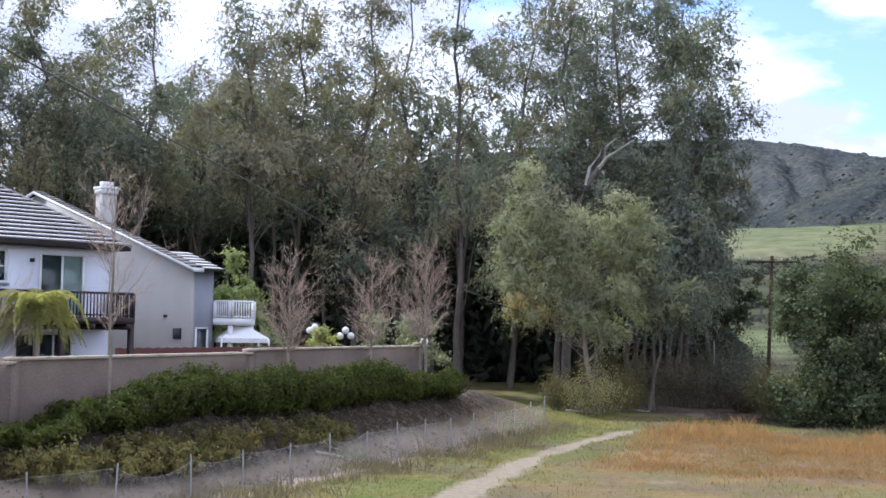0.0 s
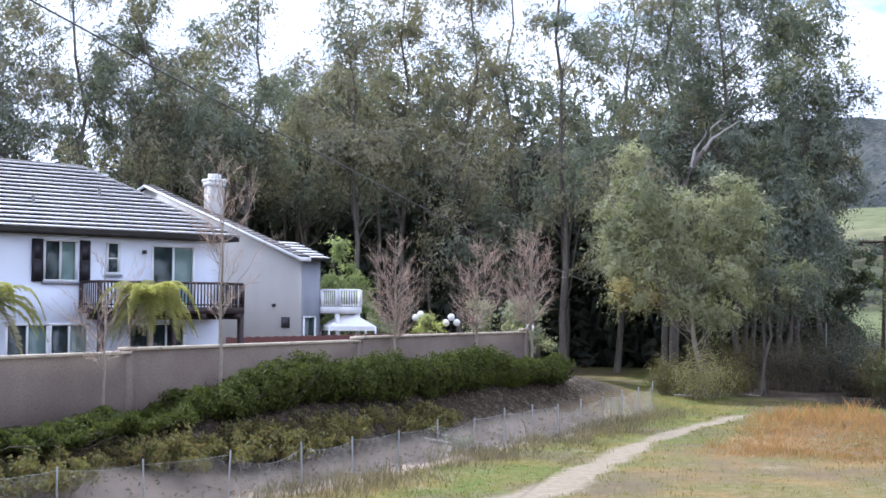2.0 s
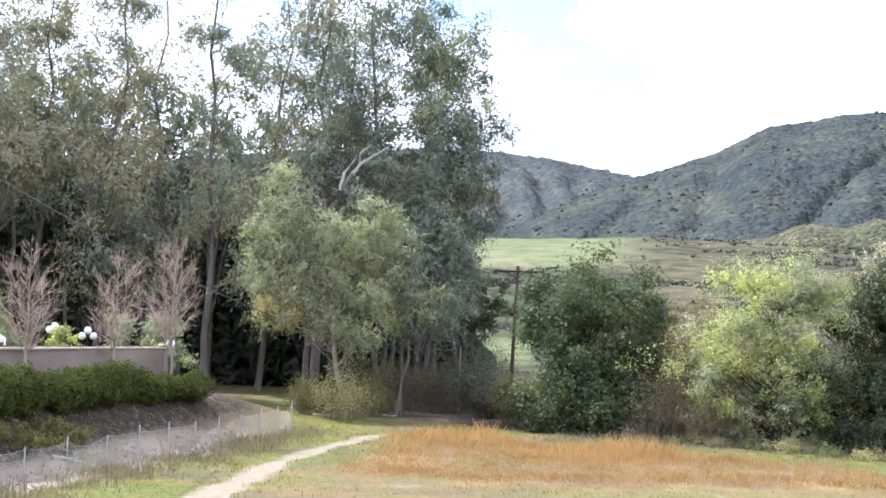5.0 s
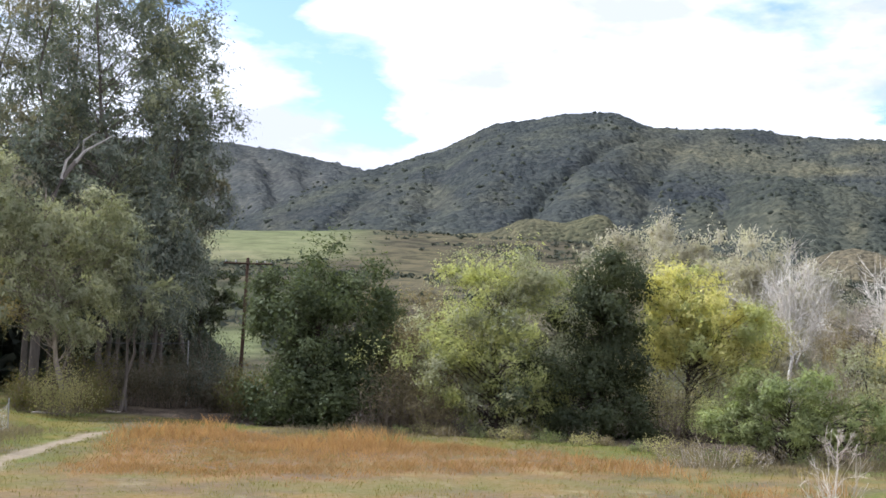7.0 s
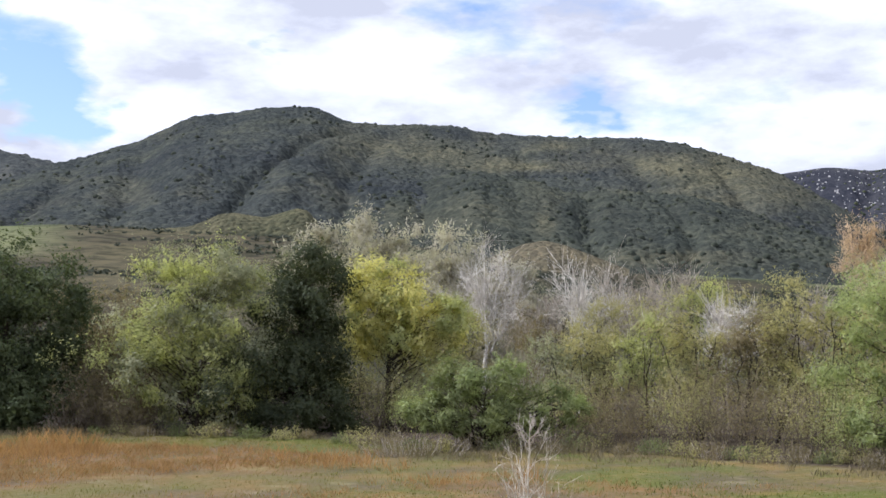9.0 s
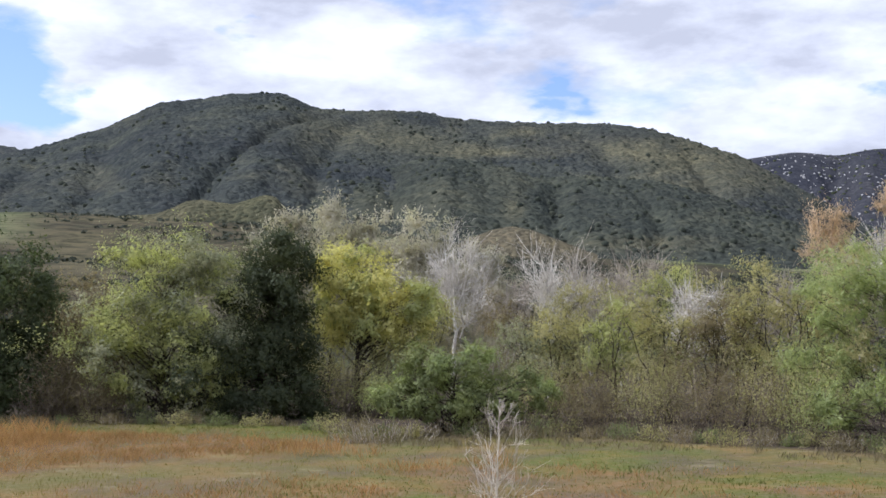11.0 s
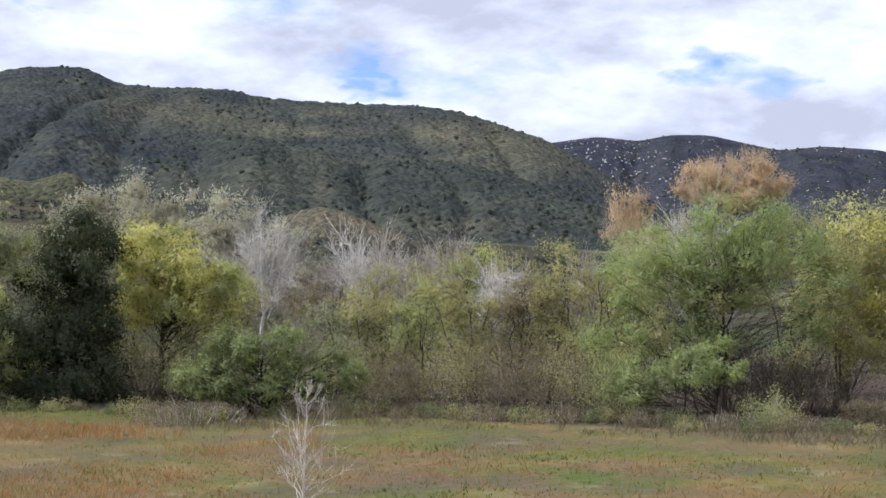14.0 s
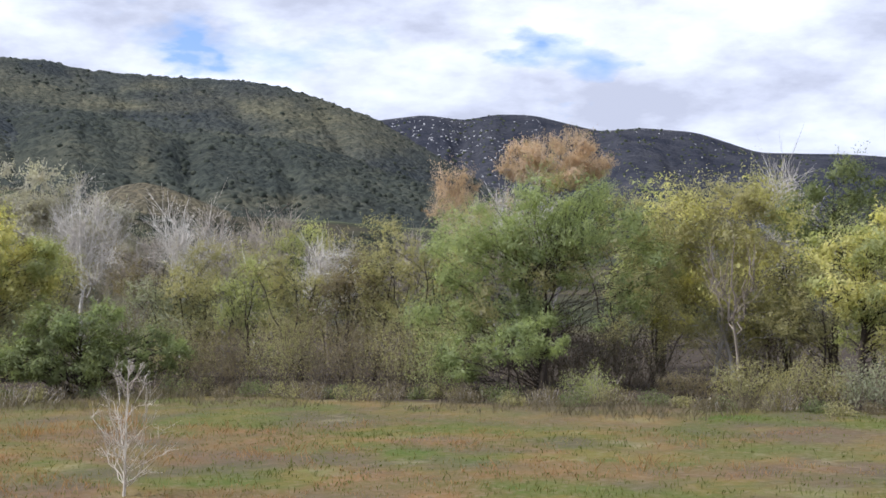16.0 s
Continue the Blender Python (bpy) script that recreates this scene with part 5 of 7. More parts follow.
    g.tube([R1, R2, B], (0.08, 0.08, 0.08), 6)
    part("ridge_cap", g, M["roof_edge"], h)
    for x, y, zt in ((-4.3, 1.7, 0.35), (-8.6, 3.0, 0.4), (-7.3, 1.0, 0.3)):
        zz = z0 + rise * (y + o) / (sb + o)
        g = Geo()
        g.tube([(x, y, zz - 0.1), (x, y, zz + zt), (x, y, zz + zt + 0.02)], (0.06, 0.06, 0.09), 8)
        part("roof_vent", g, M["galvanised"], h)
    return h


def build_second_house():
    h = thing("house", (-12.79, 66.79, PAD), "two-storey beige stucco house with gabled roof and white chimney", "house", "houses behind the wall", HOUSE_TURN)
    W, eave, rise = 15.0, 5.5, 4.55
    g = Geo()
    ys, tops = (0, W, 2 * W), (eave, eave + rise, eave)
    v = [(x, y, z) for y, t in zip(ys, tops) for x in (0, 0.2) for z in (-0.3, t)]
    f = [(0, 1, 3, 2), (8, 10, 11, 9)]
    for k in (0, 4):
        f += [(k, k + 4, k + 5, k + 1), (k + 2, k + 3, k + 7, k + 6), (k + 1, k + 5, k + 7, k + 3), (k, k + 2, k + 6, k + 4)]
    g.add(v, f)
    part("wall", g, M["stucco_beige"], h, "plain beige stucco gable wall")
    # Rear walls: their shade is put into the colour, unlike the beige gable.
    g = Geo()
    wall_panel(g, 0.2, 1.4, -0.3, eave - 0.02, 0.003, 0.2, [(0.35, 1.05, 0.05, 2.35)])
    part("wall", g, M["stucco_grey"], h, "stucco rear wall with its shade coloured grey-blue")
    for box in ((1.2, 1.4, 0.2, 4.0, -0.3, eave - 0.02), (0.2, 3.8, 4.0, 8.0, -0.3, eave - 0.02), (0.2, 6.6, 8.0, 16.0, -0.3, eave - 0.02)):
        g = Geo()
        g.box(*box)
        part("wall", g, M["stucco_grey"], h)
    window(h, "glass_door", 0.35, 1.05, 0.05, 2.35, 1, "white framed glazed back door", sill=False, drawn=())
    # roof slope over the rear side with a white rake board
    o = 0.5
    sl = rise / W
    A, B = (-0.35, -o, eave + 0.12 - o * sl), (0.34, -o, eave + 0.12 - o * sl)
    R1, R2 = (-0.35, W, eave + 0.12 + rise), (0.34, W, eave + 0.12 + rise)
    tile_rows(h, (A, B), (R1, R2), 30, 0.03, tile="roof_edge")
    tile_rows(h, ((-0.35, 2 * W + o, eave + 0.12 - o * sl), (0.34, 2 * W + o, eave + 0.12 - o * sl)), (R1, R2), 24, 0.03, tile="roof_edge")
    g = Geo()
    for y0, y1 in ((-o, W), (2 * W + o, W)):
        z0, z1 = eave + 0.09 - o * sl, eave + 0.09 + rise
        v = [(-0.40, y0, z0 - 0.13), (-0.30, y0, z0 - 0.13), (-0.30, y1, z1 - 0.13), (-0.40, y1, z1 - 0.13), (-0.40, y0, z0 + 0.02), (-0.30, y0, z0 + 0.02), (-0.30, y1, z1 + 0.02), (-0.40, y1, z1 + 0.02)]
        g.add(v, [(3, 2, 1, 0), (4, 5, 6, 7), (0, 1, 5, 4), (1, 2, 6, 5), (2, 3, 7, 6), (3, 0, 4, 7)])
    part("rake_board", g, M["white_paint"], h)
    g = Geo()
    g.box(-0.35, 0.34, -o - 0.06, -o, eave - 0.12 - o * sl, eave + 0.10 - o * sl)
    part("fascia", g, M["white_paint"], h)
    # low rear wing roof that shows its tiles end on
    tile_rows(h, ((0.2, -0.55, 5.36), (1.72, -0.55, 5.36)), ((0.2, 2.6, 6.36), (1.72, 2.6, 6.36)), 6, 0.07)
    # chimney
    c = new("chimney")
    c.parent = h
    c["label"] = "beige stucco chimney with stepped white cap"
    y0, y1 = 8.6, 9.45
    for name, x0, x1, ya, yb, za, zb in (("shaft", 0.3, 1.1, y0, y1, 6.5, 9.75), ("cap", 0.24, 1.16, y0 - 0.07, y1 + 0.07, 9.75, 10.0), ("cap", 0.2, 1.2, y0 - 0.14, y1 + 0.14, 10.0, 10.16), ("chimney_pot", 0.4, 1.0, y0 + 0.2, y1 - 0.2, 10.16, 10.45)):
        g = Geo()
        g.box(x0, x1, ya, yb, za, zb)
        part(name, g, M["stucco_beige" if name == "shaft" else "white_paint"], c)
    g = Geo()
    g.box(-0.14, -0.002, 0.75, 1.3, 1.8, 2.35)
    part("meter_box", g, M["dark_paint"], h, "dark grey electric meter box")
    g = Geo()
    g.box(-0.12, -0.002, 2.0, 2.2, 2.9, 3.05)
    part("wall_lamp", g, M["dark_paint"], h)
    # white balcony on posts
    g = Geo()
    g.box(1.45, 3.1, -1.35, 3.998, 2.56, 2.9)
    b = part("balcony", g, M["white_paint"], h, "white timber balcony on posts")
    railing(b, (1.5, -1.3), (1.5, 0.0), 2.9, 3.78, "white_paint", 0.15, 0.022, 0.07)
    railing(b, (1.55, -1.3), (3.05, -1.3), 2.9, 3.78, "white_paint", 0.15, 0.022, 0.07)
    for x in (1.6, 2.95):
        g = Geo()
        g.box(x - 0.1, x + 0.1, -1.3, -1.1, -0.3, 2.56)
        part("post", g, M["white_paint"], b)
    return h


build_first_house()
build_second_house()


# ---- garden wall, yard things ----
def build_wall():
    w = thing("garden_wall", (WALL_A[0], WALL_A[1], 0), "brown block garden wall with pale capping on the bank", "wall", turn=math.degrees(math.atan2(WALL_DIR[1], WALL_DIR[0])), kind="structure")
    x0, steps = -14.0, [(-14.0, 3.5), (4.6, 3.59), (15.8, 3.68), (WALL_LEN, 3.8)]
    for (a, _), (b, zc) in zip(steps, steps[1:]):
        g = Geo()
        g.box(a, b, 0.0, 0.2, 0.9, zc - 0.085)
        part("panel", g, M["block_wall"], w)
        for k in range(int((b - a) / 1.2) + 1):
            xa, xb = a + k * 1.2, min(b, a + (k + 1) * 1.2)
            if xb - xa > 0.1:
                g = Geo()
                g.box(xa + 0.004, xb - 0.004, -0.05, 0.25, zc - 0.085, zc)
                part("capping_stone", g, M["block_cap"], w)
        g = Geo()
        g.box(b - 0.19, b + 0.19, -0.006, 0.206, 0.9, zc + 0.02)
        pl = part("pillar", g, M["block_wall"], w)
        g = Geo()
        g.box(b - 0.22, b + 0.22, -0.06, 0.26, zc + 0.02, zc + 0.10)
        part("pillar_cap", g, M["block_cap"], pl)


build_wall()


def build_wood_fence():
    f = thing("wooden_fence", (-13.2, 53.2, PAD), "low red-stained timber fence behind the garden wall", "fence", turn=58.0)
    for z in (0.35, 1.2):
        g = Geo()
        g.box(0, 21, 0.02, 0.08, z, z + 0.09)
        part("rail", g, M["red_wood"], f)
    g = Geo()
    g.box(-0.07, 0.012, -0.035, 0.0, -0.4, 1.62)
    me = g.mesh("board", M["red_wood"])
    for k in range(140):
        ob = part("board", me, None, f)
        ob.location = (k * 0.15 + 0.075, 0, 0.02 * math.sin(k * 1.7))
        ob.scale = (1.65, 1, 1)


build_wood_fence()


def lathe(geo, profile, sides=14, centre=(0, 0)):
    z = np.array([p[1] for p in profile])
    pts = np.stack([np.full(len(z), centre[0]), np.full(len(z), centre[1]), z], -1)
    ang = np.arange(sides) * 2 * math.pi / sides
    r = np.array([p[0] for p in profile])
    ring = pts[:, None] + np.stack([np.cos(ang)[None] * r[:, None], np.sin(ang)[None] * r[:, None], np.zeros((len(z), sides))], -1)
    i = np.arange(len(z) - 1)[:, None] * sides
    s = np.arange(sides)[None]
    s2 = (s + 1) % sides
    geo.add(ring.reshape(-1, 3), np.stack([i + s, i + s2, i + sides + s2, i + sides + s], -1).reshape(-1, 4))


def build_gazebo():
    x, y = -10.45, 68.3
    e = thing("garden_canopy", (x, y, PAD + 0.05), "white square canvas garden canopy with vented peak", "canopy", turn=20)
    g = Geo()
    s = 1.22
    for k in range(4):
        a, b = ((-s, -s), (s, -s), (s, s), (-s, s))[k], ((s, -s), (s, s), (-s, s), (-s, -s))[k]
        t = 0.3
        g.add([(*a, 1.85), (*b, 1.85), (b[0] * t, b[1] * t, 2.42), (a[0] * t, a[1] * t, 2.42)], [(0, 1, 2, 3)])
        g.add([(*a, 1.62), (*b, 1.62), (*b, 1.85), (*a, 1.85)], [(0, 1, 2, 3)])
        g.add([(a[0] * 0.36, a[1] * 0.36, 2.46), (b[0] * 0.36, b[1] * 0.36, 2.46), (b[0] * 0.03, b[1] * 0.03, 2.68), (a[0] * 0.03, a[1] * 0.03, 2.68)], [(0, 1, 2, 3)])
    part("canopy_cloth", g, M["canvas"], e)
    for dx, dy in ((-1, -1), (1, -1), (1, 1), (-1, 1)):
        g = Geo()
        g.box(dx * s - 0.04, dx * s + 0.04, dy * s - 0.04, dy * s + 0.04, -0.1, 1.84)
        part("post", g, M["white_paint"], e)


build_gazebo()


def globe_lamp(az, d, heads, label):
    x, y = polar(az, d)
    e = thing("globe_lamp", (x, y, PAD), label, "garden lamp", "globe lamps in the yard")
    zmax = max(z for _, z in heads)
    g = Geo()
    g.tube([(0, 0, -0.2), (0, 0, 0.8), (0, 0, zmax - 0.25)], (0.05, 0.035, 0.03), 8)
    part("post", g, M["dark_paint"], e)
    right = np.array([math.cos(radians(az)), math.sin(radians(az)), 0])
    for off, z in heads:
        p = right * off
        g = Geo()
        g.tube([(0, 0, zmax - 0.6), p * 0.7 + (0, 0, z - 0.4), p + (0, 0, z - 0.16)], (0.02, 0.02, 0.02), 6)
        part("arm", g, M["dark_paint"], e)
        g = Geo()
        lathe(g, [(0.19 * math.sin(a), z - 0.19 * math.cos(a)) for a in np.linspace(0.02, math.pi - 0.02, 12)], 16, p[:2])
        part("globe", g, M["globe"], e, "white opal globe", True)


globe_lamp(5.62, 69, [(-0.14, 2.35), (0.12, 2.52)], "black garden lamp post with two white globes")
globe_lamp(4.2, 69, [(-0.26, 2.08), (0.02, 2.38), (0.3, 2.1)], "black garden lamp post with three white globes")
globe_lamp(0.75, 60, [(0.0, 2.0)], "short garden lamp post with one white globe")


# ---- chain-link fence ----
def build_fence():
    f = thing("chain_link_fence", (0, 0, 0), "sagging grey chain-link fence on thin steel posts", "fence")
    rng = np.random.RandomState(5)
    posts = []
    for k in range(19):
        a = -8.6 + 2.43 * k
        p = WALL_A + WALL_DIR * a + WALL_OUT * fence_b(a)
        posts.append((p[0], p[1], drop(*p)))
    for k, (x, y, z) in enumerate(posts):
        h, lx, ly = 1.25 + rng.uniform(-0.06, 0.1), rng.normal(0, 0.035), rng.normal(0, 0.035)
        g = Geo()
        g.tube([(x, y, z - 0.3), (x + lx * 0.5, y + ly * 0.5, z + h * 0.5), (x + lx, y + ly, z + h), (x + lx, y + ly, z + h + 0.02)], (0.024, 0.024, 0.024, 0.012), 7)
        part("post", g, M["galvanised"], f)
    for k, (p, q) in enumerate(zip(posts, posts[1:])):
        g = Geo()
        p, q = np.array(p), np.array(q)
        length = np.linalg.norm(q - p)
        n = int(length / 0.075)
        sag = (0.1, 0.32, 0.05, 0.1, 0.05, 0.55, 0.25, 0.1)[k % 8]

        def top(u):
            return 1.12 - sag * 4 * u * (1 - u) * 0.6

        for i in range(-16, n + 1):
            for sgn in (1, -1):
                u0, u1 = (i / n, (i + 16) / n) if sgn > 0 else ((i + 16) / n, i / n)
                t = np.linspace(0, 1, 5)
                u = u0 + (u1 - u0) * t
                keep = (u >= 0) & (u <= 1)
                if keep.sum() < 2:
                    continue
                u, t = u[keep], t[keep]
                pts = p + (q - p) * u[:, None]
                pts[:, 2] += 0.03 + t * np.array([top(w) for w in u])
                g.tube(pts, np.full(len(u), 0.0013), 3)
        us = np.linspace(0, 1, 7)
        for zz in (0.02, 1.0):
            pts = p + (q - p) * us[:, None]
            pts[:, 2] += 0.03 + zz * np.array([top(w) for w in us])
            g.tube(pts, np.full(7, 0.004), 4)
        part("wire_mesh", g, M["wire"], f)


build_fence()


# ---- planting on the bank ----
def build_hedge():
    rng = np.random.RandomState(8)
    # bushes that touch, each a thing of its own
    for k in range(34):
        a = -7.5 + k * 1.12
        b = 1.05 + rng.uniform(-0.15, 0.25)
        if a < 5:
            b += 0.25
        p = WALL_A + WALL_DIR * a + WALL_OUT * b
        h = np.interp(a, [-8, 5, 8.5, 12, 25, 28, 31], [0.45, 0.5, 1.25, 1.4, 1.4, 1.15, 0.7]) * rng.uniform(0.74, 1.15)
        wood, crown = Geo(), Geo()
        e = thing("hedge_bush", (p[0], p[1], drop(*p)), "dense dark green hedge bush at the foot of the wall", "hedge bush", "hedge along the wall")
        for _ in range(16):
            u = rng.normal(0, 0.36, 3)
            wood.tube(curve_between((u[0] * 0.3, u[1] * 0.3, -0.1), (u[0] * 1.6, u[1] * 1.6, h * rng.uniform(0.5, 0.95)), rng, 4, 0, 0.04), (0.02, 0.015, 0.01, 0.006), 4)
        n = 2400
        u = rng.normal(0, 1, (n, 3))
        u /= np.linalg.norm(u, axis=1)[:, None]
        pts = u * np.array([0.78, 0.78, h * 0.52]) * rng.uniform(0.75, 1.08, (n, 1)) + (0, 0, h * 0.52)
        pts += 0.1 * np.sin(pts * 7 + k)[:, [1, 2, 0]]
        pts[:, 2] = np.maximum(pts[:, 2], 0.02)
        leaves(crown, (pts[:200] - (0, 0, h * 0.5)) * 0.78 + (0, 0, h * 0.5), rng, 0.3, 0.2, 0.0, u[:200] + (0, 0, 0.3), 0.4)
        leaves(crown, pts, rng, 0.11, 0.055, 0.0, u + (0, 0, 0.3))
        part("stem", wood, M["bark_dark"], e)
        part("foliage", crown, M["hedge_leaf"], e)
    # low spreading cover below the hedge
    for k in range(46):
        a = rng.uniform(-8, 17.0)
        b = rng.uniform(1.9, 2.7)
        p = WALL_A + WALL_DIR * a + WALL_OUT * b
        h = rng.uniform(0.35, 0.65)
        thicket("ground_cover_shrub", "low olive and reddish spreading shrub on the bank", (p[0], p[1], drop(*p)), 0.95, 0.95, h, 18, 480, (0.14, 0.08), "cover_leaf", "twig_brown", 300 + k, group="low shrubs on the bank", stem_r=0.01, low=0.2)
    litter = Geo()
    n = 5200
    a, b = rng.uniform(-8, 31, n), rng.uniform(0.6, 4.0, n)
    xy = WALL_A + a[:, None] * WALL_DIR + b[:, None] * WALL_OUT
    pts = np.concatenate([xy, (ground_z(xy[:, 0], xy[:, 1]) + 0.03)[:, None]], 1)
    leaves(litter, pts, rng, 0.10, 0.05)
    tagged(part("leaf_litter", litter, M["grey_weed"]), "scattered dry leaves and mulch on the bank", "leaf litter", kind="stuff")


build_hedge()

for k, (az, d, h, r, sp) in enumerate(((19.0, 34.4, 4.3, 0.045, 1.15), (14.15, 38.0, 7.5, 0.06, 1.25), (6.63, 46.2, 5.7, 0.065, 1.0), (3.07, 51.5, 6.0, 0.07, 0.95), (0.71, 55.9, 6.5, 0.085, 1.2))):
    x, y = polar(az, d)
    z = drop(x, y)
    bare_tree("bare_tree", "young leafless street tree with reddish twigs by the wall", (x, y, z), h, r, sp, 60 + k, "bark_tan", "twig_red", first=0.33 if k > 1 else 0.36, branches=(20, 34, 64, 66, 74)[k], fine=3, dense=0, group="bare trees along the wall", twig_r=0.006, steep=(0.7, 1.2))

x, y = polar(17.2, 47.0)
palm("palm_tree", "yellow-green feather palm with drooping fronds", (x, y, PAD), 3.2, 54, 2.2, 4)
x, y = polar(23.6, 45.5)
palm("palm_tree", "yellow-green feather palm with drooping fronds", (x, y, PAD), 3.0, 22, 2.2, 9)

x, y = polar(8.8, 78)
crown_tree("garden_tree", "light green leafy tree behind the balcony", (x, y, 1.2), 7.0, 0.12, [(-0.6, 0, 6.6, 0.6, 1.3), (-0.3, 0, 5.0, 1.2, 1.6), (0.2, 0, 3.2, 1.8, 1.6)], 34, 0.6, 4200, (0.2, 0.08), "green_leaf", "bark_dark", 12, 0.3)
x, y = polar(5.0, 68)
crown_tree("round_shrub", "clipped round yellow-green garden shrub", (x, y, PAD), 1.5, 0.05, [(0, 0, 1.75, 0.7, 0.7)], 14, 0.32, 1500, (0.12, 0.06), "lime_leaf", "bark_dark", 13, 0.0, category="shrub")
for k, (az, d, h, w) in enumerate(((2.0, 64, 4.2, 1.5), (0.9, 66, 3.4, 1.2), (7.6, 74, 2.3, 1.2))):
    x, y = polar(az, d)
    crown_tree("garden_shrub", "olive green garden shrub behind the wall", (x, y, 1.6), h * 0.6, 0.06, [(0, 0, h * 0.55, w, h * 0.45)], 16, 0.5, 1800, (0.16, 0.07), "pepper_leaf", "bark_dark", 70 + k, 0.1, category="shrub")


# ---- eucalyptus grove ----
GROVE = [
    (25.5, 98, 29.2, 4.0, 0), (23.2, 90, 28.1, 3.4, 0), (19.9, 92, 31.6, 2.6, 2), (17.4, 94, 31.0, 3.2, 0), (15.6, 104, 28.1, 3.6, 0), (13.4, 92, 28.0, 3.4, 0),
    (11.0, 102, 24.6, 3.6, 0), (8.6, 90, 27.4, 4.0, 1), (6.4, 96, 30.2, 4.2, 1), (3.8, 92, 31.4, 4.0, 1), (1.4, 100, 32.5, 3.6, 2), (-0.8, 90, 33.6, 3.6, 2), (-3.0, 98, 32.5, 3.8, 0),
    (24.4, 110, 21.1, 3.6, 3), (17.4, 112, 18.5, 3.2, 3), (14.4, 110, 25.3, 3.6, 3), (12.0, 112, 24.6, 3.6, 3), (9.6, 110, 25.6, 3.8, 3), (7.4, 112, 26.6, 3.8, 3), (5.0, 110, 26.6, 3.8, 3), (2.6, 112, 25.6, 3.8, 3), (0.3, 110, 24.6, 3.8, 3), (-2.0, 112, 24.6, 3.8, 3),
    (-5.0, 92, 30.0, 4.0, 0), (-6.8, 100, 31.0, 4.2, 0), (-8.4, 90, 32, 4.2, 0), (-9.9, 96, 30, 4.2, 0), (-10.7, 92, 24.5, 2.9, 0), (-11.6, 95, 20.5, 1.8, 2), (-10.2, 88, 15.0, 2.4, 0),
]
for k, (az, d, h, w, sparse) in enumerate(GROVE):
    x, y = polar(az, d)
    full = 1.3 if az < -4 and not sparse else 1.0
    rng = np.random.RandomState(100 + k)
    # Crowns sit higher behind the houses, so the dark backing shows as shade.
    lobes = [(0, 0, h * 0.88, w * 0.62, h * 0.12), (rng.uniform(-1, 1) * w * 0.5, 0, h * 0.68, w * 1.1, h * 0.15), (rng.uniform(-1, 1) * w * 0.6, 0, h * (0.47 if az < 4 else 0.56), w * 1.25, h * (0.14 if az < 4 else 0.10))]
    if sparse < 2 and az < 4 and h > 20:
        lobes.append((rng.uniform(-1, 1) * w * 0.6, rng.uniform(-1, 1) * w * 0.4, h * 0.3, w * 1.1, h * 0.09))
    if az < -8 and h > 20:
        lobes.append((w * 0.9, 0, h * 0.76, w * 0.7, h * 0.08))
    crown_tree("eucalyptus_tree", ("tall eucalyptus with grey-green drooping foliage", "tall eucalyptus with warm olive drooping foliage", "tall thin eucalyptus with open sparse crown", "tall eucalyptus deep in the grove with grey-green foliage")[sparse], (x, y, drop(x, y)), h * 0.93, 0.14 + 0.003 * h, lobes,
               int((66, 70, 36, 48)[sparse] * full), (1.5, 1.5, 1.35, 1.9)[sparse], int((8600, 9400, 4800, 3500)[sparse] * full), (0.28, 0.1) if sparse < 3 else (0.52, 0.165), ("euc_leaf", "euc_leaf_warm", "euc_leaf", "euc_leaf")[sparse], "bark_euc", 130 + k, 0.55, (rng.uniform(-1.6, 1.6), 0), 0.3, 0.06, 0.85, group="eucalyptus grove", shell=0.2, core=0.14, second=(("pepper_leaf", 0.1, "lighter olive leaves") if az < -6 else ("euc_leaf_warm", 0.36, "warm olive leaves"), ("euc_leaf", 0.3, "grey-green leaves"), ("euc_leaf_warm", 0.3, "warm olive leaves"), ("euc_leaf_warm", 0.3, "warm olive leaves"))[sparse])


def build_shaded_undergrowth():
    """The lower wood that closes the grove behind its trunks, its inner shade put into the leaf colour."""
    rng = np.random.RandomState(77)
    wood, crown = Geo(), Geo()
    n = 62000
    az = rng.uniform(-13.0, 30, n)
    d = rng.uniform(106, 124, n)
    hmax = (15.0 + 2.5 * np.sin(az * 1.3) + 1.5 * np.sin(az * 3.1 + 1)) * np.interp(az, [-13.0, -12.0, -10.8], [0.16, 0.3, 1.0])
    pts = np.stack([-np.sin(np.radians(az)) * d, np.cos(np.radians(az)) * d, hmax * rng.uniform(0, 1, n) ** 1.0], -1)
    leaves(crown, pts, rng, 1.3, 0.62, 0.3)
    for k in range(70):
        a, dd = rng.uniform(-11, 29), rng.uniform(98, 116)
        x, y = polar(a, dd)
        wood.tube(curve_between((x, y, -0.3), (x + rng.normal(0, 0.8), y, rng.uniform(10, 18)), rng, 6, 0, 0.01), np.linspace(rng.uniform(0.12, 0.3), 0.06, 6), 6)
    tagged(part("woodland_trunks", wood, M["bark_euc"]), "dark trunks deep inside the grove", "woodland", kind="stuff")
    tagged(part("woodland_shaded_undergrowth", crown, M["wood_leaf"]), "dense foliage deep inside the grove, coloured dark for the shade there", "woodland", kind="stuff")


build_shaded_undergrowth()

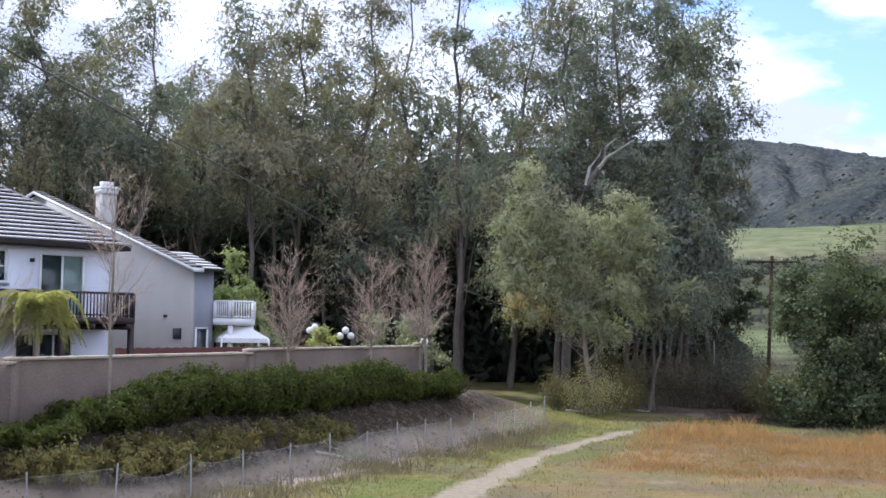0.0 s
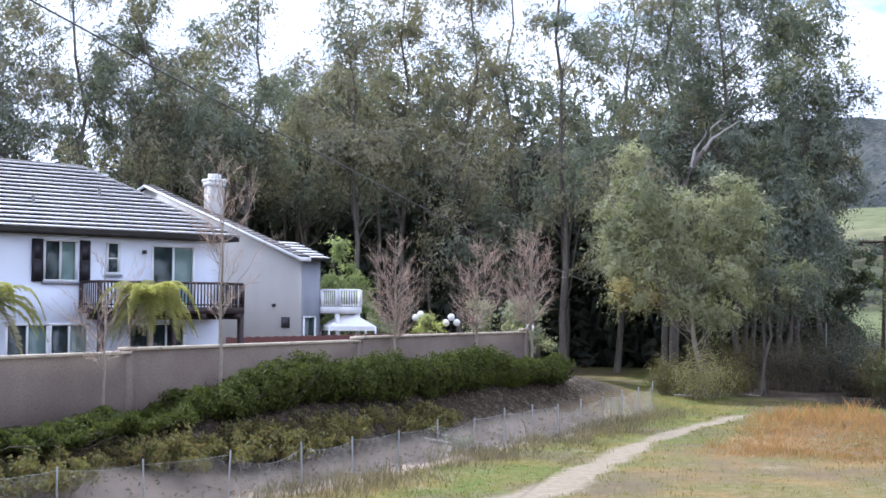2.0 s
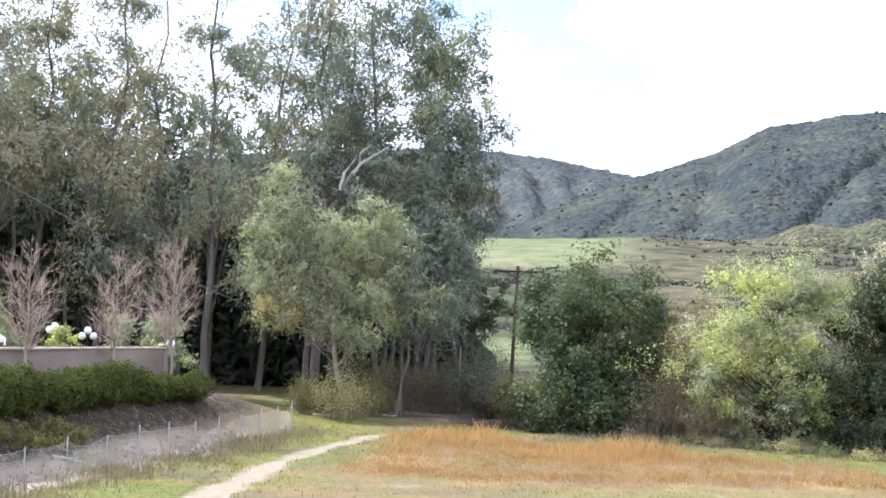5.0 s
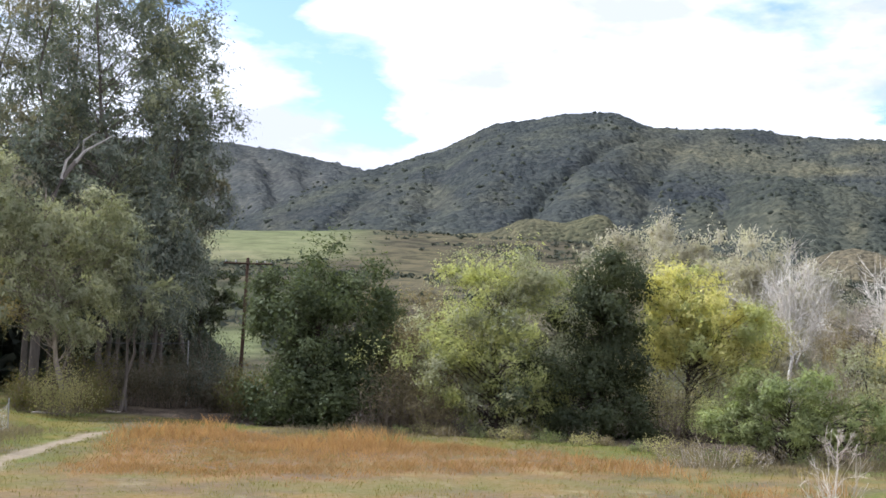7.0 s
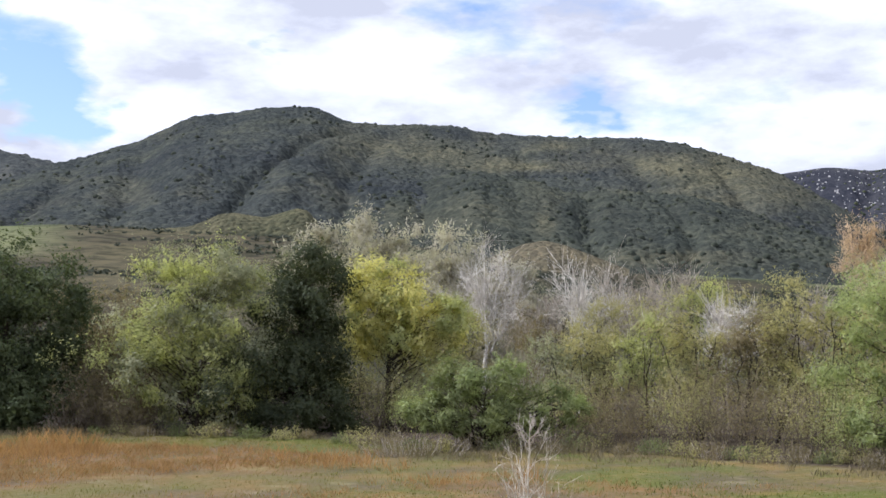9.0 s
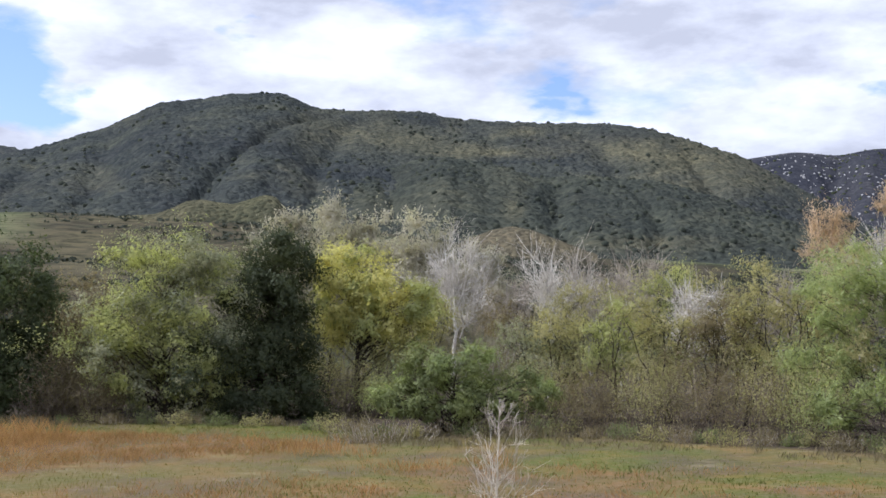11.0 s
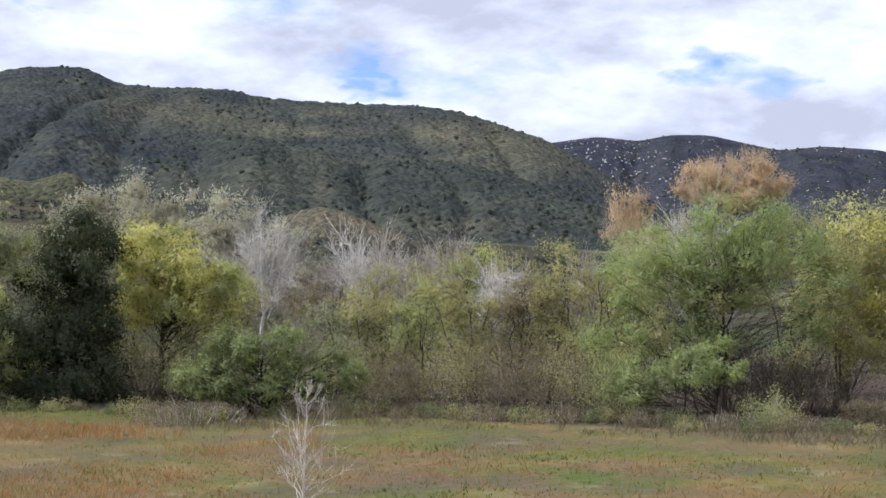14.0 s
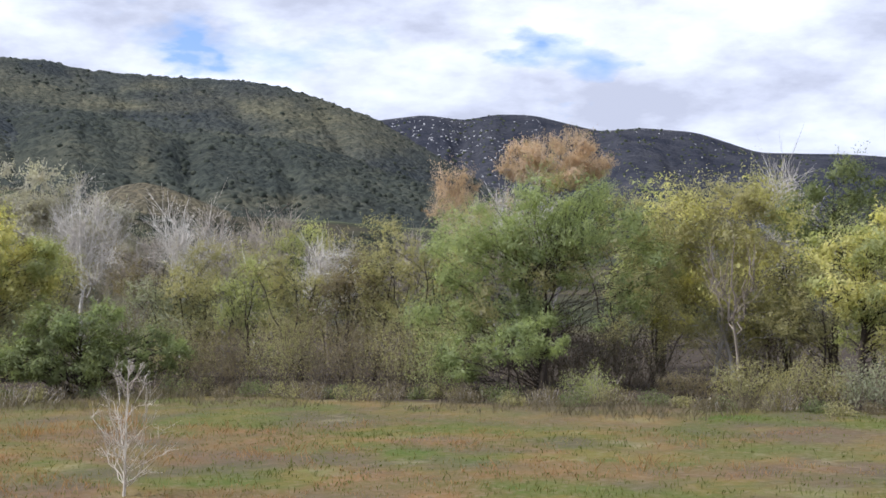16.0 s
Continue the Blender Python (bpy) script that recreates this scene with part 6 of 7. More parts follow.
# pale forked limb and light tree in front of the grove
x, y = polar(-6.7, 73)
crown_tree("pepper_tree", "light olive-green tree with drooping leaves and leaning pale trunk", (x, y, drop(x, y)), 12.0, 0.17,
           [(-3.3, 0, 12.7, 0.9, 1.5), (-3.4, 0, 6.0, 1.4, 0.9), (-4.4, 0, 9.4, 1.3, 1.3), (-3.5, 0, 10.2, 1.6, 2.0), (-3.4, 0, 7.6, 2.0, 2.0), (-0.8, 0, 9.0, 2.0, 2.8), (1.5, 0, 10.8, 1.2, 1.8), (1.5, 0, 7.8, 1.9, 2.2), (-2.6, 0, 5.6, 2.0, 1.3), (1.0, 0, 5.4, 2.0, 1.4)], 150, 0.8, 19000, (0.2, 0.065),
           "pepper_leaf", "bark_tan", 201, 0.5, (-1.4, 0), 0.32, 0.32, second=("gold_leaf", 0.0, "yellowed leaves"), shell=0.3, turned_lobe=1)
x, y = polar(-9.3, 76)
crown_tree("pepper_tree", "grey-green slender tree with thin leaning stems", (x, y, drop(x, y)), 8.5, 0.14, [(0, 0, 7.2, 2.2, 2.2), (0.9, 0, 5.6, 1.8, 1.2), (-1.2, 0, 9.2, 1.6, 1.8)], 60, 0.85, 6800, (0.26, 0.08), "euc_leaf", "bark_euc", 202, 0.45, (0.5, 0), 0.3, shell=0.2, stems=2, second=("pepper_leaf", 0.5, "lighter green leaves"))
for k, (az, d, h, w, m) in enumerate(((-6.6, 71, 2.6, 1.6, "olive_leaf"), (-5.4, 74, 2.0, 1.2, "cover_leaf"), (-7.9, 73, 1.8, 1.2, "cover_leaf"), (-7.2, 78, 3.4, 1.8, "cover_leaf"))):
    x, y = polar(az, d)
    thicket("bush", "yellow-green scrubby bush round the tree foot", (x, y, drop(x, y)), w, w, h, 40, 1800, (0.14, 0.07), m, "twig_brown", 210 + k, group="bushes under the grove")
for k, (az, d, h, w, m, label) in enumerate(((-10.8, 80, 3.0, 2.0, "shade_brush", "brown scrub coloured dark for the shade under the trees"), (-12.6, 80, 4.0, 1.7, "wood_leaf", "blue-green dark scrub bush"), (-13.2, 76, 1.6, 1.2, "shade_brush", "dry brown scrub bush"), (-14.3, 71, 2.8, 1.3, "cover_leaf", "olive scrub bush by the pole"), (-9.0, 82, 3.2, 2.2, "shade_brush", "brown scrub coloured dark for the shade under the trees"), (-11.8, 84, 3.6, 2.0, "shade_brush", "brown scrub coloured dark for the shade under the trees"), (-12.4, 90, 4.2, 2.4, "dark_leaf", "dark scrub bush behind the field"))):
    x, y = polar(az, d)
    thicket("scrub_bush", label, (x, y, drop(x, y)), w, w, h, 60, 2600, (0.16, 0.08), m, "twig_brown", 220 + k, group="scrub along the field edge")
x, y = polar(-12.5, 105)
crown_tree("oak_tree", "dark spreading tree on the slope behind the pole", (x, y, drop(x, y)), 7.5, 0.16, [(0.5, 0, 8.2, 2.0, 1.3), (-1.6, 0, 9.4, 1.3, 1.0), (1.6, 0, 6.6, 1.5, 0.9), (-0.5, 0, 5.2, 1.4, 1.0)], 34, 0.6, 2600, (0.2, 0.1), "dark_leaf", "bark_dark", 233, 0.1, (-1.0, 0), 0.3)


def build_snag():
    """A bleached dead tree whose forked top leans out of the grove."""
    rng = np.random.RandomState(9)
    x, y = polar(-5.4, 82)
    e = thing("dead_tree", (x, y, drop(x, y)), "bleached dead eucalyptus with a pale forked leaning top", "tree")
    base = np.array([x, y, drop(x, y)])

    def at_sight(az, el):
        px, py = polar(az, 82)
        return np.array([px, py, EYE + 82 * math.tan(radians(el))]) - base

    g = Geo()
    g.tube([(0, 0, -0.2), at_sight(-5.5, 0.5), at_sight(-5.7, 3.6), at_sight(-5.85, 5.2), at_sight(-6.3, 6.2), at_sight(-6.76, 6.82)], (0.30, 0.27, 0.23, 0.20, 0.16, 0.13), 8)
    part("trunk", g, M["bark_euc"], e)
    for pts in (((-6.74, 6.8), (-7.1, 7.3), (-7.5, 7.5), (-8.25, 7.95)), ((-6.7, 6.76), (-7.0, 7.25), (-7.05, 7.7), (-7.55, 8.1)), ((-6.2, 6.05), (-6.35, 6.9), (-6.8, 7.5), (-7.0, 8.0))):
        g = Geo()
        g.tube([at_sight(*q) + rng.normal(0, 0.05, 3) for q in pts], (0.13, 0.10, 0.07, 0.03), 6)
        part("limb", g, M["bark_pale"], e)


build_snag()


# ---- poles and cables ----
def build_pole():
    x, y = polar(-14.05, 80)
    z = drop(x, y)
    e = thing("utility_pole", (x, y, z), "brown timber utility pole with a single crossarm", "utility pole")
    g = Geo()
    g.tube([(-0.18, 0, -0.5), (0, 0, 4.5), (0.12, 0, 9.05 - z), (0.12, 0, 9.08 - z)], (0.125, 0.11, 0.095, 0.04), 10)
    part("pole", g, M["pole_wood"], e)
    g = Geo()
    zc = 8.72 - z
    right = np.array([math.cos(radians(-14)), math.sin(radians(-14)), 0])
    c = np.array([0.12, -0.16, zc])
    g.tube([c - right * 1.45, c, c + right * 1.45], (0.055, 0.055, 0.055), 4)
    arm = part("crossarm", g, M["pole_wood"], e)
    for off in (-1.35, -0.75, 0.5, 1.0, 1.35):
        g = Geo()
        q = c + right * off
        lathe(g, [(0.02, q[2] + 0.05), (0.045, q[2] + 0.1), (0.05, q[2] + 0.15), (0.03, q[2] + 0.19), (0.008, q[2] + 0.21)], 8, q[:2])
        part("insulator", g, M["rock"], arm)


build_pole()


def cable(name, label, points, r):
    g = Geo()
    pts = np.array(points, float)
    t = np.linspace(0, len(pts) - 1, 40)
    p = np.stack([np.interp(t, np.arange(len(pts)), pts[:, i]) for i in range(3)], -1)
    for _ in range(6):
        p[1:-1] = (p[:-2] + 2 * p[1:-1] + p[2:]) / 4
    g.tube(p, np.full(40, r), 4)
    tagged(part(name, g, M["cable"]), label, "cable")


def sight(az, el, d):
    x, y = polar(az, d)
    return x, y, EYE + d * math.tan(radians(el))


cable("power_cable", "sagging black overhead power cable", [sight(30, 16.2, 20), sight(22.7, 12.82, 25), sight(14.3, 8.74, 33), sight(9.7, 6.55, 40), sight(4.1, 3.62, 52), sight(-2.3, 0.83, 70), sight(-7.6, -0.87, 78), sight(-11.7, -0.70, 82)], 0.022)
x, y = polar(-11.75, 82)
e = thing("short_pole", (x, y, drop(x, y)), "thin grey pole that carries the low cable", "pole")
g = Geo()
g.tube([(0, 0, -0.3), (0, 0, 2), (0, 0, 4.0)], (0.045, 0.04, 0.035), 6)
part("pole", g, M["galvanised"], e)


# ---- trees along the field edge ----
def at(az, d):
    x, y = polar(az, d)
    return x, y, drop(x, y)


crown_tree("oak_tree", "dense dark green evergreen oak at the field edge", at(-17.3, 68), 6.5, 0.3,
           [(0.2, 0, 7.6, 2.6, 1.9), (-1.4, 0, 5.6, 2.2, 2.6), (2.2, 0, 5.8, 1.9, 2.8), (0.2, 0, 3.2, 3.0, 2.6), (1.6, -0.8, 1.5, 2.3, 1.5), (-1.6, -0.8, 1.6, 2.1, 1.5), (0, -1.4, 1.4, 2.2, 1.4), (0.4, -1.0, 2.8, 2.6, 1.6)], 190, 0.95, 27000, (0.137, 0.085), "oak_leaf", "bark_dark", 251, 0.1, shell=0.35, tight=0.27, core=0.28)
for k, (az, d, h, w, m, lab) in enumerate(((-21.6, 70, 5.6, 2.4, "brush_leaf", "tall grey-brown leafless thicket"), (-20.6, 66, 3.0, 2.0, "brush_leaf", "grey-brown dry brush beside the oak"), (-22.4, 65, 3.0, 1.9, "brush_leaf", "grey-brown dry brush beside the oak"))):
    thicket("brush_thicket", lab, at(az, d), w, w, h, 110, 3200, (0.12, 0.06), m, "twig_brown", 260 + k, group="dry brush along the field edge")
thicket("bush", "small lime-green sprouting bush beside the oak", at(-20.1, 65), 0.9, 0.9, 4.4, 14, 700, (0.17, 0.09), "lime_leaf", "twig_brown", 266, low=0.75)
crown_tree("willow_tree", "yellow-green willow with an arching open crown", at(-25.3, 65), 6.0, 0.24,
           [(-1.9, 0, 8.2, 1.4, 0.9), (0.5, 0, 8.2, 1.6, 1.0), (2.0, 0, 7.8, 1.2, 1.0), (-0.6, 0, 6.2, 2.2, 1.3), (-2.6, 0, 4.8, 1.8, 1.3), (1.4, 0, 5.4, 2.4, 1.7), (-2.0, 0, 3.0, 2.4, 1.6), (1.0, 0, 3.0, 2.8, 1.6), (0.6, 0, 1.5, 3.0, 1.3)], 200, 0.8, 26000, (0.137, 0.062), "lime_leaf", "bark_dark", 252, 0.1, (-0.4, 0), 0.2, 0.3, second=("pepper_leaf", 0.45, "duller green leaves"), shell=0.4)
crown_tree("oak_tree", "tall dark evergreen oak between willow and yellow tree", at(-29.7, 66.5), 7.5, 0.28,
           [(0.3, 0, 8.3, 1.5, 1.0), (0.3, 0, 6.9, 2.0, 1.4), (-1.4, 0, 6.4, 1.5, 1.2), (-0.6, 0, 5.2, 2.3, 1.6), (-1.8, 0, 3.4, 2.2, 1.7), (0.5, 0, 3.6, 2.0, 1.8), (-3.2, -2.4, 1.5, 2.2, 1.3), (-0.8, -2.2, 1.5, 2.3, 1.4), (1.0, -1.6, 1.3, 2.0, 1.3), (-1.6, -2.0, 3.2, 1.8, 1.3)], 160, 0.85, 24000, (0.135, 0.075), "dark_leaf", "bark_dark", 253, 0.1, shell=0.3, tight=0.28, core=0.28)
crown_tree("yellow_tree", "tree with bright yellow leaves and dark crooked trunk", at(-33.4, 68), 5.6, 0.2,
           [(-0.4, 0, 7.4, 2.0, 1.2), (0.8, 0, 6.4, 2.2, 1.2), (-1.0, 0, 5.8, 1.6, 1.2), (2.8, 0, 5.4, 1.6, 1.1), (2.4, 0, 4.2, 1.7, 0.9), (0.4, 0, 4.6, 2.0, 1.0), (-1.4, 0, 4.4, 1.3, 1.0)], 110, 0.72, 15000, (0.15, 0.075), "yellow_leaf", "bark_dark", 254, 0.15, (-0.2, 0), 0.25, 0.28, shell=0.4, second=("lime_leaf", 0.3, "yellow-green leaves"))
thicket("brush_thicket", "olive brown brush under the yellow tree", at(-32.4, 67), 2.4, 1.8, 3.2, 80, 2600, (0.13, 0.06), "olive_leaf", "twig_brown", 270, group="dry brush along the field edge")
thicket("brush_thicket", "olive green brush under the yellow tree", at(-35.6, 67), 2.2, 1.8, 3.6, 80, 3000, (0.13, 0.06), "pepper_leaf", "twig_brown", 273, group="dry brush along the field edge")
thicket("brush_thicket", "yellow-green sprouting brush under the yellow tree", at(-34.4, 64), 1.2, 1.2, 2.4, 40, 1600, (0.14, 0.06), "lime_leaf", "twig_brown", 271, group="dry brush along the field edge")
crown_tree("green_shrub", "rounded fresh-green shrub at the field edge", at(-37.6, 55), 2.4, 0.12, [(-0.9, 0, 2.9, 1.3, 0.8), (0.7, 0, 2.7, 1.6, 0.9), (-1.3, 0, 1.6, 1.5, 1.0), (1.4, 0, 1.4, 1.8, 0.9), (0, 0, 1.2, 2.2, 1.0), (2.9, 0, 1.8, 1.3, 0.9), (-2.3, 0, 1.5, 1.2, 0.8)], 96, 0.46, 11500, (0.13, 0.05), "deep_green_leaf", "bark_dark", 255, 0.1, limb_from=0.1, shell=0.4, category="shrub", second=("green_leaf", 0.25, "lighter green leaves"))
thicket("fallen_brush", "low heap of cut grey-green twigs beside fallen boards", at(4.1, 44.0), 1.1, 0.6, 0.35, 40, 500, (0.09, 0.04), "pepper_leaf", "twig_grey", 274, group="fallen branches", low=0.0)
thicket("fallen_brush", "pile of grey fallen branches and dry brush", at(-34.4, 52), 2.6, 1.0, 0.9, 60, 500, (0.10, 0.05), "brush_leaf", "twig_grey", 272, group="fallen branches", turn=-30, low=0.0)

edge_rng = np.random.RandomState(41)
for k in range(46):
    az = -19.5 - k * 1.15 + edge_rng.uniform(-0.4, 0.4)
    hh = edge_rng.uniform(0.3, 0.8) if az > -37 else edge_rng.uniform(0.35, 0.95)
    thicket("dry_brush", ("tangled grey-brown dry brush at the field edge", "low fresh green weeds at the field edge", "low olive weeds at the field edge")[k % 3], at(az, float(field_edge(az)) + edge_rng.uniform(-0.4, 1.6)), hh * 1.4, hh * 1.1, hh, 26, 420, (0.10, 0.045), ("brush_leaf", "deep_green_leaf", "olive_leaf")[k % 3], ("twig_grey", "twig_brown", "twig_brown")[k % 3], 800 + k, group="dry brush along the field edge", stem_r=0.012, low=0.0)

# pale leafless trees behind
for az, d, h, sp, lean, bark, twig, lab in (
        (-37.5, 84, 10.4, 2.6, 0.0, "bark_white", "twig_white", "tall white-barked leafless tree with a broad fan of limbs"), (-41.7, 80, 9.9, 2.3, 0.2, "bark_white", "twig_white", "tall white-barked leafless tree with a vase-shaped top"), (-39.7, 86, 8.2, 1.7, 0.3, "bark_pale", "twig_grey", "pale leafless tree behind the thicket"),
        (-44.9, 74, 8.0, 1.7, -0.9, "bark_white", "twig_grey", "leaning white-barked leafless tree"), (-43.4, 82, 9.0, 1.9, 0.0, "bark_pale", "twig_grey", "pale leafless tree behind the thicket"), (-45.6, 80, 9.2, 1.7, 0.0, "bark_pale", "twig_grey", "pale leafless tree behind the thicket"), (-48.0, 70, 7.1, 1.9, -0.3, "bark_tan", "twig_white", "pale leafless tree with rounded crown"), (-51.6, 70, 7.4, 1.2, -0.2, "bark_pale", "twig_grey", "pale thin leafless tree"),
        (-56.3, 82, 11.2, 2.0, 0.0, "bark_pale", "twig_white", "pale grey leafless tree beside the orange trees"), (-67.7, 72, 11.0, 1.1, 0.0, "bark_pale", "twig_white", "pale leafless tree above the green tree")):
    fan_tree("bare_tree", lab, at(az, d), h, 0.0155 * h, sp, int(280 - az * 7), bark, twig, lean=lean, group="bare trees behind the thicket", twig_w=0.012)
fan_tree("bare_tree", "pale-barked leafless tree in the yellow thicket", at(-65.7, 54.4), 7.8, 0.075, 1.3, 287, "bark_tan", "twig_brown", 0.3, 6, -0.3, twigs_each=2, group="bare trees behind the thicket")
for k, (az, d, h, sp) in enumerate(((-30.2, 100, 12.6, 2.6), (-32.2, 104, 13.6, 3.0), (-34.5, 102, 12.9, 3.0), (-36.3, 98, 12.2, 2.6), (-38.4, 96, 10.0, 2.0))):
    crown_tree("pale_tree", "broad pale silvery tree in tiny bud in the far row", at(az, d), h * 0.72, 0.16, [(0, 0, h * 0.87, sp * 0.9, h * 0.14), (-sp * 0.5, 0, h * 0.66, sp * 0.8, h * 0.15), (sp * 0.5, 0, h * 0.66, sp * 0.8, h * 0.15), (0, 0, h * 0.42, sp * 1.3, h * 0.2)], 60, 0.9, 6600, (0.34, 0.095), "bud_leaf", "bark_pale", 300 + k, -0.7, limb_from=0.2, shell=0.2, tight=0.3, stems=3, group="far row of pale trees", core=0.1)
crown_tree("orange_tree", "tall broad tree with a domed crown of orange-brown buds", at(-58.0, 88), 12.4, 0.26, [(0, 0, 12.9, 2.8, 1.3), (-2.3, 0, 12.1, 1.5, 1.2), (2.3, 0, 12.1, 1.5, 1.2), (0, 0, 11.4, 3.2, 0.8)], 150, 0.7, 12000, (0.26, 0.036), "orange_bud", "bark_pale", 320, -0.9, limb_from=0.5, shell=0.2, tight=0.0, flat=0.6, group="orange-twigged trees", core=0.16)
crown_tree("orange_tree", "smaller tree with a rounded crown of orange-brown buds", at(-53.6, 92), 10.8, 0.2, [(0, 0, 11.2, 1.5, 1.1), (-0.4, 0, 9.8, 1.8, 1.0), (0.8, 0, 8.6, 2.2, 1.2)], 60, 0.7, 4600, (0.26, 0.036), "orange_bud", "bark_pale", 322, -0.9, limb_from=0.4, shell=0.2, tight=0.3, group="orange-twigged trees", core=0.12)
crown_tree("bud_tree", "pale brown budding tree below the orange crowns", at(-55.2, 86), 8.6, 0.2, [(-1.6, 0, 8.4, 2.0, 1.4), (1.2, 0, 8.8, 1.8, 1.3), (0, 0, 6.4, 3.0, 1.8)], 60, 0.8, 4600, (0.24, 0.04), "bud_leaf", "bark_pale", 323, -0.7, limb_from=0.2, shell=0.2, stems=2, core=0.12, second=("orange_bud", 0.4, "orange-brown buds"))

# mixed thicket to the right
for k, (az, d, rx, h, n, ln, m, tw, lab) in enumerate((
        (-41.2, 60, 1.8, 3.2, 60, 2600, "olive_leaf", "twig_brown", "olive brown willow thicket"), (-43.6, 58, 1.8, 3.0, 60, 2600, "brush_leaf", "twig_brown", "brown twiggy willow thicket"), (-46.2, 57, 2.0, 3.4, 70, 2800, "olive_leaf", "twig_brown", "olive brown willow thicket"),
        (-48.8, 56, 1.8, 3.2, 70, 2600, "brush_leaf", "twig_brown", "brown twiggy willow thicket"), (-51.2, 55, 1.8, 3.4, 70, 2600, "olive_leaf", "twig_brown", "olive brown willow thicket"),
        (-39.4, 70, 2.4, 5.8, 80, 2400, "brush_leaf", "twig_grey", "grey-brown leafless willow thicket"), (-53.2, 53, 1.6, 2.8, 50, 2400, "lime_leaf", "twig_brown", "low yellow-green sprouting thicket"))):
    thicket("willow_thicket", lab, at(az, d), rx, rx, h, n, ln, (0.12, 0.04), m, tw, 330 + k, group="willow thicket", low=0.2)


def willow_bush(az, d, w, h, mat, seed, label, n=2900):
    """A many-stemmed willow with a lumpy crown."""
    rng = np.random.RandomState(seed)
    lobes = [(rng.uniform(-0.6, 0.6) * w, rng.uniform(-0.4, 0.4) * w, h * f, w * rng.uniform(0.5, 0.75), h * 0.14) for f in (0.84, 0.72, 0.66, 0.5, 0.42, 0.28)]
    return crown_tree("willow_bush", label, at(az, d), h * 0.8, 0.12, lobes, 56, 0.6, n, (0.17, 0.042), mat, "bark_dark", seed, -0.35, limb_from=0.1, shell=0.2, stems=4, tight=0.42, core=0.12, group="willow thicket", category="willow")


for k, (az, d, w, h, m, lab) in enumerate((
        (-20.4, 73, 2.6, 7.2, "brush_leaf", "tall grey-brown willow beside the oak"), (-22.4, 72, 2.4, 7.4, "brush_leaf", "tall grey-brown willow beside the oak"), (-21.4, 70, 2.4, 5.4, "brush_leaf", "tall grey-brown willow beside the oak"), (-27.9, 69, 2.2, 9.0, "pepper_leaf", "grey-green willow behind the oaks"), (-34.8, 80, 2.6, 7.6, "brush_leaf", "grey-brown willow behind the yellow tree"), (-31.6, 73, 2.4, 5.6, "olive_leaf", "olive willow behind the yellow tree"), (-36.6, 74, 2.4, 6.0, "olive_leaf", "olive willow behind the yellow tree"),
        (-34.0, 69.5, 2.2, 4.4, "olive_leaf", "olive brown willow under the yellow tree"), (-40.4, 74, 2.4, 6.4, "brush_leaf", "grey-brown leafless willow in the thicket"), (-42.8, 74, 2.4, 7.0, "olive_leaf", "olive budding willow in the thicket"), (-45.0, 73, 2.4, 7.6, "olive_leaf", "olive budding willow in the thicket"), (-47.2, 75, 2.4, 8.4, "lime_leaf", "yellow-green budding willow in the thicket"), (-49.8, 74, 2.6, 8.2, "olive_leaf", "olive budding willow in the thicket"), (-52.4, 73, 2.6, 8.8, "green_leaf", "green budding willow in the thicket"), (-54.4, 72, 2.4, 8.8, "olive_leaf", "olive budding willow in the thicket"),
        (-40.6, 64, 2.0, 4.6, "pepper_leaf", "grey-green willow in the thicket"), (-42.4, 64, 2.0, 5.4, "olive_leaf", "olive budding willow in the thicket"), (-44.4, 63, 2.0, 5.8, "lime_leaf", "yellow-green budding willow in the thicket"), (-46.6, 62, 2.2, 6.0, "olive_leaf", "olive budding willow in the thicket"), (-48.6, 61, 2.0, 6.0, "brush_leaf", "brown twiggy willow in the thicket"), (-50.4, 61, 2.2, 6.6, "olive_leaf", "olive budding willow in the thicket"), (-52.4, 60, 2.2, 6.8, "olive_leaf", "olive budding willow in the thicket"),
        (-60.6, 68, 2.8, 8.8, "green_leaf", "green budding willow in the thicket"), (-62.6, 66, 2.4, 9.0, "olive_leaf", "olive budding willow in the thicket"), (-72.4, 64, 3.0, 9.0, "olive_leaf", "olive budding willow in the thicket"), (-75.6, 60, 3.0, 8.0, "olive_leaf", "olive budding willow in the thicket"),
        (-62.2, 60, 2.2, 6.6, "olive_leaf", "olive budding willow in the thicket"), (-67.6, 60, 2.4, 7.0, "olive_leaf", "olive budding willow in the thicket"), (-69.4, 57, 2.2, 5.4, "olive_leaf", "olive budding willow in the thicket"), (-71.4, 60, 2.6, 7.4, "lime_leaf", "yellow-green budding willow in the thicket"))):
    willow_bush(az, d, w, h, m, 700 + k, lab, 4600 if k < 3 else 2900)
crown_tree("willow_tree", "broad fresh-green willow with arching dark limbs", at(-57.4, 56), 4.8, 0.24,
           [(0.8, 0, 8.0, 2.3, 1.0), (-1.6, 0, 6.8, 2.2, 1.2), (-3.4, 0, 5.6, 1.9, 1.3), (2.6, 0, 6.9, 2.0, 1.3), (-4.6, 0, 3.6, 1.5, 1.3), (-2.2, 0, 3.6, 1.8, 1.2), (4.2, 0, 5.2, 1.7, 1.5), (0.4, 0, 5.0, 2.4, 1.2), (4.2, 0, 3.9, 1.5, 0.9), (0.2, -0.8, 6.2, 2.2, 1.0), (-3.6, -0.6, 1.7, 1.8, 1.1), (-0.6, 0.4, 3.0, 1.8, 1.0)], 220, 0.7, 24000, (0.15, 0.04), "green_leaf", "bark_dark", 256, -0.45, (0.3, 0), 0.15, 0.3, shell=0.3, stems=3, second=("olive_leaf", 0.12, "olive leaves"))
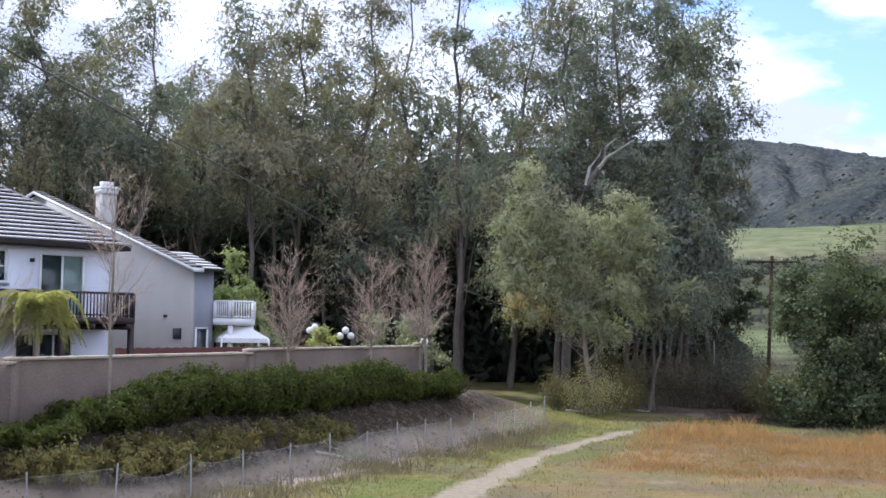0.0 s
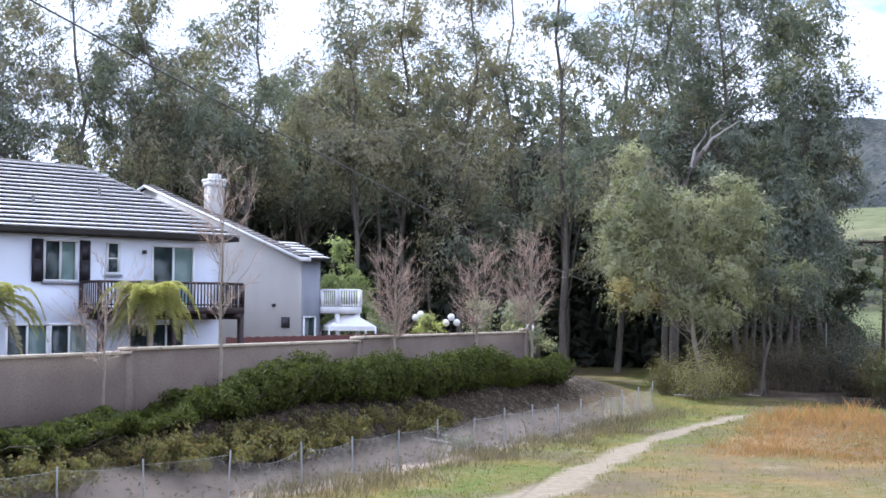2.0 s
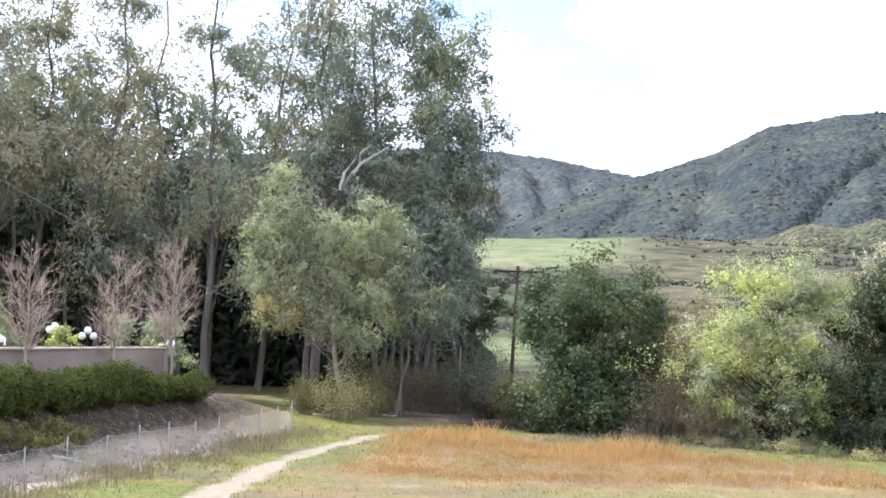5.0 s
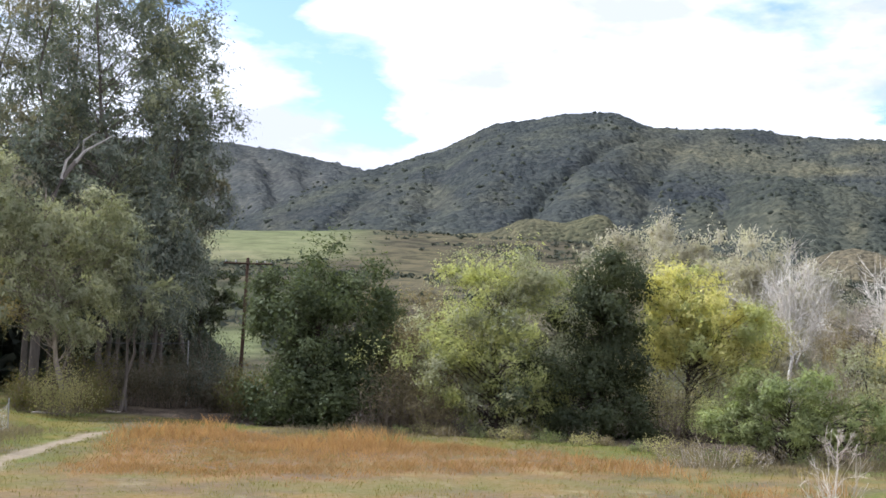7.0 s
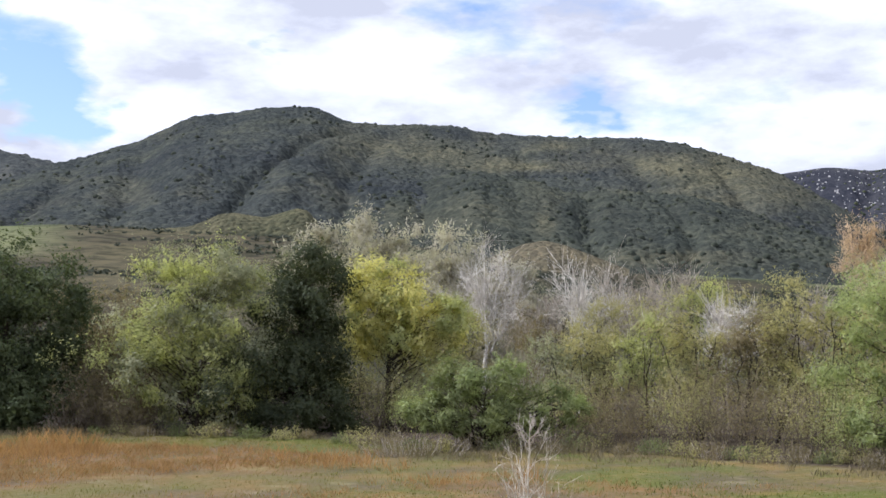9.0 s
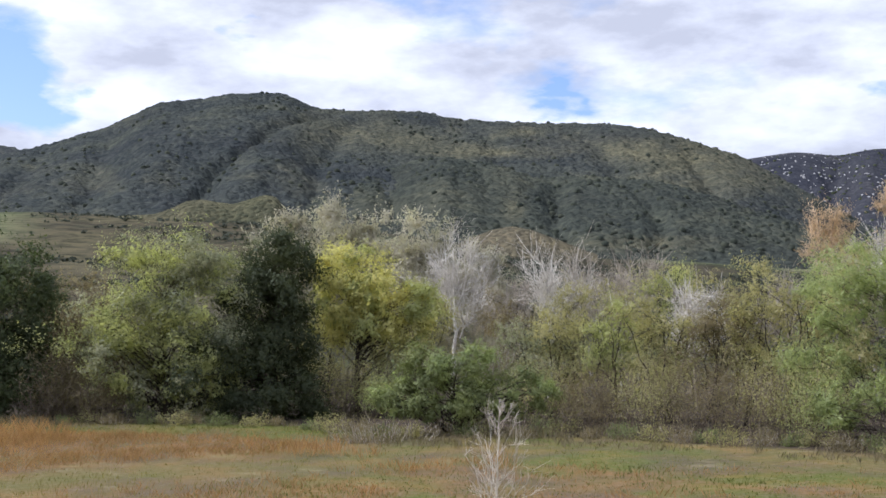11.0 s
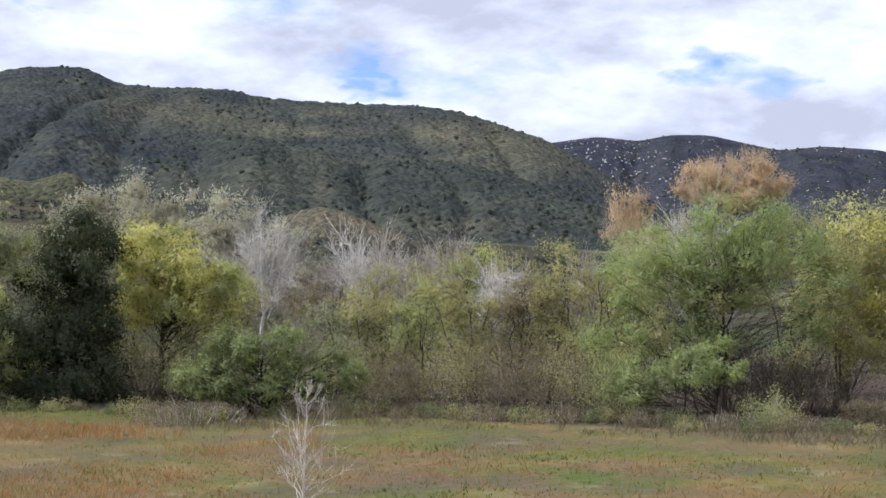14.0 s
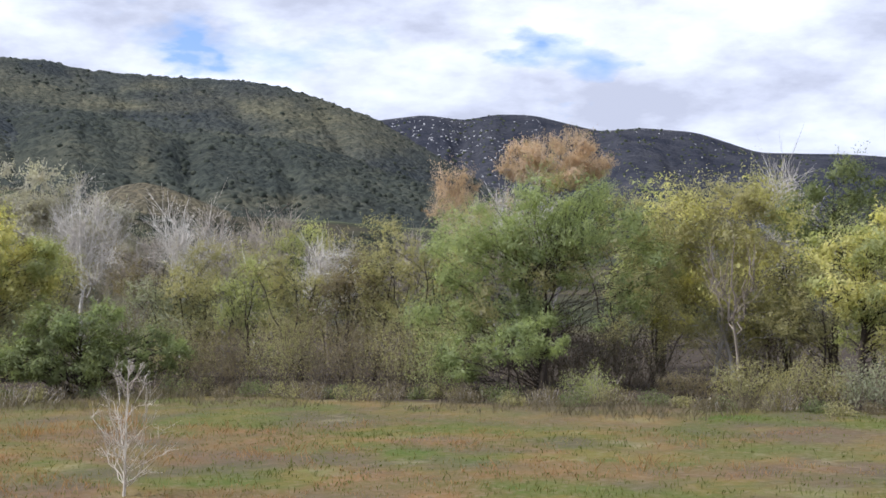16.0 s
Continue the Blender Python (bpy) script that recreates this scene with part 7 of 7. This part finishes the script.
crown_tree("willow_tree", "fresh-green low willow at the field edge", at(-55.8, 52), 1.8, 0.1, [(-1.6, 0, 1.5, 1.3, 1.0), (0.2, 0, 2.0, 1.3, 0.9), (1.4, 0, 2.5, 1.1, 0.8)], 44, 0.42, 4600, (0.13, 0.04), "green_leaf", "bark_dark", 257, -0.2, limb_from=0.1, shell=0.3, stems=3)
crown_tree("yellow_tree", "tall domed thicket tree in olive-yellow bud with white trunk", at(-65.2, 58), 7.4, 0.14, [(0, 0, 8.3, 1.9, 1.4), (-1.7, 0, 6.9, 1.6, 1.6), (1.7, 0, 6.7, 1.7, 1.7), (0, 0, 5.6, 2.4, 1.6), (-0.8, 0, 3.6, 2.4, 1.5), (1.2, 0, 2.8, 2.0, 1.3)], 130, 0.78, 15000, (0.14, 0.05), "olive_leaf", "bark_pale", 258, -0.2, second=("yellow_leaf", 0.28, "yellow leaves"), shell=0.25, stems=2)
crown_tree("green_tree", "deep green leafy tree behind the yellow thicket", at(-69.6, 66), 8.0, 0.18, [(0, 0, 9.2, 2.0, 1.4), (-1.6, 0, 7.6, 1.6, 1.4), (1.8, 0, 7.8, 2.0, 1.5), (3.8, 0, 6.8, 2.2, 1.6), (0.5, 0, 5.6, 2.8, 1.6)], 90, 0.75, 8000, (0.15, 0.06), "deep_green_leaf", "bark_dark", 259, 0.0, shell=0.25)
crown_tree("green_tree", "pale green budding tree behind the willow", at(-62.4, 66), 7.5, 0.16, [(0, 0, 7.6, 2.6, 1.8), (0, 0, 5.0, 2.4, 2.0)], 60, 0.75, 5200, (0.15, 0.06), "lime_leaf", "bark_dark", 261, 0.1, shell=0.3)
crown_tree("yellow_tree", "bright yellow-green leafy tree at the thicket end", at(-70.8, 54), 5.4, 0.16, [(-0.6, 0, 5.8, 1.4, 0.9), (0.8, 0, 6.2, 1.6, 1.2), (-0.4, 0, 4.2, 1.8, 1.1), (1.8, 0, 4.4, 1.8, 1.2), (0.4, 0, 2.6, 1.8, 1.0)], 70, 0.55, 7000, (0.14, 0.06), "yellow_leaf", "bark_dark", 262, 0.1, second=("lime_leaf", 0.5, "yellow-green leaves"), shell=0.3)
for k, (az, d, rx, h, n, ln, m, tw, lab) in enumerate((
        (-60.6, 57, 2.6, 3.2, 110, 2600, "shade_brush", "twig_brown", "brown brush coloured dark for the shade under the willow"), (-63.6, 53, 1.2, 1.0, 40, 1000, "brush_leaf", "twig_brown", "brown scrub at the field edge"), (-66.2, 52, 1.5, 1.5, 60, 2000, "olive_leaf", "twig_brown", "olive-yellow scrub at the field edge"),
        (-68.6, 52, 1.6, 1.6, 60, 2000, "olive_leaf", "twig_brown", "olive scrub at the field edge"), (-71.6, 50, 1.8, 1.8, 70, 2200, "pepper_leaf", "twig_brown", "green scrub at the field edge"), (-74.0, 52, 2.4, 4.6, 80, 3000, "olive_leaf", "twig_brown", "olive scrub thicket behind the field"), (-66.8, 60, 2.6, 5.4, 90, 3800, "olive_leaf", "twig_brown", "olive scrub thicket behind the field"), (-59.6, 51, 1.0, 1.4, 30, 800, "lime_leaf", "twig_grey", "small pale sprouting bush"), (-58.0, 58, 2.6, 3.4, 110, 2200, "shade_brush", "twig_brown", "brown brush coloured dark for the shade under the willow"))):
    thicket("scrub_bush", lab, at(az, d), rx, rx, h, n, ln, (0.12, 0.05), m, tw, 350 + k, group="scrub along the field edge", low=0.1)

bare_tree("sapling", "slender pale leafless sapling standing in the field", at(-39.3, 29.5), 3.05, 0.036, 0.85, 399, "bark_sapling", "bark_sapling", first=0.08, branches=32, fine=3, twig_r=0.0062, lean=(0.1, 0), steep=(0.7, 1.2), split=True)


# ---- distant scrub, far trees and rocks ----
def scatter_shrubs(name, label, grid, count, size, material, seed, vmin=0.02, vmax=1.0, lumps=2, sector=(-90, 30)):
    x, y, z, V, A = grid
    rng = np.random.RandomState(seed)
    g = Geo()
    k, m = x.shape
    i = rng.randint(0, k - 1, count * 5)
    j = rng.randint(0, m - 1, count * 5)
    keep = (A[i, j] > sector[0]) & (A[i, j] < sector[1]) & (V[i, j] > vmin) & (V[i, j] < vmax) & (wave_noise(A[i, j], V[i, j] * 14, 1.0, seed) > rng.uniform(-0.6, 0.5, count * 5))
    i, j = i[keep][:count], j[keep][:count]
    fi, fj = rng.random_sample(len(i)), rng.random_sample(len(i))
    pos = [(q[i, j] * (1 - fi) * (1 - fj) + q[i + 1, j] * fi * (1 - fj) + q[i, j + 1] * (1 - fi) * fj + q[i + 1, j + 1] * fi * fj) for q in (x, y, z)]
    c = np.stack(pos, -1)
    for p in range(lumps):
        # three leaning lumps a shrub
        n = len(c)
        s = size * rng.uniform(0.4, 1.25, n)
        q = c + rng.normal(0, 0.4, (n, 3)) * s[:, None] * (1, 1, 0.1)
        turn = rng.uniform(0, 6.28, n)
        rows = []
        for zz, rr in ((-0.3, 0.8), (0.35, 0.9), (0.75, 0.25)):
            for kk in range(5):
                ang = turn + kk * 2 * math.pi / 5
                w = rr * rng.uniform(0.75, 1.2, n) * s
                rows.append(q + np.stack([np.cos(ang) * w, np.sin(ang) * w, zz * s], -1))
        verts = np.stack(rows, 1)
        f = [(a * 5 + b, a * 5 + (b + 1) % 5, (a + 1) * 5 + (b + 1) % 5, (a + 1) * 5 + b) for a in range(2) for b in range(5)]
        g.add(verts.reshape(-1, 3), (np.array(f)[None] + (np.arange(n) * 15)[:, None, None]).reshape(-1, 4))
    tagged(part(name, g, M[material]), label, "scrub" if material != "rock" else "rock", kind="stuff")


scatter_shrubs("chaparral", "dark rounded chaparral shrubs over the hillside", MH, 700, 1.6, "chaparral_leaf", 501, 0.3, 1.0, 1)
scatter_shrubs("chaparral", "dark green chaparral shrubs over the front spur", SH, 500, 1.8, "chaparral_leaf", 505, 0.02, 1.0, 1)
scatter_shrubs("chaparral", "scrub over the distant folded ridge", LH, 420, 1.8, "chaparral_leaf", 507, 0.05, 1.0, 1, (-26, -9))
scatter_shrubs("boulders", "pale granite boulders over the dark ridge", RH, 1100, 1.5, "rock", 503, 0.3, 1.0, 1, (-57.5, -49.5))
scatter_shrubs("boulders", "sparse pale granite boulders along the far ridge", RH, 220, 1.5, "rock", 504, 0.5, 1.0, 1, (-66, -57))
scatter_shrubs("chaparral", "dark scrub over the far rocky ridge", RH, 900, 2.4, "dark_leaf", 506, 0.3, 1.0, 1, (-80, -47))


def slope_scrub():
    """Low shrubs over the open slope between trees and hill."""
    rng = np.random.RandomState(512)
    n = 2300
    az, r = rng.uniform(-56, -10, n * 3), 130 + 330 * rng.uniform(0, 1, n * 3) ** 0.8
    x, y = -np.sin(np.radians(az)) * r, np.cos(np.radians(az)) * r
    keep = (wave_noise(x, y, 26, 41) > rng.uniform(-0.2, 0.7, n * 3)) & (pasture_zone(x, y) < 0.4)
    x, y = x[keep][:n], y[keep][:n]
    g = Geo()
    c = np.stack([x, y, ground_z(x, y) + 0.3], -1)
    c = np.repeat(c, 7, 0) + rng.normal(0, 0.55, (len(c) * 7, 3)) * (1, 1, 0.35)
    leaves(g, c, rng, 1.3, 0.8, 0.0, np.tile([[0.0, -0.4, 0.8]], (len(c), 1)), 0.6)
    tagged(part("slope_scrub", g, M["chaparral_leaf"]), "low dark scrub dotted over the open slope", "scrub", kind="stuff")


slope_scrub()


# ---- grass and weeds in the field ----
def tufts(name, label, material, count, accept, height, width, blades, seed, lean=0.35):
    rng = np.random.RandomState(seed)
    n = count * 6
    d = np.sqrt(rng.uniform(23 ** 2, 70 ** 2, n))
    az = rng.uniform(-77, 24, n)
    x, y = -np.sin(np.radians(az)) * d, np.cos(np.radians(az)) * d
    keep = accept(x, y, d, az) > rng.uniform(0, 1, n)
    x, y, d = x[keep][:count], y[keep][:count], d[keep][:count]
    g = Geo()
    z = ground_z(x, y)
    for _ in range(blades):
        h = height * rng.uniform(0.45, 1.25, len(x)) * (0.45 + 1.1 * smooth(wave_noise(x, y, 1.6, seed), -0.5, 0.8))
        ox, oy = rng.normal(0, 0.10, (2, len(x)))
        a = rng.uniform(0, 2 * math.pi, len(x))
        lx, ly = lean * h * np.cos(a) * rng.uniform(0.2, 1.2, len(x)), lean * h * np.sin(a) * rng.uniform(0.2, 1.2, len(x))
        b = a + rng.uniform(0.8, 2.2, len(x))
        w = width * rng.uniform(0.5, 1.2, len(x))
        sx, sy = np.cos(b) * w, np.sin(b) * w
        bx, by = x + ox, y + oy
        g.loose(np.stack([np.stack([bx - sx * 0.4, by - sy * 0.4, z - 0.02], -1), np.stack([bx + lx * 0.5 + sx, by + ly * 0.5 + sy, z + h * 0.55], -1), np.stack([bx + lx, by + ly, z + h], -1), np.stack([bx + lx * 0.4 - sx, by + ly * 0.4 - sy, z + h * 0.5], -1)], 1))
    tagged(part(name, g, M[material]), label, "grass", kind="stuff")


def zone(k):
    return lambda x, y, d, az: zone_values(x, y)[k] * (zone_values(x, y)[0] < 0.3) * (1 - zone_values(x, y)[1]) * (1 - zone_values(x, y)[2])


tufts("rust_weeds", "dense rust-orange dry weeds over the field", "rust_grass", 14000, lambda x, y, d, az: zone(4)(x, y, d, az) ** 1.2 * np.interp(az, [-38, -30], [0.22, 1.0]), 0.21, 0.0085, 6, 601, 1.1)


def rust_band(x, y, d, az):
    """Tall weeds that stand in drifts beyond the end of the path."""
    drift = smooth(wave_noise(x, y, 5.0, 53) + 0.5 * wave_noise(x, y, 1.7, 54), -0.35, 0.35)
    far_edge = np.interp(az, [-36, -26, -18, -11, -8], [46, 53, 60, 63.5, 56])
    depth = np.interp(az, [-36, -24, -14, -8], [4, 7, 10, 6])
    return drift * smooth(d, far_edge - depth - 2, far_edge - depth) * (1 - smooth(d, far_edge - 1, far_edge + 0.5)) * (az < -8.5) * (az > -40) * (zone_values(x, y)[0] < 0.1)


tufts("rust_weeds", "tall feathery rust-orange weeds in drifts past the path", "rust_plume", 4200, rust_band, 0.5, 0.010, 8, 605, 0.7)
tufts("green_grass", "short fresh green grass in patches", "green_grass", 7000, lambda x, y, d, az: zone(3)(x, y, d, az) * np.interp(az, [-38, -30], [0.8, 1.0]), 0.09, 0.014, 3, 602, 0.8)
tufts("straw_grass", "straw-coloured dry grass over the field", "straw_grass", 11000, lambda x, y, d, az: (zone_values(x, y)[0] < 0.4) * (zone_values(x, y)[1] < 0.3) * (zone_values(x, y)[2] < 0.5) * np.interp(az, [-40, -30], [0.14, 0.55]), 0.11, 0.010, 3, 603, 0.8)


def grey_zone(x, y, d, az):
    a, b = wall_frame(x, y)
    near_fence = (b - fence_b(a) > -0.2) * (1 - smooth(b - fence_b(a), 0.8, 2.6)) * (a > 3) * (a < 36)
    gap = d - field_edge(az)
    edge = smooth(gap, -5.5, -3) * (1 - smooth(gap, 2, 4)) * (az < -15)
    return np.clip(near_fence + 0.7 * edge * smooth(wave_noise(x, y, 2.5, 17), -0.1, 0.4), 0, 1)




def fence_weeds(x, y, d, az):
    a, b = wall_frame(x, y)
    gap = b - fence_b(a)
    return (gap > 0.1) * (1 - smooth(gap, 0.6, 2.2)) * (a > 2) * (a < 37) * smooth(wave_noise(x, y, 1.8, 27), -0.3, 0.4)


tufts("grey_weeds", "tall grey-brown dry weeds leaning on the fence", "grey_weed", 1500, fence_weeds, 0.62, 0.013, 7, 606, 0.5)
tufts("grey_weeds", "grey-brown dry weeds along fence and field edge", "grey_weed", 8500, grey_zone, 0.36, 0.016, 4, 604, 0.8)

# fallen lumber near the fence and pale logs under the trees
for k, (az, d, length, turn, tilt, lift) in enumerate(((5.26, 44.0, 1.75, 36, 19, 0.05), (4.95, 43.5, 0.8, 20, 8, 0.05), (4.6, 43.7, 0.7, 5, 6, 0.05), (-6.0, 71.0, 1.4, 10, 4, 0.11), (-8.6, 74.0, 1.2, -20, 2, 0.08))):
    x, y, z = at(az, d)
    g = Geo()
    rng = np.random.RandomState(620 + k)
    g.tube(curve_between((-length / 2, 0, 0), (length / 2, 0, 0), rng, 6, 0, 0.015), np.linspace(0.07, 0.03, 6), 6)
    ob = part("fallen_log", g, M["dead_wood"])
    ob.matrix_world = pose(x, y, z + lift, 0, tilt, turn)
    tagged(ob, "pale bleached fallen branch on the ground", "log", "fallen branches")
